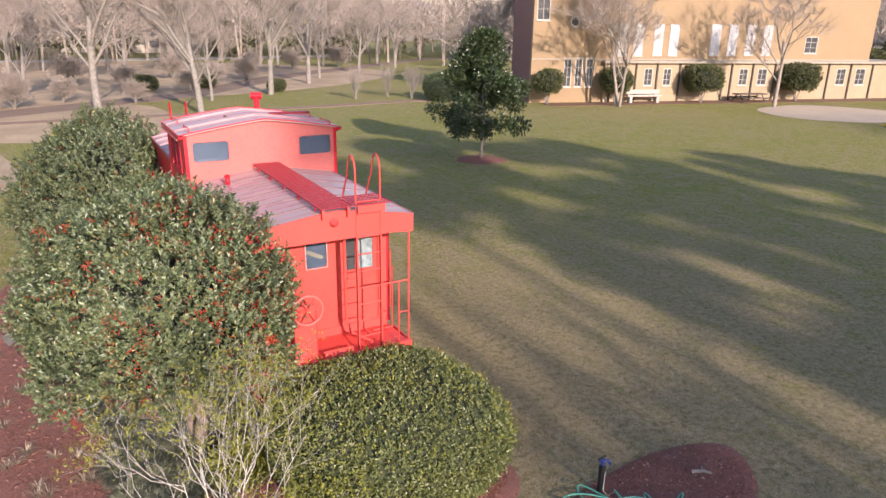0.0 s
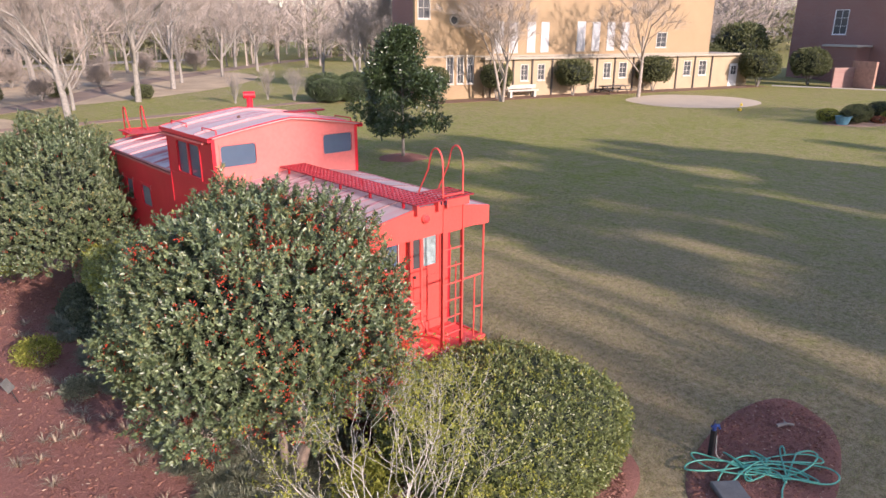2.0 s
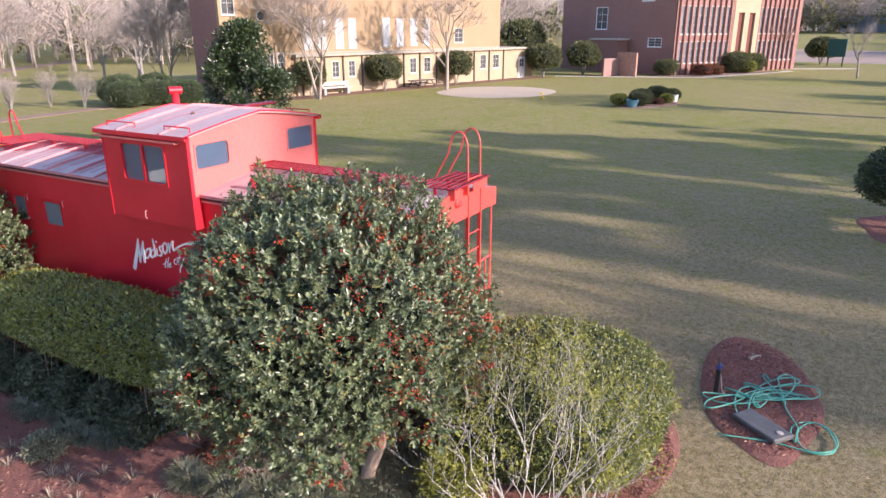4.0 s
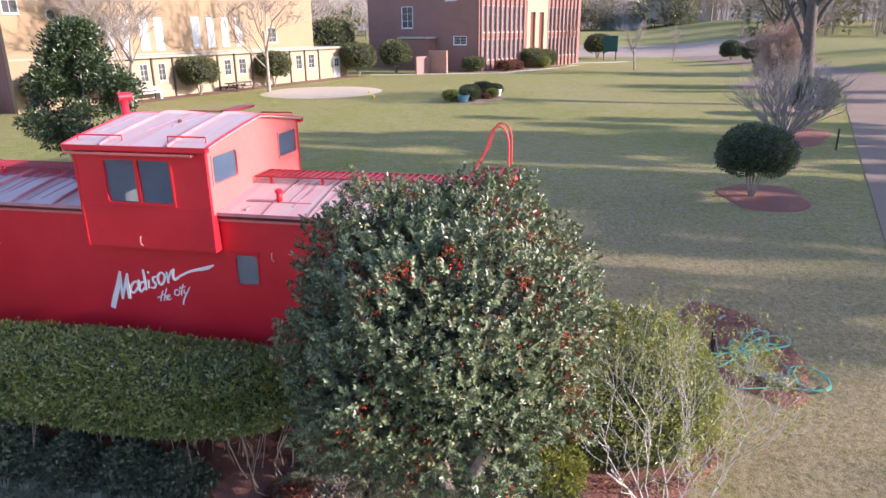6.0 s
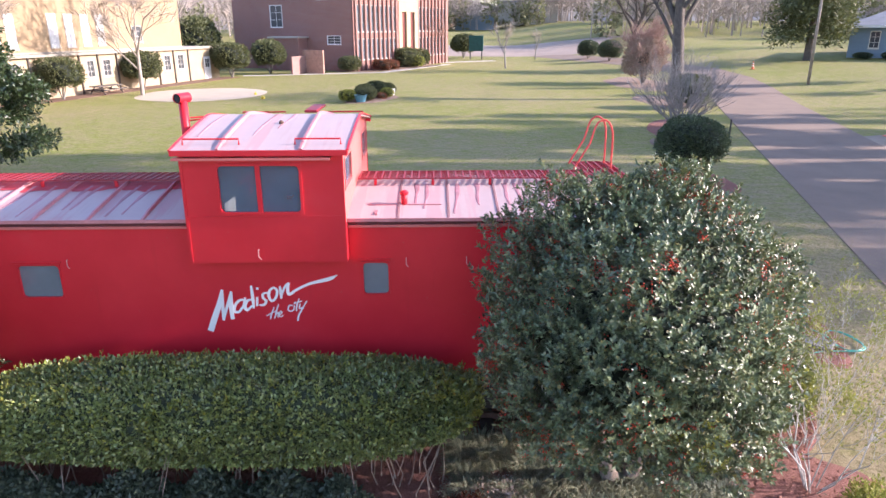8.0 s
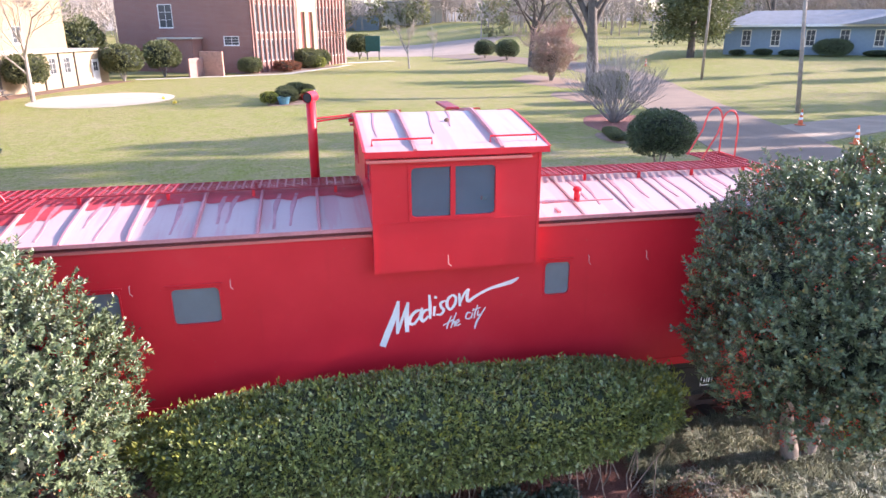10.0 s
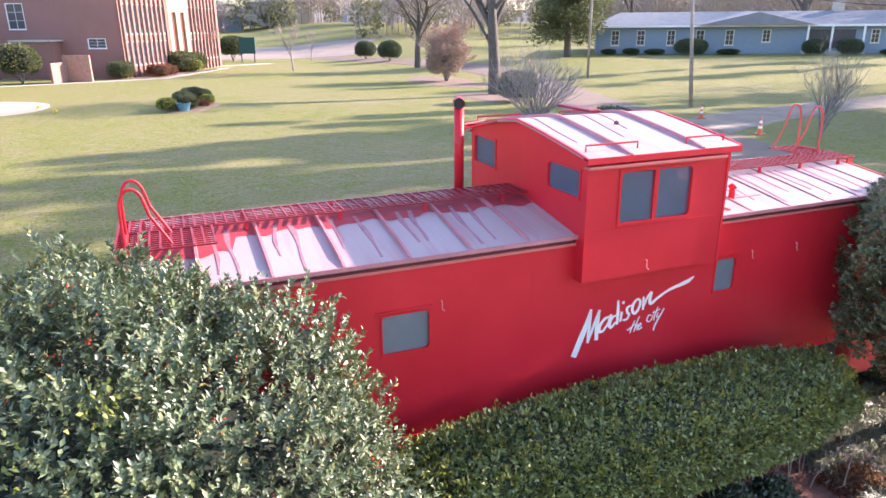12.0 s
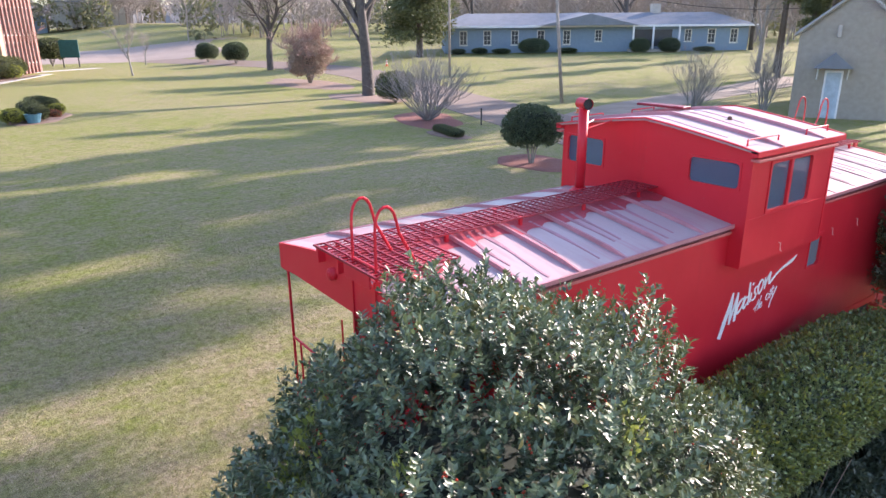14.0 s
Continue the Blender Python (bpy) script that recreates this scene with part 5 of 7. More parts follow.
def blades(name, at, n, length, mat, seed, label, arch=0.6, width=0.012, rad=0.12, category="grass clump", group=""):
    """A clump of arching grass-like blades."""
    g = np.random.default_rng(seed)
    a = g.uniform(0, 2 * np.pi, n)
    foot = np.stack([np.cos(a), np.sin(a), np.zeros(n)], 1) * rad * g.uniform(0, 1, (n, 1))
    out = np.stack([np.cos(a), np.sin(a), np.zeros(n)], 1)
    ln = length * g.uniform(0.6, 1.15, (n, 1))
    side = np.stack([-np.sin(a), np.cos(a), np.zeros(n)], 1) * width
    lift = g.uniform(0.5, 1.0, (n, 1))
    p1 = foot + out * ln * arch * 0.35 + np.array([0, 0, 1]) * ln * 0.55 * lift
    p2 = foot + out * ln * arch + np.array([0, 0, 1]) * ln * 0.42 * lift
    v = np.stack([foot - side, foot + side, p1 + side * 0.8, p1 - side * 0.8, p2], 1).reshape(-1, 3)
    i = np.arange(n)[:, None] * 5
    f = np.concatenate([i + [0, 1, 2], i + [0, 2, 3], i + [3, 2, 4]], 1).reshape(-1, 3)
    return quick_mesh(name, v, f, mat)


lir = [blades("liriope", None, 280, 0.36, GRASSY, s, "", 0.62, 0.006, 0.20) for s in (1, 2, 3)]
rr = random.Random(77)
for k in range(165):
    x, y = -3.75 + rr.uniform(0, 2.3), -2.7 - rr.uniform(0, 3.8)
    if k >= 151:
        x, y = -3.5 - rr.uniform(0, 0.3), rr.uniform(-1.5, 4.2)
    ob = single("liriope_clump", lir[k % 3], GRASSY, "arching grey-green liriope clump in the mulch", "grass clump", "liriope along the bed", at=(x, y, 0.07), rz=rr.uniform(0, 360))
dry = [blades("dry_perennial", None, 30, 0.25, STRAW, s, "", 0.9, 0.006, 0.05) for s in (5, 6, 7)]
for k in range(46):
    x, y = -4.0 - rr.uniform(0, 1.7), rr.uniform(-5.4, 3.0)
    if k > 38:
        y = rr.uniform(3, 8)
    single("dry_perennial", dry[k % 3], STRAW, "cut-back dry perennial in the mulch", "plant", "dry perennials", at=(x, y, 0.05), rz=rr.uniform(0, 360))


def small_shrub(at, r, seed, mat, label, n=700, leaf=0.05):
    b = thing("small_shrub", at, label=label, category="shrub")
    g = np.random.default_rng(seed)
    p, out = crown_points(n, (r, r, r * 0.8), (0, 0, r * 0.7), g, seed, 3, 0.2, -0.6, 2, 0.5)
    where, ahead = tufts(p, unit(out + [0, 0, 0.5]), 4, 0.7, g, 0.03)
    part("foliage", leaves("foliage", where, ahead, mat, leaf, leaf * 0.5, g), mat, b)
    part("stem", Shape().tube([(0, 0, 0), (0.02, 0.03, r)], 0.015, 5).tube([(0, 0, 0), (-0.2 * r, 0.3 * r, r)], 0.012, 5), BARK, b)


for k, (x, y, r, m, lab) in enumerate((
        (-4.5, 1.5, 0.42, LIME, "small yellow-green shrub in the mulch"), (-4.25, -0.4, 0.26, GRASSY, "small grey-green shrub in the mulch"),
        (-3.55, 7.5, 0.5, LIME, "low yellow-green shrub beside the holly"), (-2.05, -6.35, 0.45, LIME, "yellow-green shoots under the holly"),
        (-3.3, -8.1, 0.4, LIME, "low yellow-green shrub beside the bare shrub"))):
    small_shrub((x, y, 0.04), r, 50 + k, m, lab)

# low ivy-like cover at the hedge's foot, and russet leaves beside it
g = np.random.default_rng(8)


def low_cover(name, x0, x1, y0, y1, n, height, mat, leaf, label):
    """A low uneven bank of leaves, highest along its middle."""
    f, y = g.uniform(-1, 1, n), g.uniform(y0, y1, n)
    top = height * (0.55 + 0.45 * np.sin(y * 2.3 + 1.5 * np.sin(y * 0.9)) ** 2) * np.sqrt(np.clip(1 - f * f, 0, 1)) * np.clip(np.minimum(y - y0, y1 - y) / 0.4, 0.2, 1)
    xyz = np.stack([(x0 + x1) / 2 + f * (x1 - x0) / 2, y, 0.05 + top * g.uniform(0.25, 1, n) ** 0.4], 1)
    where, ahead = tufts(xyz, unit(g.normal(size=xyz.shape) + [-0.5, 0, 1.2]), 3, 0.7, g, 0.03)
    single(name, leaves(name, where, ahead, mat, leaf, leaf * 0.55, g), mat, label, "ground cover", kind="stuff")


low_cover("ground_cover", -3.5, -2.75, -1.6, 4.3, 12500, 0.80, UNDER, 0.075, "low dark ground cover along the hedge's foot")
low_cover("fallen_leaves", -3.5, -2.3, -3.9, -2.5, 1500, 0.16, TAN_LEAF, 0.06, "dry tan and russet leaves beside the hedge")
low_cover("russet_cover", -3.45, -2.7, -3.4, -2.4, 900, 0.26, RED_LEAF, 0.055, "low russet leaves at the hedge's end")

# bark chips and fallen leaves on the mulch
n = 9000
xy = np.stack([g.uniform(-5.9, -1.6, n), g.uniform(-8.6, 8.5, n), np.full(n, 0.085)], 1)
keep = ((xy[:, 0] + 2.6) / 3.25) ** 2 + ((xy[:, 1] - 0.6) / 9.0) ** 2 < 1
xy = xy[keep]
chips = leaves("bark_chips", xy, unit(g.normal(size=xy.shape) * [1, 1, 0.25]), leafy("bark_chip", (0.12, 0.04, 0.03), (0.34, 0.17, 0.12), 0.9, 0.0, 0.2, (0.55, 0.42, 0.32)), 0.07, 0.022, g)
single("bark_chips", chips, MULCH, "loose bark chips on the mulch bed", "mulch", kind="stuff")
n = 3600
a, q = g.uniform(0, 6.28, n), np.sqrt(g.uniform(0, 1, n))
xy = np.stack([3.32 + 2.15 * q * np.cos(a) - 0.14 * q * np.sin(a), -9.85 + 0.93 * q * np.sin(a) + 0.33 * q * np.cos(a), 0.105 - 0.05 * q * q], 1)
single("bark_chips", leaves("bark_chips", xy, unit(g.normal(size=xy.shape) * [1, 1, 0.3]), bpy.data.materials["bark_chip"], 0.055, 0.02, g), MULCH, "loose bark chips by the standpipe", "mulch", kind="stuff")

n = 3000
a, q = g.uniform(0, 6.28, n), g.uniform(0.85, 1.0, n)
xy = np.stack([0.05 + 2.05 * q * np.cos(a), -7.0 + 1.95 * q * np.sin(a), np.full(n, 0.055)], 1)
single("bark_chips", leaves("bark_chips", xy, unit(g.normal(size=xy.shape) * [1, 1, 0.3]), bpy.data.materials["bark_chip"], 0.06, 0.02, g), MULCH, "loose bark chips round the clipped hedge", "mulch", kind="stuff")

# grass blades on the nearer lawn
n = 150000
q = g.uniform(0, 1, n) ** 0.62
a = g.uniform(-1.75, 1.75, n)
xy = np.stack([-1 + 19 * q * np.cos(a) + g.normal(size=n), -2 + 17 * q * np.sin(a) + g.normal(size=n), np.zeros(n)], 1)
left = np.stack([g.uniform(-10, -5.5, n // 6), g.uniform(-12, 12, n // 6), np.zeros(n // 6)], 1)
xy = np.concatenate([xy, left])
bad = (((xy[:, 0] + 2.6) / 3.5) ** 2 + ((xy[:, 1] - 0.6) / 9.5) ** 2 < 1) | (((xy[:, 0] - 0.2) / 2.2) ** 2 + ((xy[:, 1] + 7) / 2.1) ** 2 < 1) | (((xy[:, 0] - 3.32) / 2.2) ** 2 + ((xy[:, 1] + 9.85 - 0.15 * (xy[:, 0] - 3.32)) / 0.99) ** 2 < 1)
xy = xy[~bad]
BLADE = leafy("grass_blades", (0.17, 0.175, 0.055), (0.40, 0.36, 0.17), 0.9, 0.45, 0.1, (0.52, 0.44, 0.29))
single("grass", leaves("grass", xy, unit(g.normal(size=xy.shape) * [1, 1, 0.4] + [0, 0, 0.75]), BLADE, 0.06, 0.011, g), BLADE, "short dormant grass blades of the lawn", "grass", kind="stuff")

# ---- standpipe, hose and meter box ----
tap = thing("standpipe", (2.72, -9.2, 0.05), label="black garden standpipe with a blue tap head", category="tap")
part("post", Shape().block(-0.04, 0.04, -0.04, 0.04, -0.05, 0.50, 0.008), STEEL, tap)
part("tap_head", Shape().tube([(0, 0, 0.48), (0, 0, 0.60)], 0.035, 10).tube([(-0.05, 0.03, 0.57), (0.10, -0.02, 0.55), (0.13, -0.03, 0.48)], 0.022, 8), plain("blue_tap", (0.03, 0.06, 0.22), 0.4), tap, "blue tap head")
part("handle", Shape().tube([(-0.09, 0.0, 0.625), (0.07, 0.03, 0.625)], 0.013, 6), STEEL, tap)
part("short_hose", Shape().tube([(0.03, -0.04, 0.4), (-0.04, -0.10, 0.12), (0.02, -0.14, 0.02), (0.2, -0.12, 0.02)], 0.008, 6), CONCRETE, tap)
lid = thing("meter_box", (1.88, -10.03, 0.04), 52, label="dark grey plastic valve box lid lying in the mulch", category="valve box")
part("lid", Shape().block(-0.44, 0.44, -0.22, 0.22, 0.03, 0.12, 0.02), BOXLID, lid)
part("rim", Shape().block(-0.41, 0.41, -0.20, 0.20, -0.04, 0.035, 0.01), STEEL, lid)
part("knob", Shape().lathe((-0.32, -0.03, 0.12), [(0.055, 0), (0.055, 0.015), (0.02, 0.02)], 12), CONCRETE, lid)
pts = []
for k in range(420):
    a = k * 0.115
    along = 0.62 * math.sin(a * 0.83 + 0.4) + 0.38 * math.sin(a * 1.31 + 2.0) + 0.22 * math.sin(a * 0.29)
    across = 0.27 * math.sin(a * 1.07 + 1.0) + 0.17 * math.sin(a * 1.71 + 0.5) + 0.08 * math.sin(a * 2.3)
    pts.append((2.9 + 0.80 * along + 0.6 * across, -9.92 - 0.60 * along + 0.8 * across, 0.13 + 0.015 * math.sin(k * 0.5)))
pts += [(2.9 - 0.25 * q, -10.25 - 0.10 * q, 0.10) for q in range(1, 4)]
for k in range(60):
    a = 2.2 - k * 0.20
    pts.append((1.95 + (0.46 + 0.06 * math.sin(k * 0.17)) * math.cos(a), -10.78 + (0.30 + 0.07 * math.sin(k * 0.13)) * math.sin(a), 0.075 + 0.01 * math.sin(k * 0.6)))
pts += [(1.6 - 0.05 * q, -10.4 + 0.2 * q, 0.07) for q in range(1, 6)]
hose = single("garden_hose", Shape().tube(pts, 0.014, 6), HOSE, "tangled teal-green garden hose on the mulch", "garden hose", smooth=True)
single("wood_scrap", Shape().tube([(4.30, -9.60, 0.13), (4.42, -9.70, 0.17), (4.55, -9.78, 0.13)], 0.035, 5, 0.02).tube([(4.42, -9.70, 0.16), (4.50, -9.62, 0.18)], 0.022, 5, 0.01), WOODPOLE, "small pale scrap of wood on the mulch", "wood scrap")
sign = thing("plant_sign", (-5.15, 0.1, 0.02), 40, label="small grey plant label on a thin stake", category="sign")
part("stake", Shape().tube([(0, 0, 0), (-0.12, 0.05, 0.46)], 0.010, 5), STEEL, sign)
part("plate", Shape().block(-0.09, 0.09, -0.008, 0.008, -0.12, 0.12, 0.004, Matrix.Translation((-0.13, 0.05, 0.45)) @ pose(0, 0, 0, -25, -12, 0)), BOXLID, sign)

# ---- trees ----


def bare_tree_mesh(name, seed, height, mat, levels=5, spread=0.55, trunks=1, fine=1.0, start=0.25, twig_mat=None):
    """Trunk and limbs of a winter tree, and its twigs, as two meshes."""
    r = random.Random(seed)
    limbs, tv, tf = Shape(), [], []

    def twig(p, d, ln, w):
        o = len(tv)
        s = d.cross(Vector((r.uniform(-1, 1), r.uniform(-1, 1), r.uniform(-1, 1)))).normalized() * w
        m = p + d * ln * 0.5 + Vector((r.uniform(-1, 1), r.uniform(-1, 1), r.uniform(-1, 1))) * ln * 0.08
        tv.extend([tuple(p - s), tuple(p + s), tuple(m + s * 0.7), tuple(m - s * 0.7), tuple(p + d * ln)])
        tf.extend([(o, o + 1, o + 2), (o, o + 2, o + 3), (o + 3, o + 2, o + 4)])

    def grow(p, d, ln, rad, level):
        pts = [p]
        q, e = p, d
        n = 3 if level < 2 else 2
        for _ in range(n):
            e = (e + Vector((r.uniform(-1, 1), r.uniform(-1, 1), r.uniform(-0.6, 0.8))) * (0.16 if level else 0.07)).normalized()
            q = q + e * ln / n
            pts.append(q)
        limbs.tube(pts, rad, 7 if level == 0 else (5 if level < 3 else 3), rad * 0.55, caps=False)
        if level >= levels - 1:
            for k in range(int(7 * fine)):
                a = pts[0].lerp(pts[-1], r.uniform(0.0, 1))
                twig(a, (e + Vector((r.uniform(-1, 1), r.uniform(-1, 1), r.uniform(-0.6, 0.9))) * 0.8).normalized(), ln * r.uniform(0.5, 1.35), max(0.006, rad * 0.16))
            return
        kids = r.choice((3, 4)) if level else r.choice((5, 6, 7))
        for k in range(kids):
            f = r.uniform(start if level == 0 else 0.25, 1.0) if k else 1.0
            at = pts[0].lerp(pts[-1], f) if level else pts[min(n - 1, int(f * n))].lerp(pts[min(n, int(f * n) + 1)], (f * n) % 1.0)
            a = r.uniform(0, 6.28)
            sidev = Vector((math.cos(a), math.sin(a), 0))
            nd = (e * (1 - spread * 0.5) + (sidev - e * sidev.dot(e)).normalized() * spread * r.uniform(0.6, 1.3) + Vector((0, 0, 0.18))).normalized()
            grow(at, nd, ln * r.uniform(0.52, 0.74), rad * (0.55 if k == 0 else r.uniform(0.28, 0.42)), level + 1)

    for k in range(trunks):
        d = Vector((0, 0, 1)) if trunks == 1 else Vector((r.uniform(-0.35, 0.35), r.uniform(-0.35, 0.35), 1)).normalized()
        grow(Vector((r.uniform(-0.1, 0.1) * (trunks > 1), r.uniform(-0.1, 0.1) * (trunks > 1), -0.1)), d, height * 0.42, height * ((0.014 if mat is WOODPOLE else 0.029 if mat is BARK_DARK else 0.0185) if trunks == 1 else 0.011), 0)
    return mesh_of(name + "_limbs", limbs, mat, True), quick_mesh(name + "_twigs", np.array(tv), np.array(tf), twig_mat or TWIG)


TAN_TWIG = plain("copper_twigs", (0.40, 0.26, 0.21), 0.9, 0.3, 1.0, bumpy=0)
KINDS = {
    "oak": bare_tree_mesh("oak", 3, 13, BARK, 5, 0.62, 1, 3.6),
    "oak_b": bare_tree_mesh("oak_b", 8, 13, BARK, 5, 0.55, 1, 3.6),
    "oak_c": bare_tree_mesh("oak_c", 21, 13, BARK_DARK, 5, 0.7, 1, 2.4),
    "pale": bare_tree_mesh("pale", 5, 10, WOODPOLE, 5, 0.62, 2, 3.0),
    "pale_b": bare_tree_mesh("pale_b", 15, 10, WOODPOLE, 5, 0.62, 1, 3.0),
    "crape": bare_tree_mesh("crape", 9, 5, BARK, 4, 0.4, 6, 0.5),
    "sapling": bare_tree_mesh("sapling", 14, 6, BARK, 4, 0.45, 1, 1.6),
    "copper": bare_tree_mesh("copper", 29, 7.0, BARK, 5, 0.75, 6, 3.2, 0.1, TAN_TWIG),
    "scrub": bare_tree_mesh("scrub", 19, 3.4, BARK, 4, 0.75, 8, 2.2, 0.1),
}
made_trees = {}


def bare_tree(kind, x, y, scale, turn, label, group="bare winter trees"):
    if kind not in made_trees:
        t = thing("bare_tree", on_ground(x, y, -0.05), turn, label, "tree", group)
        part("trunk", KINDS[kind][0], BARK, t)
        tagged(part("twig_mass", KINDS[kind][1], TWIG, t), kind="stuff")
        t.matrix_basis = t.matrix_basis @ Matrix.Diagonal((scale, scale, scale, 1))
        made_trees[kind] = t
        return t
    src = made_trees[kind]
    t = src.copy()
    scene.collection.objects.link(t)
    t.matrix_basis = pose(*on_ground(x, y, -0.05), 0, 0, turn) @ Matrix.Diagonal((scale, scale, scale, 1))
    for c in src.children:
        d = c.copy()
        scene.collection.objects.link(d)
        d.parent = t
    return tagged(t, label, "tree", group)


# lawn's edge and far side
for kind, x, y, s, a, lab in (
        ("pale", 42.2, 31.9, 1.45, 20, "pale-barked twin-stemmed bare tree before the yellow building"),
        ("pale_b", 56.5, 25.8, 1.5, 70, "slender pale-barked bare tree before the yellow building"),
        ("pale", 40.6, 50.8, 1.35, 140, "white-barked bare tree beside the yellow building"),
        ("oak_b", 6.3, 40.7, 1.15, 10, "grey bare tree beside the mulched path"),
        ("oak", -0.8, 44.1, 1.4, 80, "broad grey bare tree beside the road"),
        ("oak_b", 15.6, 53.8, 1.3, 130, "grey bare tree beside the road"),
        ("oak", 23.6, 65.6, 1.3, 200, "grey bare tree beside the road"),
        ("oak_b", 36.7, 81, 1.0, 250, "grey bare tree beyond the road"),
        ("oak", -10.5, 40.0, 1.0, 310, "broad grey bare tree beside the road"),
        ("oak_b", -17, 55.0, 1.1, 30, "grey bare tree beside the road"),
        ("oak", 4, 72, 1.1, 65, "grey bare tree beyond the road"), ("oak_b", -8, 82, 1.1, 165, "grey bare tree beyond the road"),
        ("oak", 48, 92, 1.1, 5, "grey bare tree beyond the road"), ("oak_b", 30, 100, 1.1, 95, "grey bare tree beyond the road"),
        ("oak", 60, 80, 1.0, 185, "grey bare tree beyond the road"), ("oak_b", 15, 92, 1.1, 45, "grey bare tree beyond the road"),
        ("oak_c", 50.6, -24, 1.72, 25, "big dark-barked bare tree at the lawn's edge"),
        ("oak_c", 92.5, -31.7, 1.45, 200, "big bare tree beyond the lawn"),
        ("sapling", 98.4, -13.7, 1.4, 0, "slim bare sapling on the far lawn"), ("sapling", 128, -22.6, 1.15, 120, "slim bare sapling on the far lawn"),
        ("oak", 92, 38, 0.9, 75, "bare tree behind the yellow building"), ("oak_b", 96, 62, 1.0, 15, "bare tree behind the yellow building"),
        ("oak_c", 112, -86, 1.6, 100, "bare tree beside the blue-grey house"), ("oak_c", 82, -100, 1.6, 10, "big bare tree beside the blue-grey house"),
        ("oak", 39, -71.6, 1.46, 60, "tall bare tree beyond the side drive"), ("oak_c", 35.1, -82, 1.59, 190, "tall bare tree beyond the side drive"),
        ("crape", 19.4, -29.3, 1.12, 0, "bare many-stemmed crape myrtle on the verge"), ("crape", 17.8, -35.0, 1.15, 90, "bare many-stemmed crape myrtle on the verge"),
        ("crape", 25.9, 47.9, 0.75, 30, "small bare crape myrtle beside the path"), ("crape", 27.3, 45.3, 0.75, 150, "small bare crape myrtle beside the path"),
        ("crape", 21.9, 46.7, 0.7, 220, "small bare crape myrtle beside the path"),
        # the oak at (4.5, -56) is unseen, added to mottle the near lawn with shade
        ("oak", 7.5, -31, 1, 35, "tall bare tree beyond the driveway"), ("oak", 4.5, -56, 1.9, 120, "tall bare tree beyond the driveway"),
        ("oak_b", -6, 58, 0.9, 200, "grey bare tree beside the road"), ("oak", 9, 50, 0.7, 280, "grey bare tree beside the road"), ("oak_b", -13, 70, 1.0, 100, "grey bare tree beside the road"),
        ("oak", 28, 74, 0.9, 330, "grey bare tree beyond the road"), ("oak_b", -24, 44, 1.0, 0, "grey bare tree beside the road"), ("oak", -20, 66, 1.0, 145, "grey bare tree beside the road"),
        *[(("oak", "oak_b")[k % 2], -24 + (k * 37) % 86, 58 + (k * 23) % 50, 1.15 + 0.1 * (k % 3), 53 * k, "grey bare tree beyond the road") for k in range(5)],
        ("oak_b", 52, 70, 0.9, 45, "grey bare tree beyond the path"), ("oak", 44, 66, 0.8, 145, "grey bare tree beyond the path")):
    bare_tree(kind, x, y, s, a, lab)

# young magnolia
mag = thing("magnolia_tree", (16.05, 14.95, 0.0), label="young dark green magnolia tree with a loose crown", category="tree")
g = np.random.default_rng(41)
P, O = [], []
for k in range(64):
    f = g.uniform(0, 1) ** 0.9
    z = 1.7 + 4.7 * f
    rr2 = (2.8 * (1 - f) ** 0.75 + 0.25) * min(1, 0.55 + 1.6 * f + 0.2)
    a = g.uniform(0, 6.28)
    q = rr2 * g.uniform(0.25, 1.0) ** 0.6
    c = (q * math.cos(a), q * math.sin(a), z)
    p, o = crown_points(130, (0.62, 0.62, 0.48), c, g, 60 + k, 2.5, 0.25, -1, 2, 0.8)
    P.append(p), O.append(o)
where, ahead = tufts(np.concatenate(P), unit(np.concatenate(O) + [0, 0, 0.2]), 3, 0.8, g, 0.05)
part("crown", leaves("crown", where, ahead, MAGNOLIA, 0.19, 0.085, g), MAGNOLIA, mag)
s = Shape().tube([(0, 0, -0.05), (0.03, 0.02, 2.2), (-0.05, 0.0, 5.8)], 0.10, 8, 0.02)
for k in range(22):
    a, z = k * 2.4, 1.5 + 0.2 * k
    s.tube([(0, 0, z), (0.9 * math.cos(a) * (1.9 - 0.07 * k), 0.9 * math.sin(a) * (1.9 - 0.07 * k), z + 0.5)], 0.03, 5, 0.01)
part("trunk", s, BARK, mag, "", True)


def evergreen(seed, n, leaf, mat, name, squash=0.85, amount=0.12, inner=0.84):
    g = np.random.default_rng(seed)
    p, o = crown_points(n, (1, 1, squash), (0, 0, squash * 1.02), g, seed, 3, amount, -0.85, 2.2, 0.25)
    where, ahead = tufts(p, unit(o + [0, 0, 0.2]), 4, 0.8, g, 0.03)
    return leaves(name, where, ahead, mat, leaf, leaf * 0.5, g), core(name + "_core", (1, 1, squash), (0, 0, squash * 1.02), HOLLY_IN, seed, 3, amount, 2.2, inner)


DARKLEAF = leafy("dark_clipped_leaves", (0.020, 0.036, 0.016), (0.095, 0.130, 0.055), 0.36, 0.12, 0.6)
EVER = {"dark": evergreen(71, 3600, 0.07, DARKLEAF, "shrub_dark"), "mid": evergreen(72, 1500, 0.11, FAR_GREEN, "shrub_mid"), "tan": evergreen(73, 2200, 0.09, TAN_LEAF, "shrub_tan", 0.9, 0.2, 0.3),
        "lime": evergreen(74, 700, 0.15, LIME, "shrub_lime"), "russet": evergreen(75, 700, 0.13, RED_LEAF, "shrub_russet", 0.6, 0.25)}


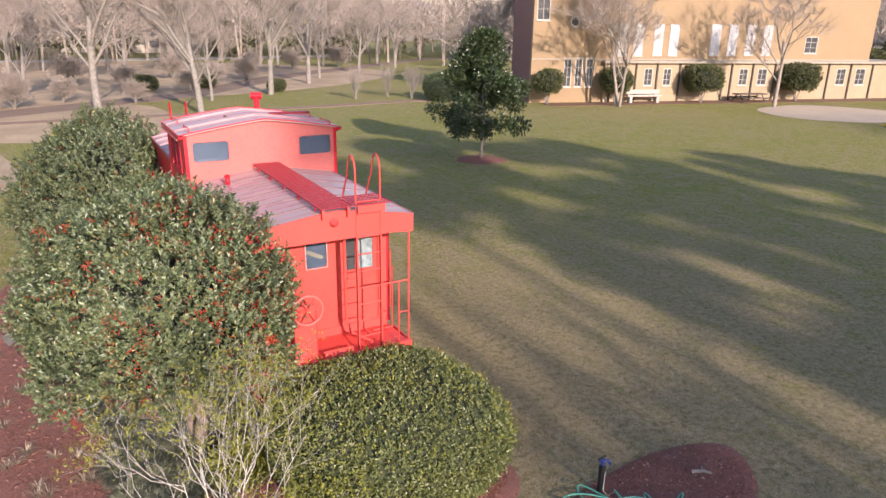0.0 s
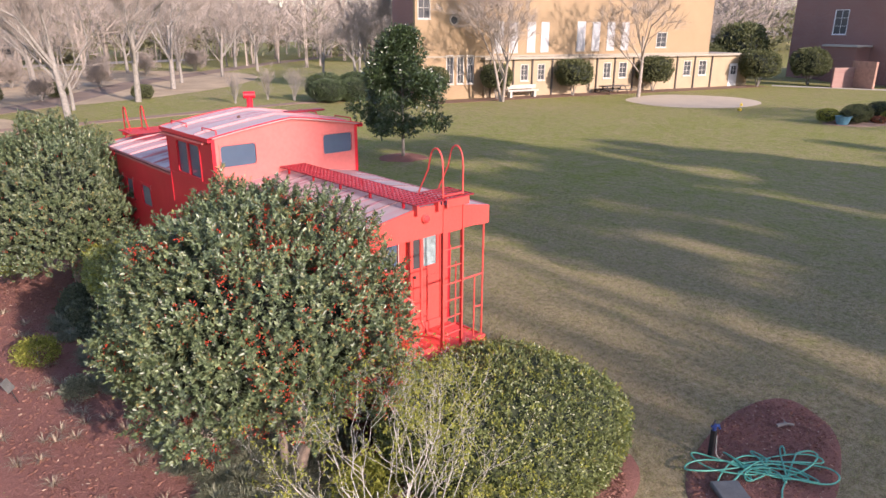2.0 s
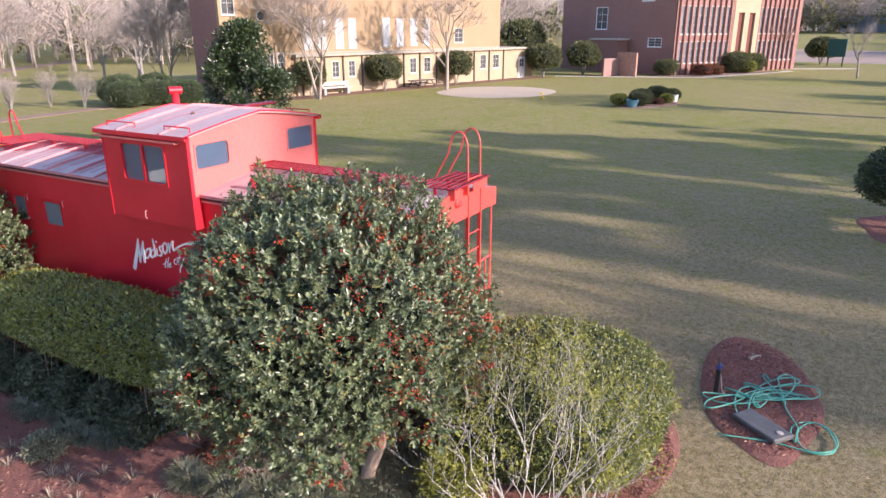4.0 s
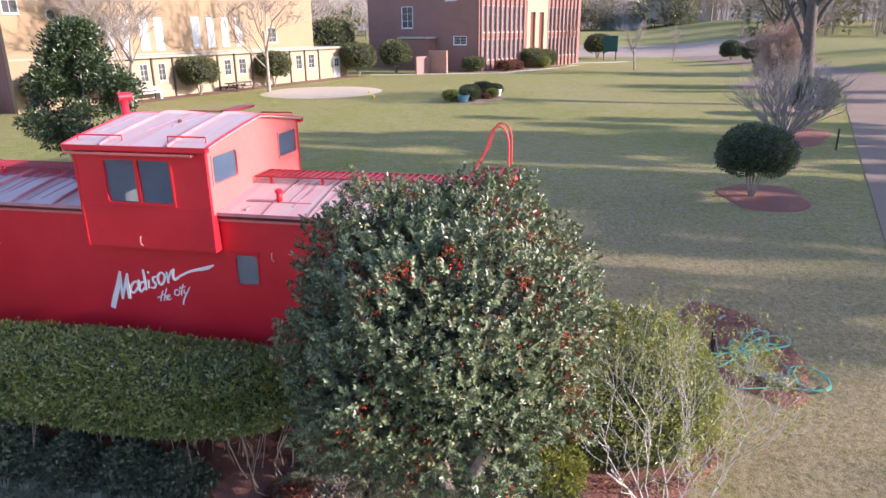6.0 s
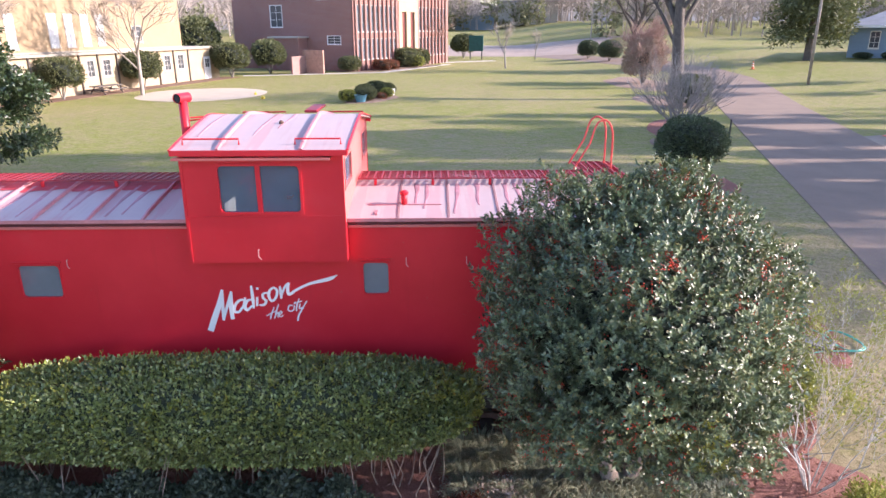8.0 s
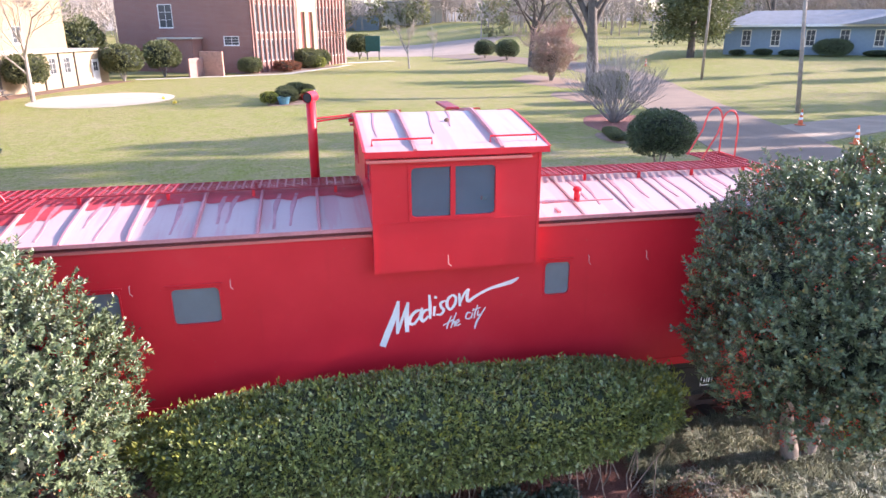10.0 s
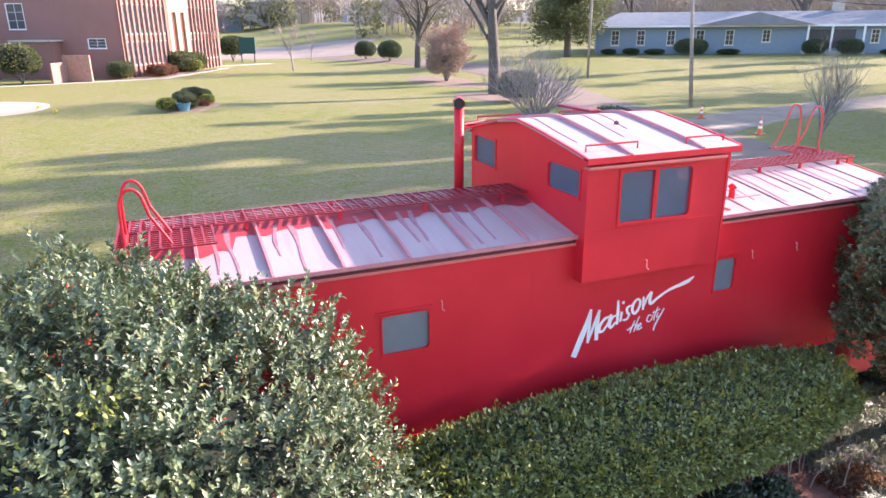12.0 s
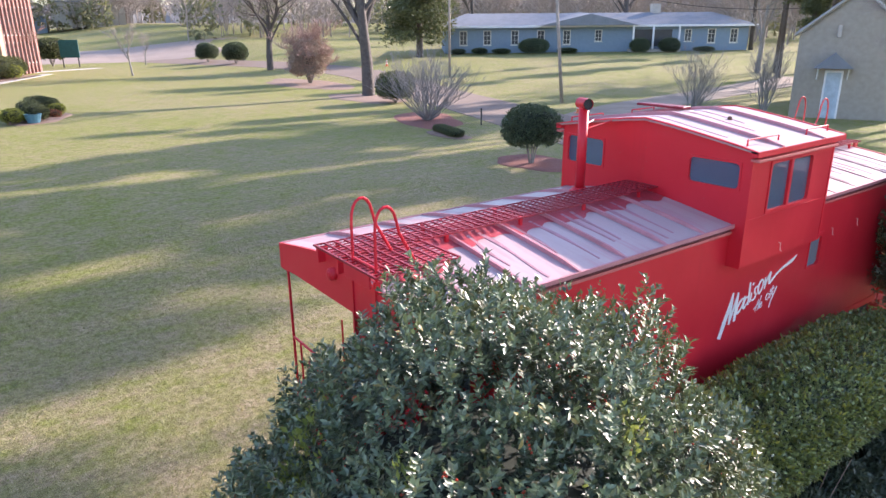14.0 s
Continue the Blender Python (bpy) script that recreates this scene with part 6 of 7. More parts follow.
def round_shrub(kind, x, y, r, label, stem=0.3, tall=1.0, group="", name="round_shrub", up=0.0):
    t = thing(name, on_ground(x, y, up), (x * 37 + y * 91) % 360, label, "shrub", group)
    fol = part("foliage", EVER[kind][0], HOLLY, t)
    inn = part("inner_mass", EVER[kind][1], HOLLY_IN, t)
    for o in (fol, inn):
        o.matrix_basis = pose(0, 0, stem) @ Matrix.Diagonal((r, r, r * tall, 1))
    s = Shape()
    for k in range(5):
        a = 1.26 * k
        s.tube([(0.05 * math.cos(a), 0.05 * math.sin(a), -0.03), (0.3 * r * math.cos(a), 0.3 * r * math.sin(a), stem + 0.5 * r)], 0.035 * max(1, r), 5, 0.02)
    part("stem", s, BARK, t)
    return t


round_shrub("dark", 16.7, -12.9, 1.36, "large dark green clipped round shrub on a short trunk", 0.8, 0.86)
u = (0.972, -0.234)
for s_, off, r, tl in ((1.1, 1.6, 1.35, 1.05), (8.4, 1.5, 1.5, 1.0), (17.9, 1.8, 1.9, 0.88), (29.6, 1.8, 2.0, 0.88), (46.8, 2.6, 2.3, 0.9)):
    round_shrub("mid", 36.1 + u[0] * s_ - 0.234 * off, 37.6 + u[1] * s_ - 0.972 * off, r, "clipped round shrub before the yellow building", 0.9, tl, "shrubs along the yellow building")
round_shrub("mid", 88.0, 20.7, 2.3, "clipped round shrub beside the brick building", 1.0, 0.95, "shrubs by the brick building")
round_shrub("mid", 94.5, 33, 3.6, "tall dark evergreen behind the low wing", 0.5, 1.2)
round_shrub("mid", 88.5, 36, 3.4, "grey-green shrub behind the low wing", 0.5, 0.8)
for x, y, r in ((110, -32.9, 2.05), (120, -31.4, 1.95)):
    round_shrub("dark", x, y, r, "dark clipped round shrub on the far lawn", 0.4, 0.9, "far round shrubs")
bare_tree("copper", 67.5, -26.1, 1.15, 40, "large copper-pink twiggy bare shrub", "")
round_shrub("tan", 67.5, -26.1, 2.3, "dry copper leaves held in the twiggy shrub", 0.6, 1.0)
round_shrub("mid", 44, -22.8, 1.59, "green shrub beside the bare shrub", 0.2, 0.9)
round_shrub("mid", 136, -8.7, 2.7, "round olive shrub beside the far drive", 1.0, 0.85)
bare_tree("copper", 117, 0, 1.7, 140, "tall tan twiggy tree beside the brick building", "")
for x, y, r, kd, lab in ((103.5, 2.0, 2.2, "mid", "evergreen by the brick building's entrance"), (106.5, 0.2, 2.0, "mid", "evergreen by the brick building's entrance"), (103.2, 0.4, 1.3, "lime", "bright yellow-green shrub by the entrance"),
                         (94.5, 5.5, 1.5, "russet", "russet low planting along the brick wall"), (97, 4.3, 1.4, "russet", "russet low planting along the brick wall"), (92, 9.9, 1.6, "mid", "grey-green tuft by the brick corner")):
    round_shrub(kd, x, y, r, lab, 0.1, 0.8, name="shrub")
for x, y, r, kd in ((49.4, 5.1, 0.73, "lime"), (50.1, 3.6, 0.84, "mid"), (56.0, 2.0, 0.78, "mid"), (50.5, 4.1, 0.56, "lime"), (51.2, 3.4, 0.69, "mid"), (51.6, 3.7, 0.95, "mid"), (54.2, 2.9, 1.01, "mid"), (53.0, 1.9, 0.62, "lime"), (54.7, 2.5, 0.56, "mid"), (51.7, 2.3, 0.50, "russet"), (53.4, 4.1, 0.67, "russet")):
    round_shrub(kd, x, y, r, {"lime": "low yellow-green shrub", "mid": "low olive evergreen shrub", "russet": "low russet shrub"}[kd] + " in the round planter bed", 0.05, 0.8, "planter bed shrubs", "shrub", 0.05)
for k in range(7):
    round_shrub("mid", 25.2 + 0.4 * k, -15.0 - 0.1 * k, 0.45, "low dry plants in the edged bed", 0.0, 0.6, "edged bed plants", "shrub", 0.05)
for x, y, r, h in ((29.0, 41.9, 1.7, 0.75), (31.6, 41.2, 1.7, 0.75), (34.0, 40.3, 1.5, 0.8), (30.0, 44.0, 1.8, 0.85), (33.0, 43.2, 1.8, 0.85)):
    round_shrub("dark", x, y, r, "low clipped hedge beside the yellow building", 0.0, h, "low hedge by the yellow building", "hedge")
for k, (x, y, sc) in enumerate(((-6.5, 49, 1.1), (-3, 53, 0.9), (2.5, 50, 0.8), (-11, 46, 1.2), (9, 60, 0.9), (12.5, 66, 1.1), (-9, 60, 1.2), (3, 64, 1.0), (18, 73, 1.1), (22, 86, 1.2), (-16, 48, 1.2), (-2, 72, 1.3), (30, 92, 1.3),
                              (-13, 38, 0.9), (10, 78, 1.3), (40, 98, 1.4))):
    bare_tree("scrub", x, y, sc, 77 * k, "low bare tangled winter shrub beside the road", "roadside scrub")
for x, y, r in ((4.4, 60, 1.3), (17, 56.5, 1.0), (11, 63, 1.1)):
    round_shrub("mid", x, y, r, "olive evergreen shrub beside the road", 0.0, 0.8, "roadside evergreens", "shrub")
bare_bush("bare_shrub", on_ground(32.4, -18.0), 5.3, 1.5, 64, 33, plain("grey_stems", (0.30, 0.27, 0.25), 0.9), "large grey vase-shaped bare shrub in mulch", None, 0, 0.05, 0.035, fork=4)

# dark cedar by the house
cedar = thing("cedar_tree", on_ground(87, -55), label="dark evergreen cedar beside the driveway", category="tree")
g = np.random.default_rng(91)
P, O = [], []
for k in range(70):
    f = g.uniform(0, 1)
    a, q = g.uniform(0, 6.28), 3.6 * (1 - 0.7 * f) * g.uniform(0.3, 1)
    p, o = crown_points(60, (1.3, 1.3, 0.7), (q * math.cos(a), q * math.sin(a), 2.0 + 9 * f), g, 200 + k, 2.5, 0.25, -1, 2, 0.8)
    P.append(p), O.append(o)
where, ahead = tufts(np.concatenate(P), np.concatenate(O), 3, 0.9, g, 0.1)
part("crown", leaves("crown", where, ahead, FAR_GREEN, 0.42, 0.14, g), FAR_GREEN, cedar)
part("trunk", Shape().tube([(0, 0, -0.1), (0, 0, 9)], 0.35, 8, 0.08), BARK_DARK, cedar)
cedar.matrix_basis = cedar.matrix_basis @ Matrix.Diagonal((1.75, 1.75, 1.3, 1))

# tall pines beyond the driveway, whose long shadows fall across the lawn


def pine_mesh(seed, height, clumps, low=0.34):
    """A tall narrow pine: clumps of needles along the upper trunk, with bare stretches between them."""
    g = np.random.default_rng(seed)
    P, O = [], []
    s = Shape().tube([(0, 0, -0.2), (0.15, 0.1, height * 0.5), (0, 0.2, height)], 0.24, 8, 0.05)
    bare = g.uniform(0.42, 0.95, 5)
    for k in range(clumps):
        f = g.uniform(low, 1.0)
        if np.min(np.abs(f - bare)) < 0.024:
            continue
        a, q = g.uniform(0, 6.28), (1.15 * (1.08 - f) ** 0.4 * g.uniform(0.1, 1.0))
        c = (q * math.cos(a), q * math.sin(a), height * f)
        s.tube([(0.1, 0.1, height * f - 0.5), c], 0.05, 4, 0.02)
        r_ = g.uniform(0.5, 1.05)
        p, o = crown_points(110, (r_, r_, r_ * 0.5), c, g, seed + k, 2.5, 0.3, -1, 2, 0.9)
        P.append(p), O.append(o)
    where, ahead = tufts(np.concatenate(P), unit(np.concatenate(O) + [0, 0, 0.3]), 4, 0.9, g, 0.10)
    return leaves("pine_needles", where, ahead, FAR_GREEN, 0.36, 0.115, g), mesh_of("pine_trunk", s, BARK_DARK, True)


PINES = [pine_mesh(301, 21, 34), pine_mesh(402, 23, 32), pine_mesh(513, 22, 28), pine_mesh(624, 20, 36)]
HIGH = pine_mesh(735, 22, 20, 0.83)
for k, (x, y, s_) in enumerate(((13.4, -60, 1.25), (9.2, -52, 1.1), (10.4, -62, 1.5), (12.4, -66, 1.62), (16.2, -67, 1.6), (18.6, -61, 1.35), (21.0, -69, 1.55), (22.6, -59, 1.1),
                                (24.8, -67, 1.4), (27.2, -63, 1.25), (29.2, -70, 1.3), (34.5, -68, 1.2), (37.5, -73, 1.35), (17.4, -52, 0.8), (25.6, -56, 0.8), (26.2, -69, 1.4), (30.4, -67, 1.2), (19.2, -58, 1.15), (28.4, -64, 1.05), (52, -110, 1.6), (60, -106, 1.6))):
    t = thing("pine_tree", on_ground(x, y), 70 * k, "tall dark green pine beyond the driveway", "tree", "tall pines")
    part("crown", PINES[k % 4][0], FAR_GREEN, t)
    part("trunk", PINES[k % 4][1], BARK_DARK, t)
    t.matrix_basis = t.matrix_basis @ Matrix.Diagonal((s_, s_, s_, 1))
# unseen pines, added so that their high crowns shade the near lawn
for k, (x, y) in enumerate(((1.6, -66), (6.2, -69))):
    t = thing("pine_tree", on_ground(x, y), 110 * k, "unseen tall pine whose small high crown shades the near lawn", "tree", "tall pines")
    part("crown", HIGH[0], FAR_GREEN, t)
    part("trunk", HIGH[1], BARK_DARK, t)
    t.matrix_basis = t.matrix_basis @ Matrix.Diagonal((1.7, 1.7, 1.48, 1))

# far woods all round the open ground: many slender bare crowns
g = np.random.default_rng(17)
W, A, L = [], [], []
for k in range(1200):
    if k < 760:
        deg = g.uniform(-72, 60)
        a, d = radians(deg), g.uniform(265, 325) if -14 < deg < 12 else g.uniform(170, 310)
        x, y = d * math.cos(a), d * math.sin(a)
    elif k < 1040:
        x, y = g.uniform(-90, 90), g.uniform(95, 190)
    elif k < 1120:
        x, y = g.uniform(80, 170), g.uniform(55, 140)
    else:
        x, y = g.uniform(60, 160), g.uniform(-150, -112)
    h = g.uniform(10, 19)
    n = 190
    d3 = unit(g.normal(size=(n, 3)))
    p = d3 * g.uniform(0.2, 1.0, (n, 1)) ** 0.5 * np.array([h * 0.32, h * 0.32, h * 0.42]) + np.array([x, y, rise(x, y) + h * 0.58])
    W.append(p)
    A.append(unit(d3 * [1, 1, 0.4] + [0, 0, 0.9] + 0.35 * g.normal(size=(n, 3))))
    tr = np.array([[x, y, rise(x, y) - 0.3]] * 3) + g.normal(size=(3, 3)) * [0.15, 0.15, 0]
    W.append(tr)
    A.append(unit(np.array([[0, 0, 1.0]] * 3) + 0.05 * g.normal(size=(3, 3))))
    L.append(np.r_[np.full(n, h * 0.2), np.full(3, h * 0.8)])
W, A, L = np.concatenate(W), np.concatenate(A), np.concatenate(L)[:, None]
side = unit(np.cross(A, g.normal(size=A.shape))) * (0.055 + 0.008 * L)
v = np.stack([W - side, W + side, W + A * L], 1).reshape(-1, 3)
f = np.arange(len(v)).reshape(-1, 3)

# evergreen and early green crowns among the far woods, their colours paled for haze
W2_, A2_ = [], []
for k in range(150):
    deg = g.uniform(-70, 62)
    a, d = radians(deg), g.uniform(255, 320) if -14 < deg < 12 else g.uniform(170, 300)
    x, y = d * math.cos(a), d * math.sin(a)
    if k > 110:
        x, y = g.uniform(-80, 80), g.uniform(110, 180)
    r_ = g.uniform(3, 6)
    p, o = crown_points(90, (r_, r_, r_ * 1.2), (x, y, rise(x, y) + r_ * 1.1), g, 700 + k, 2.5, 0.25, -0.9, 2, 0.5)
    q, w_ = tufts(p, unit(o + [0, 0, 0.3]), 3, 0.8, g, 0.3)
    W2_.append(q), A2_.append(w_)
far_green = leaves("far_evergreens", np.concatenate(W2_), np.concatenate(A2_), leafy("far_mixed_foliage", (0.12, 0.125, 0.075), (0.28, 0.27, 0.16), 0.8, 0.3, 0.2, (0.40, 0.36, 0.17)), 1.4, 0.9, g)
single("far_woods", quick_mesh("far_woods", v, f, TWIG), TWIG, "far grey-brown winter woods round the grounds", "woods", kind="stuff")
single("far_evergreen_trees", far_green, FAR_GREEN, "far olive and green crowns among the woods", "woods", kind="stuff")

# ---- buildings ----


def facade(parent, name, length, z0, z1, holes, mat, at, ang, t=0.3, glass=None, trim=None, bars=(2, 3), proud=0.03):
    """An upright wall from a corner, with windows cut through, each with frame, sill, bars and panes."""
    c, s = math.cos(ang), math.sin(ang)

    def place(u, d, z):
        return (at[0] + u * c - d * s, at[1] + u * s + d * c, z)
    wall = part(name, Shape().wall(0, length, z0, z1, holes, place, t), mat, parent)
    for u0, u1, a, b in holes:
        w = part("window", Shape().wall(u0 - 0.03, u1 + 0.03, a - 0.03, b + 0.03, [(u0 + 0.06, u1 - 0.06, a + 0.06, b - 0.06)], lambda u, d, z: place(u, d - proud, z), 0.16), trim or WHITE, parent)
        part("pane", Shape().wall(u0, u1, a, b, [], lambda u, d, z: place(u, d + 0.09, z), 0.02), glass or GLASS_FAR, w)
        part("sill", Shape().wall(u0 - 0.08, u1 + 0.08, a - 0.12, a - 0.034, [], lambda u, d, z: place(u, d - 0.1, z), 0.12), trim or WHITE, w)
        for k in range(1, bars[0]):
            x = u0 + (u1 - u0) * k / bars[0]
            part("bar", Shape().wall(x - 0.022, x + 0.022, a + 0.05, b - 0.05, [], lambda u, d, z: place(u, d + 0.03, z), 0.04), trim or WHITE, w)
        for k in range(1, bars[1]):
            z_ = a + (b - a) * k / bars[1]
            part("bar", Shape().wall(u0 + 0.05, u1 - 0.05, z_ - 0.022, z_ + 0.022, [], lambda u, d, z: place(u, d + 0.034, z), 0.03), trim or WHITE, w)
    return wall, place


SHUTTER = plain("grey_white_shutter_paint", (0.50, 0.50, 0.50), 0.7, 0.1)
SASH = plain("grey_white_sash", (0.50, 0.47, 0.42), 0.7, 0.1)
STONE = plain("hall_stone", (0.36, 0.315, 0.25), 0.9, 0.15)
YA = math.atan2(-0.234, 0.972)
hall = thing("yellow_building", label="large yellow brick hall with white shuttered windows, sunlit", category="building")
lower = [(11.97, 12.9, 1.6, 3.22), (14.15, 15.05, 1.6, 3.22), (23.2, 24.25, 1.55, 3.2), (25.5, 26.65, 1.55, 3.2), (35.8, 37.0, 1.5, 3.2), (38.4, 39.7, 1.5, 3.2)]
tall3 = [(3.4, 4.2, 1.5, 4.2), (4.6, 5.35, 1.5, 4.2), (5.75, 6.5, 1.5, 4.2)]
upper = [(8.95, 10.0, 4.45, 7.4), (10.7, 11.75, 4.45, 7.4), (12.95, 13.95, 4.5, 7.4), (14.7, 15.7, 4.5, 7.4), (19.5, 20.6, 4.55, 7.5), (21.6, 22.65, 4.55, 7.5), (23.75, 24.8, 4.6, 7.5), (25.85, 26.9, 4.6, 7.5)]
_, yp = facade(hall, "wall", 40.3, -0.3, 12.5, tall3 + upper + [(31.3, 32.9, 4.8, 6.45), (-0.0 + 0.3, 1.6, 7.6, 10.5)], YBRICK, (36.1, 37.6), YA, 0.4, trim=SASH)
for u0, u1, a, b in upper:
    part("shutter", Shape().wall(u0, u1, a, b, [], lambda u, d, z: yp(u, d - 0.06, z), 0.05), SHUTTER, hall, "closed grey-white shutter")
_, wp = facade(hall, "lower_wall", 47.5 - 7.6, -0.3, 3.75, [(a - 7.6, b - 7.6, c, d) for a, b, c, d in lower], CREAM, (36.1 + 0.972 * 7.6 - 0.0, 37.6 - 0.234 * 7.6 - 0.35), YA, 0.25, trim=SASH)
part("lower_roof", Shape().wall(7.4, 48.0, 3.75, 4.0, [], lambda u, d, z: yp(u, d - 0.75, z), 0.9), STONE, hall, "thin flat roof ledge")
for u0 in (8.2, 11.0, 13.4, 16.0, 22.2, 24.8, 27.6, 34.6, 37.6, 40.6):
    part("downpipe", Shape().wall(u0, u0 + 0.14, 0, 3.75, [], lambda u, d, z: yp(u, d - 0.50, z), 0.16), BARK_DARK, hall, "dark brown downpipe")
part("string_course", Shape().wall(0, 40.3, 4.02, 4.16, [], lambda u, d, z: yp(u, d - 0.05, z), 0.05), STONE, hall)
dr = part("door", Shape().wall(44.0, 45.5, 0.0, 2.75, [(44.3, 45.2, 1.45, 2.45)], lambda u, d, z: yp(u, d - 0.42, z), 0.06), WHITE, hall, "white panelled door with glazed top")
part("pane", Shape().wall(44.3, 45.2, 1.45, 2.45, [], lambda u, d, z: yp(u, d - 0.39, z), 0.02), GLASS_FAR, dr)
part("bar", Shape().wall(44.72, 44.78, 1.45, 2.45, [], lambda u, d, z: yp(u, d - 0.41, z), 0.03).wall(44.3, 45.2, 1.92, 1.98, [], lambda u, d, z: yp(u, d - 0.41, z), 0.03), WHITE, dr)
ring = [tuple(yp(4.2 + 0.45 * math.cos(a), -0.05, 7.5 + 0.45 * math.sin(a))) for a in (2 * math.pi * k / 20 for k in range(21))]
rw = part("round_window", Shape().tube(ring, 0.10, 6), STONE, hall)
part("pane", Shape().tube([yp(4.2, -0.02, 7.5), yp(4.2, 0.02, 7.5)], 0.43, 20), GLASS_FAR, rw)
# left return in red brick, whose darker colour stands for the wall's shade
for u0, u1, m in ((0, 0.3, RBRICK), (40.0, 40.3, YBRICK)):
    part("return_wall", Shape().wall(u0, u1, -0.3, 12.5, [], lambda u, d, z: yp(u, d + 0.4, z), 4.6), m, hall)
part("rear_wall", Shape().wall(0.3, 40.0, -0.3, 12.5, [], lambda u, d, z: yp(u, d + 4.7, z), 0.3), YBRICK, hall)
part("end_wing", Shape().wall(47.2, 47.5, -0.3, 3.75, [], lambda u, d, z: yp(u, d - 0.1, z), 9).wall(40.3, 47.5, -0.3, 3.75, [], lambda u, d, z: yp(u, d + 8.9, z), 0.25), CREAM, hall)
part("wing_roof", Shape().wall(40.3, 48.0, 3.75, 3.95, [], lambda u, d, z: yp(u, d + 0.16, z), 9), STONE, hall)
part("main_roof", Shape().wall(-0.3, 40.6, 12.5, 13.0, [], lambda u, d, z: yp(u, d - 0.4, z), 5.8), SHINGLE, hall)

bench = thing("garden_bench", (47.1, 33.6, 0.0), -13.5, label="pale stone bench before the yellow building", category="bench")
part("seat", Shape().block(-1.9, 1.9, -0.3, 0.3, 0.62, 0.78, 0.02), CONCRETE, bench)
part("backrest", Shape().block(-1.9, 1.9, 0.22, 0.32, 0.85, 1.25, 0.02), CONCRETE, bench)
for x in (-1.5, 1.5):
    part("leg", Shape().block(x - 0.15, x + 0.15, -0.25, 0.3, -0.02, 0.62, 0.02), CONCRETE, bench)
    part("back_post", Shape().block(x - 0.07, x + 0.07, 0.24, 0.32, 0.7, 1.25, 0.01), CONCRETE, bench)
pic = thing("picnic_table", (58.6, 30.2, 0.0), -13.5, label="dark wooden picnic table before the yellow building", category="picnic table")
part("tabletop", Shape().block(-1.8, 1.8, -0.5, 0.5, 0.75, 0.85, 0.02), BARK_DARK, pic)
for y in (-0.95, 0.95):
    part("bench_board", Shape().block(-1.8, 1.8, y - 0.18, y + 0.18, 0.42, 0.5, 0.02), BARK_DARK, pic)
for x in (-1.3, 1.3):
    part("leg_frame", Shape().tube([(x, -0.9, 0), (x, -0.25, 0.78)], 0.06, 5).tube([(x, 0.9, 0), (x, 0.25, 0.78)], 0.06, 5).tube([(x, -1.0, 0.4), (x, 1.0, 0.4)], 0.05, 5), BARK_DARK, pic)

school = thing("brick_building", label="tall red brick school with ranks of tall windows", category="building")
CA = math.atan2(-0.4796, 0.8775)
front = []
for k in range(9):
    u0 = 0.9 + 1.25 * k
    front += [(u0, u0 + 0.8, 1.6, 4.6), (u0, u0 + 0.8, 5.6, 9.4)]
for k in range(8):
    u0 = 19.2 + 1.25 * k
    front += [(u0, u0 + 0.8, 1.6, 4.6), (u0, u0 + 0.8, 5.6, 9.4)]
_, sp = facade(school, "front_wall", 30.0, -0.5, 14.0, front, RBRICK, (93.0, 9.3), CA, 0.4, bars=(1, 3), trim=SASH, glass=GLASS_SIDE)
part("entrance_surround", Shape().wall(12.3, 18.4, -0.3, 14.0, [(13.3, 14.7, 0.2, 8.6), (15.9, 17.3, 0.2, 8.6)], lambda u, d, z: sp(u, d - 0.35, z), 0.4), CREAM, school, "pale stone entrance surround")
# flat sheet in darker brick colour, standing for the shade of the entrance recess
part("entrance_recess", Shape().wall(13.2, 17.4, 0.0, 8.7, [], lambda u, d, z: sp(u, d - 0.02, z), 0.02), plain("shaded_brick", (0.16, 0.05, 0.04), 0.9), school)
for k in range(11):
    u0 = 0.35 + 1.25 * k if k < 10 else 12.0
    part("pilaster", Shape().wall(u0, u0 + 0.32, -0.3, 13.0, [], lambda u, d, z: sp(u, d - 0.28, z), 0.28), RBRICK, school)
for k in range(9):
    part("pilaster", Shape().wall(18.6 + 1.25 * k, 18.92 + 1.25 * k, -0.3, 13.0, [], lambda u, d, z: sp(u, d - 0.28, z), 0.28), RBRICK, school)
_, bp = facade(school, "side_wall", 23.0, -0.5, 14.0, [(0.5 + 23 - 15.6 - 0.5, 23 - 13.2, 6.3, 9.5), (23 - 4.8, 23 - 2.3, 3.85, 5.05), (23 - 6.4, 23 - 4.2, 10.2, 11.8)], RBRICK, (93.0 + 0.4796 * 23, 9.3 + 0.8775 * 23), CA - math.pi / 2, 0.4)
part("back_wall", Shape().wall(0, 30, -0.5, 14.0, [], lambda u, d, z: sp(u, d + 23, z), 0.4), RBRICK, school)
part("roof", Shape().wall(-0.3, 30.3, 14.0, 14.4, [], lambda u, d, z: sp(u, d - 0.4, z), 24), CONCRETE, school)
part("lean_to", Shape().wall(23 - 14.0, 23 - 8.6, -0.3, 4.7, [], lambda u, d, z: bp(u, d - 2.2, z), 2.2), RBRICK, school, "low brick lean-to with a flat roof")
part("lean_to_roof", Shape().wall(23 - 14.3, 23 - 8.3, 4.7, 4.95, [], lambda u, d, z: bp(u, d - 2.5, z), 2.5), CONCRETE, school)
fen = thing("brick_screen", on_ground(88.5, 14.6), math.degrees(CA) - 90 + 180, label="low red brick bin screen with pale panel", category="screen wall")
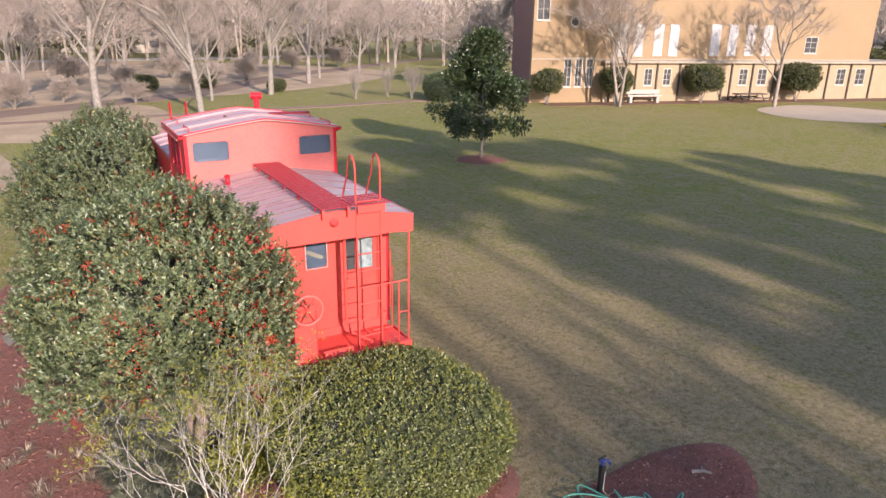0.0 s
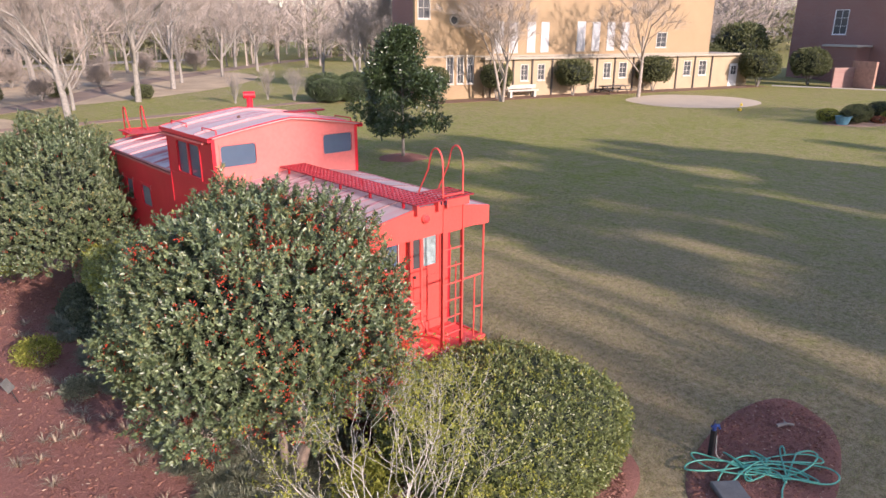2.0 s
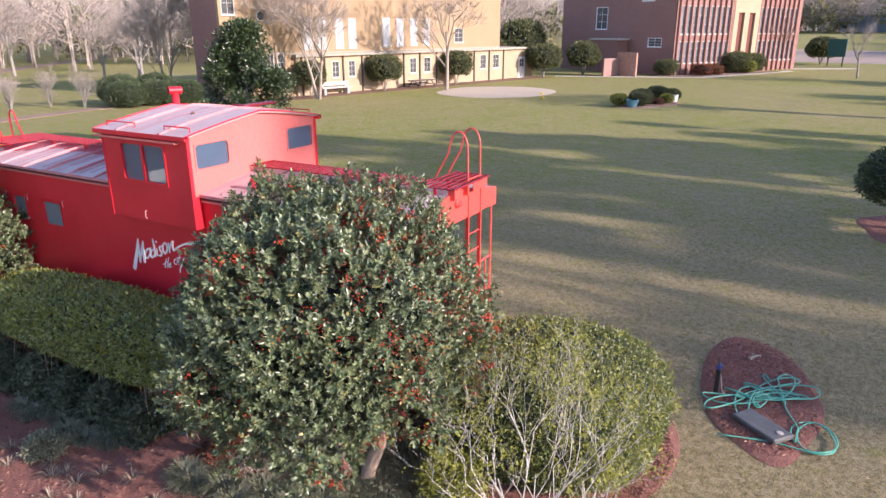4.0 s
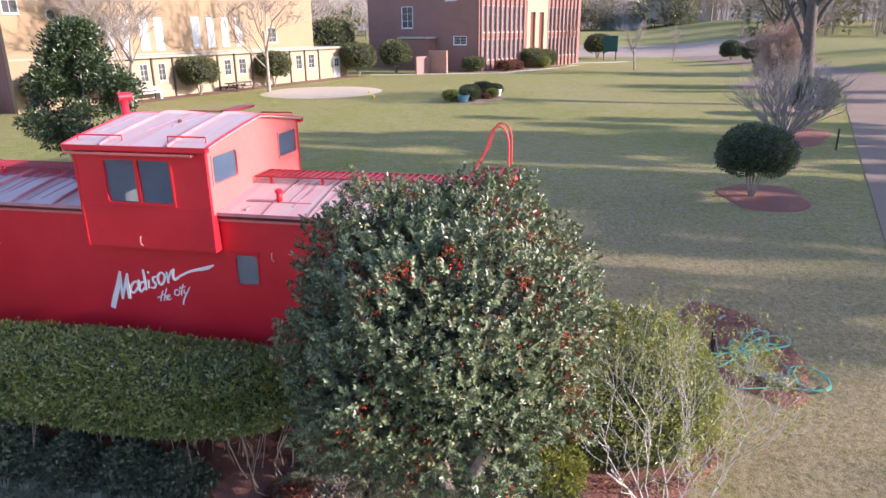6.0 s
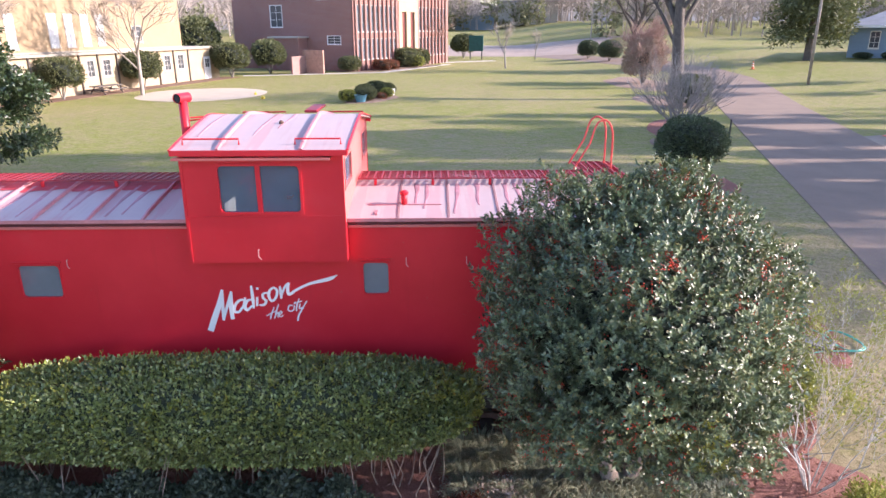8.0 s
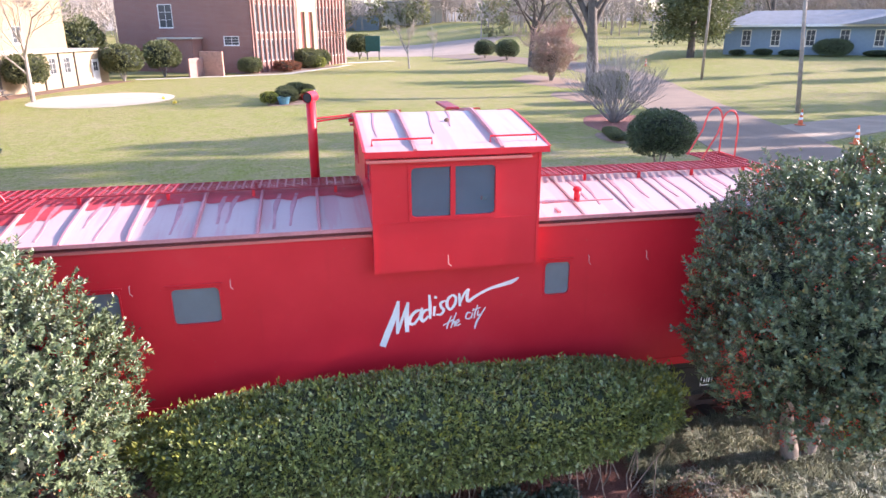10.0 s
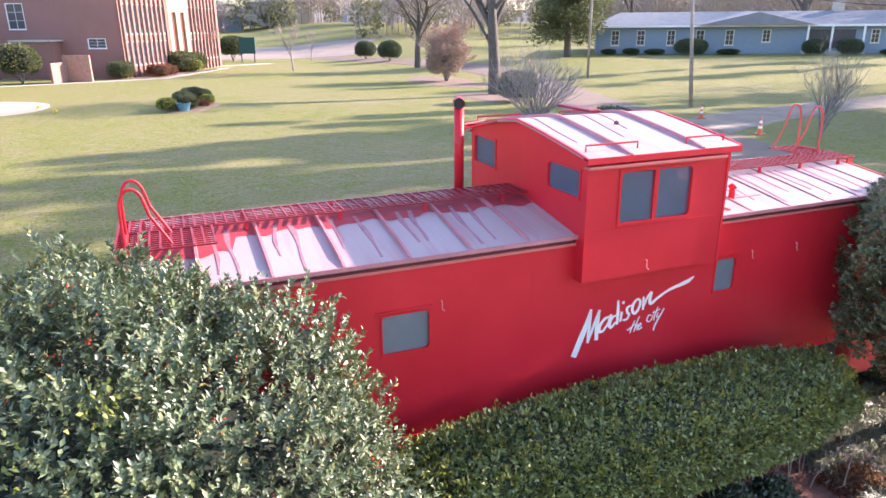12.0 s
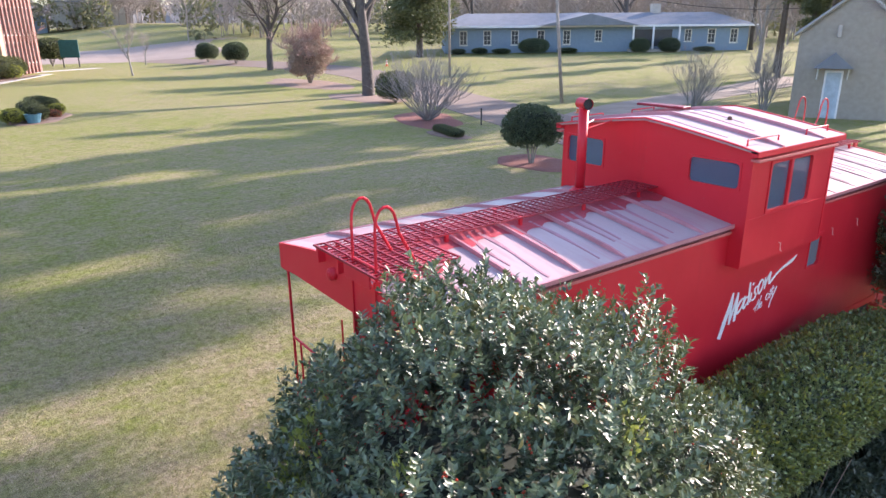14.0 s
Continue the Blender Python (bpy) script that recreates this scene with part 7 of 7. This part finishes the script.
part("panel", Shape().block(-1.8, 1.8, -0.15, 0.15, 0, 3.2, 0.03), plain("pale_brick", (0.42, 0.24, 0.18), 0.9), fen)
part("return_panel", Shape().block(1.2, 1.5, 0.15, 3.2, 0, 2.4, 0.03), RBRICK, fen)

# blue-grey house
house = thing("bungalow", on_ground(89.7, -62.1, 0.1), math.degrees(math.atan2(-27.2, -18.2)), label="long low blue-grey bungalow with a grey shingle roof", category="house")
hl = 40.0
HS = 1.31
house.matrix_basis = house.matrix_basis @ Matrix.Diagonal((HS, HS, HS, 1))
_, hp = facade(house, "wall", hl, -0.4, 3.3, [(x, x + 0.95, 0.95, 2.7) for x in (1.9, 5.0, 8.6, 12.0, 15.4)] + [(19.6, 20.5, 1.3, 2.7), (31.5, 32.4, 1.2, 2.7), (34.6, 35.6, 1.0, 2.7), (37.6, 38.6, 1.0, 2.7)], BLUEGREY, (0, 0), 0, 0.25, trim=plain("cream_trim", (0.7, 0.66, 0.55), 0.7))
part("end_wall", Shape().box(0, 0.25, 0.26, 10, -0.4, 3.3).box(hl - 0.25, hl, 0.26, 10, -0.4, 3.3).box(0.25, hl - 0.25, 9.75, 10, -0.4, 3.3), BLUEGREY, house)
rv = [(-0.8, -0.8, 3.25), (hl + 0.8, -0.8, 3.25), (hl + 0.8, 10.8, 3.25), (-0.8, 10.8, 3.25), (3.0, 5, 4.9), (hl - 3.0, 5, 4.9)]
part("roof", Shape().add(rv, [(0, 1, 5, 4), (1, 2, 5), (2, 3, 4, 5), (3, 0, 4), (0, 3, 2, 1)]), SHINGLE, house, "grey shingle hip roof")
rv = [(12.0, -1.6, 3.27), (25.0, -1.6, 3.27), (18.5, -1.6, 4.7), (18.5, 5, 5.0), (12.0, 1, 3.6), (25, 1, 3.6)]
part("gable_roof", Shape().add(rv, [(0, 2, 3, 4), (1, 5, 3, 2), (0, 1, 2)]), SHINGLE, house)
part("fascia", Shape().box(-0.8, hl + 0.8, -0.86, -0.81, 3.05, 3.3), WHITE, house)
part("porch", Shape().box(24.0, 30.5, -1.6, -0.01, -0.3, 0.3), CONCRETE, house)
for x in (24.2, 26.8, 30.2):
    part("porch_post", Shape().box(x - 0.1, x + 0.1, -1.6, -1.4, 0.3, 3.2), WHITE, house)
part("porch_window", Shape().box(24.6, 29.8, -0.06, -0.02, 0.6, 2.7), GLASS_FAR, house)
part("chimney", Shape().box(28.5, 29.6, 4.5, 5.5, 4.4, 6.0), CONCRETE, house)
for k, (x0, x1, h) in enumerate(((9.2, 13.4, 1.9), (23.6, 26.4, 1.8), (27.4, 30.4, 1.8), (0.6, 2.6, 0.7), (3.2, 5.4, 0.8), (5.8, 8.4, 0.7), (14.2, 17.0, 0.7), (32, 35, 0.7))):
    hd = thing("foundation_shrub", house.matrix_basis @ Vector(((x0 + x1) / 2, -1.9, -0.1)), math.degrees(math.atan2(-27.2, -18.2)), label="dark clipped shrub against the bungalow", category="shrub", group="bungalow shrubs")
    f1 = part("foliage", EVER["dark"][0], HOLLY, hd)
    f1.matrix_basis = Matrix.Diagonal((HS * (x1 - x0) / 2.1, HS, HS * h * 0.58, 1))
    f2 = part("inner_mass", EVER["dark"][1], HOLLY_IN, hd)
    f2.matrix_basis = f1.matrix_basis

# pale stone chapel
chap = thing("chapel", on_ground(18.0, -38.8), 206.7, label="pale stone gabled chapel with a small hooded door", category="building")
W2 = 6.4
outline = [(0, -0.4), (W2, -0.4), (W2, 5.5), (W2 / 2 + 0.75, 7.5), (W2 / 2 - 0.75, 7.5), (0, 5.5)]
fsx = [(0, 1, 2, 3, 4, 5), (11, 10, 9, 8, 7, 6)] + [(i, i + 6, (i + 1) % 6 + 6, (i + 1) % 6) for i in range(6)]
part("wall", Shape().add([(x, y, z) for y in (0, 12) for x, z in outline], fsx), STONE, chap)
for sx in (-1, 1):
    a, b = (W2 / 2 + sx * (W2 / 2 + 0.3), 5.35), (W2 / 2 + sx * 0.62, 7.7)
    part("roof", Shape().add([(a[0], -0.2, a[1]), (b[0], -0.2, b[1]), (b[0], 12.2, b[1]), (a[0], 12.2, a[1]), (a[0], -0.2, a[1] + 0.18), (b[0], -0.2, b[1] + 0.18), (b[0], 12.2, b[1] + 0.18), (a[0], 12.2, a[1] + 0.18)],
         [(0, 1, 2, 3), (4, 7, 6, 5), (0, 4, 5, 1), (1, 5, 6, 2), (2, 6, 7, 3), (3, 7, 4, 0)]), SHINGLE, chap)
    part("barge_board", Shape().tube([(a[0], -0.24, a[1] + 0.08), (b[0], -0.24, b[1] + 0.08)], 0.10, 4), STONE if sx == -1 else WHITE, chap)
part("chimney", Shape().block(W2 / 2 - 0.75, W2 / 2 + 0.75, 0.05, 1.2, 7.2, 10.5, 0.05), STONE, chap)
part("door_hood", Shape().add([(1.15, 0, 3.35), (2.3, 0, 4.35), (3.45, 0, 3.35), (1.15, -1.1, 3.35), (2.3, -1.1, 4.35), (3.45, -1.1, 3.35)], [(0, 1, 4, 3), (1, 2, 5, 4), (3, 4, 5), (0, 2, 1), (0, 3, 5, 2)]), SHINGLE, chap)
for x in (1.4, 3.2):
    part("hood_bracket", Shape().tube([(x, -0.02, 2.6), (x, -0.9, 3.34)], 0.05, 5), WHITE, chap)
part("door_frame", Shape().block(1.85, 2.95, -0.05, 0.02, 0, 3.2, 0.02), WHITE, chap)
part("door", Shape().block(1.97, 2.83, -0.10, -0.03, 0, 3.05, 0.02), plain("pale_blue_door", (0.42, 0.50, 0.55), 0.6), chap, "pale blue-grey door")
part("lantern", Shape().block(2.2, 2.45, -0.2, 0.0, 5.3, 6.1, 0.04), CONCRETE, chap)

# far low buildings
for x, y, l, d, h, m, lab, a in ((285, -42, 24, 16, 8, CONCRETE, "far pale low building among trees", 80), (290, -20, 16, 14, 5, BLUEGREY, "far blue-grey low building among trees", 84), (150, 62, 40, 14, 5, CONCRETE, "far pale sheds among trees", 20),
                                 (20, 165, 40, 16, 4, CONCRETE, "far pale shop building among trees", -10), (-40, 150, 30, 16, 4, CREAM, "far pale shop building among trees", 10)):
    fb = thing("far_building", on_ground(x, y), a, label=lab, category="building")
    part("wall", Shape().box(-l / 2, l / 2, -d / 2, d / 2, -0.5, h), m, fb)
    part("roof", Shape().block(-l / 2 - 0.6, l / 2 + 0.6, -d / 2 - 0.6, d / 2 + 0.6, h, h + 0.6, 0.1), SHINGLE, fb)
    for k in range(7):
        part("window", Shape().box(-l / 2 + l * (k + 0.25) / 7, -l / 2 + l * (k + 0.7) / 7, -d / 2 - 0.05, -d / 2 + 0.02, 1.2, 3.2), GLASS_FAR, fb)

# ---- poles, cones, pots ----
for x, y, h, lean in ((34.5, -33.4, 12, 1.6), (61.2, -41.6, 13, 0.0)):
    pl = thing("utility_pole", on_ground(x, y), label="weathered wooden utility pole on the verge", category="utility pole", group="utility poles")
    part("shaft", Shape().tube([(0, 0, -0.3), (lean, 0.0, h)], 0.16, 10, 0.11), WOODPOLE, pl, "", True)
    part("crossarm", Shape().block(lean - 0.06, lean + 0.06, -1.1, 1.1, h - 0.7, h - 0.55, 0.01), WOODPOLE, pl)
wire = Shape()
for a, b in (((36.1, -33.4, 12.0), (10.0, -44.0, 11.0)), ((36.1, -33.4, 12.0), (61.2, -41.6, 13.2)), ((35.9, -33.4, 10.4), (18, -39, 7.2))):
    a, b = Vector(a), Vector(b)
    wire.tube([a.lerp(b, k / 12) - Vector((0, 0, 1.0 * (1 - (k / 6 - 1) ** 2))) for k in range(13)], 0.02, 4)
single("overhead_wire", wire, STEEL, "dark overhead wires between poles", "wire")
for x, y in ((21.6, -27), (28.7, -29.1), (79.5, -44)):
    cn = thing("traffic_cone", on_ground(x, y, 0.02), label="orange traffic cone with white bands", category="traffic cone", group="traffic cones")
    part("base", Shape().block(-0.24, 0.24, -0.24, 0.24, 0, 0.06, 0.02), ORANGE, cn)
    for z0, z1, m in ((0.06, 0.35, ORANGE), (0.35, 0.5, WHITE), (0.5, 0.65, ORANGE), (0.65, 0.8, WHITE), (0.8, 1.0, ORANGE)):
        part("band", Shape().lathe((0, 0, 0), [(0.17 - 0.13 * z0, z0), (0.17 - 0.13 * z1, z1)], 12), m, cn)
for x, y, r, m, lab in ((49.0, 3.9, 0.55, BLUEPOT, "blue glazed pot"), (56.2, 1.9, 0.42, BLUEPOT, "blue glazed pot"), (54.9, 1.6, 0.36, WHITE, "white pot")):
    single("flower_pot", Shape().lathe((0, 0, 0), [(r * 0.7, 0), (r, 0.55), (r * 1.08, 0.6), (r * 0.9, 0.6), (r * 0.85, 0.45)], 14), m, lab + " in the planter bed", "flower pot", "planter pots", at=(x, y, 0.08))
tb = thing("notice_board", on_ground(131, -11), 60, label="dark teal board on posts beside the far drive", category="sign board")
part("board", Shape().block(-1.6, 1.6, -0.1, 0.1, 1.6, 4.6, 0.04), TEAL, tb)
for x in (-1.3, 1.3):
    part("post", Shape().box(x - 0.08, x + 0.08, -0.08, 0.08, -0.1, 1.7), STEEL, tb)
single("marker_post", Shape().tube([(0, 0, -0.1), (0, 0, 1.1)], 0.05, 6), STEEL, "thin dark marker post by the driveway", "post", at=on_ground(28.5, -19.6))

toy_box = mesh_of("sand_toy", Shape().block(-0.16, 0.16, -0.11, 0.11, 0, 0.2, 0.03).tube([(-0.1, 0, 0.2), (0, 0, 0.32), (0.1, 0, 0.2)], 0.02, 5), plain("yellow_plastic", (0.72, 0.52, 0.05), 0.4))
for x, y, a in ((56.5, 14.9, 20), (52.4, 13.2, 70)):
    single("sand_toy", toy_box, None, "small yellow plastic toy by the sand circle", "toy", "sand toys", at=(x, y, 0.02), rz=a)
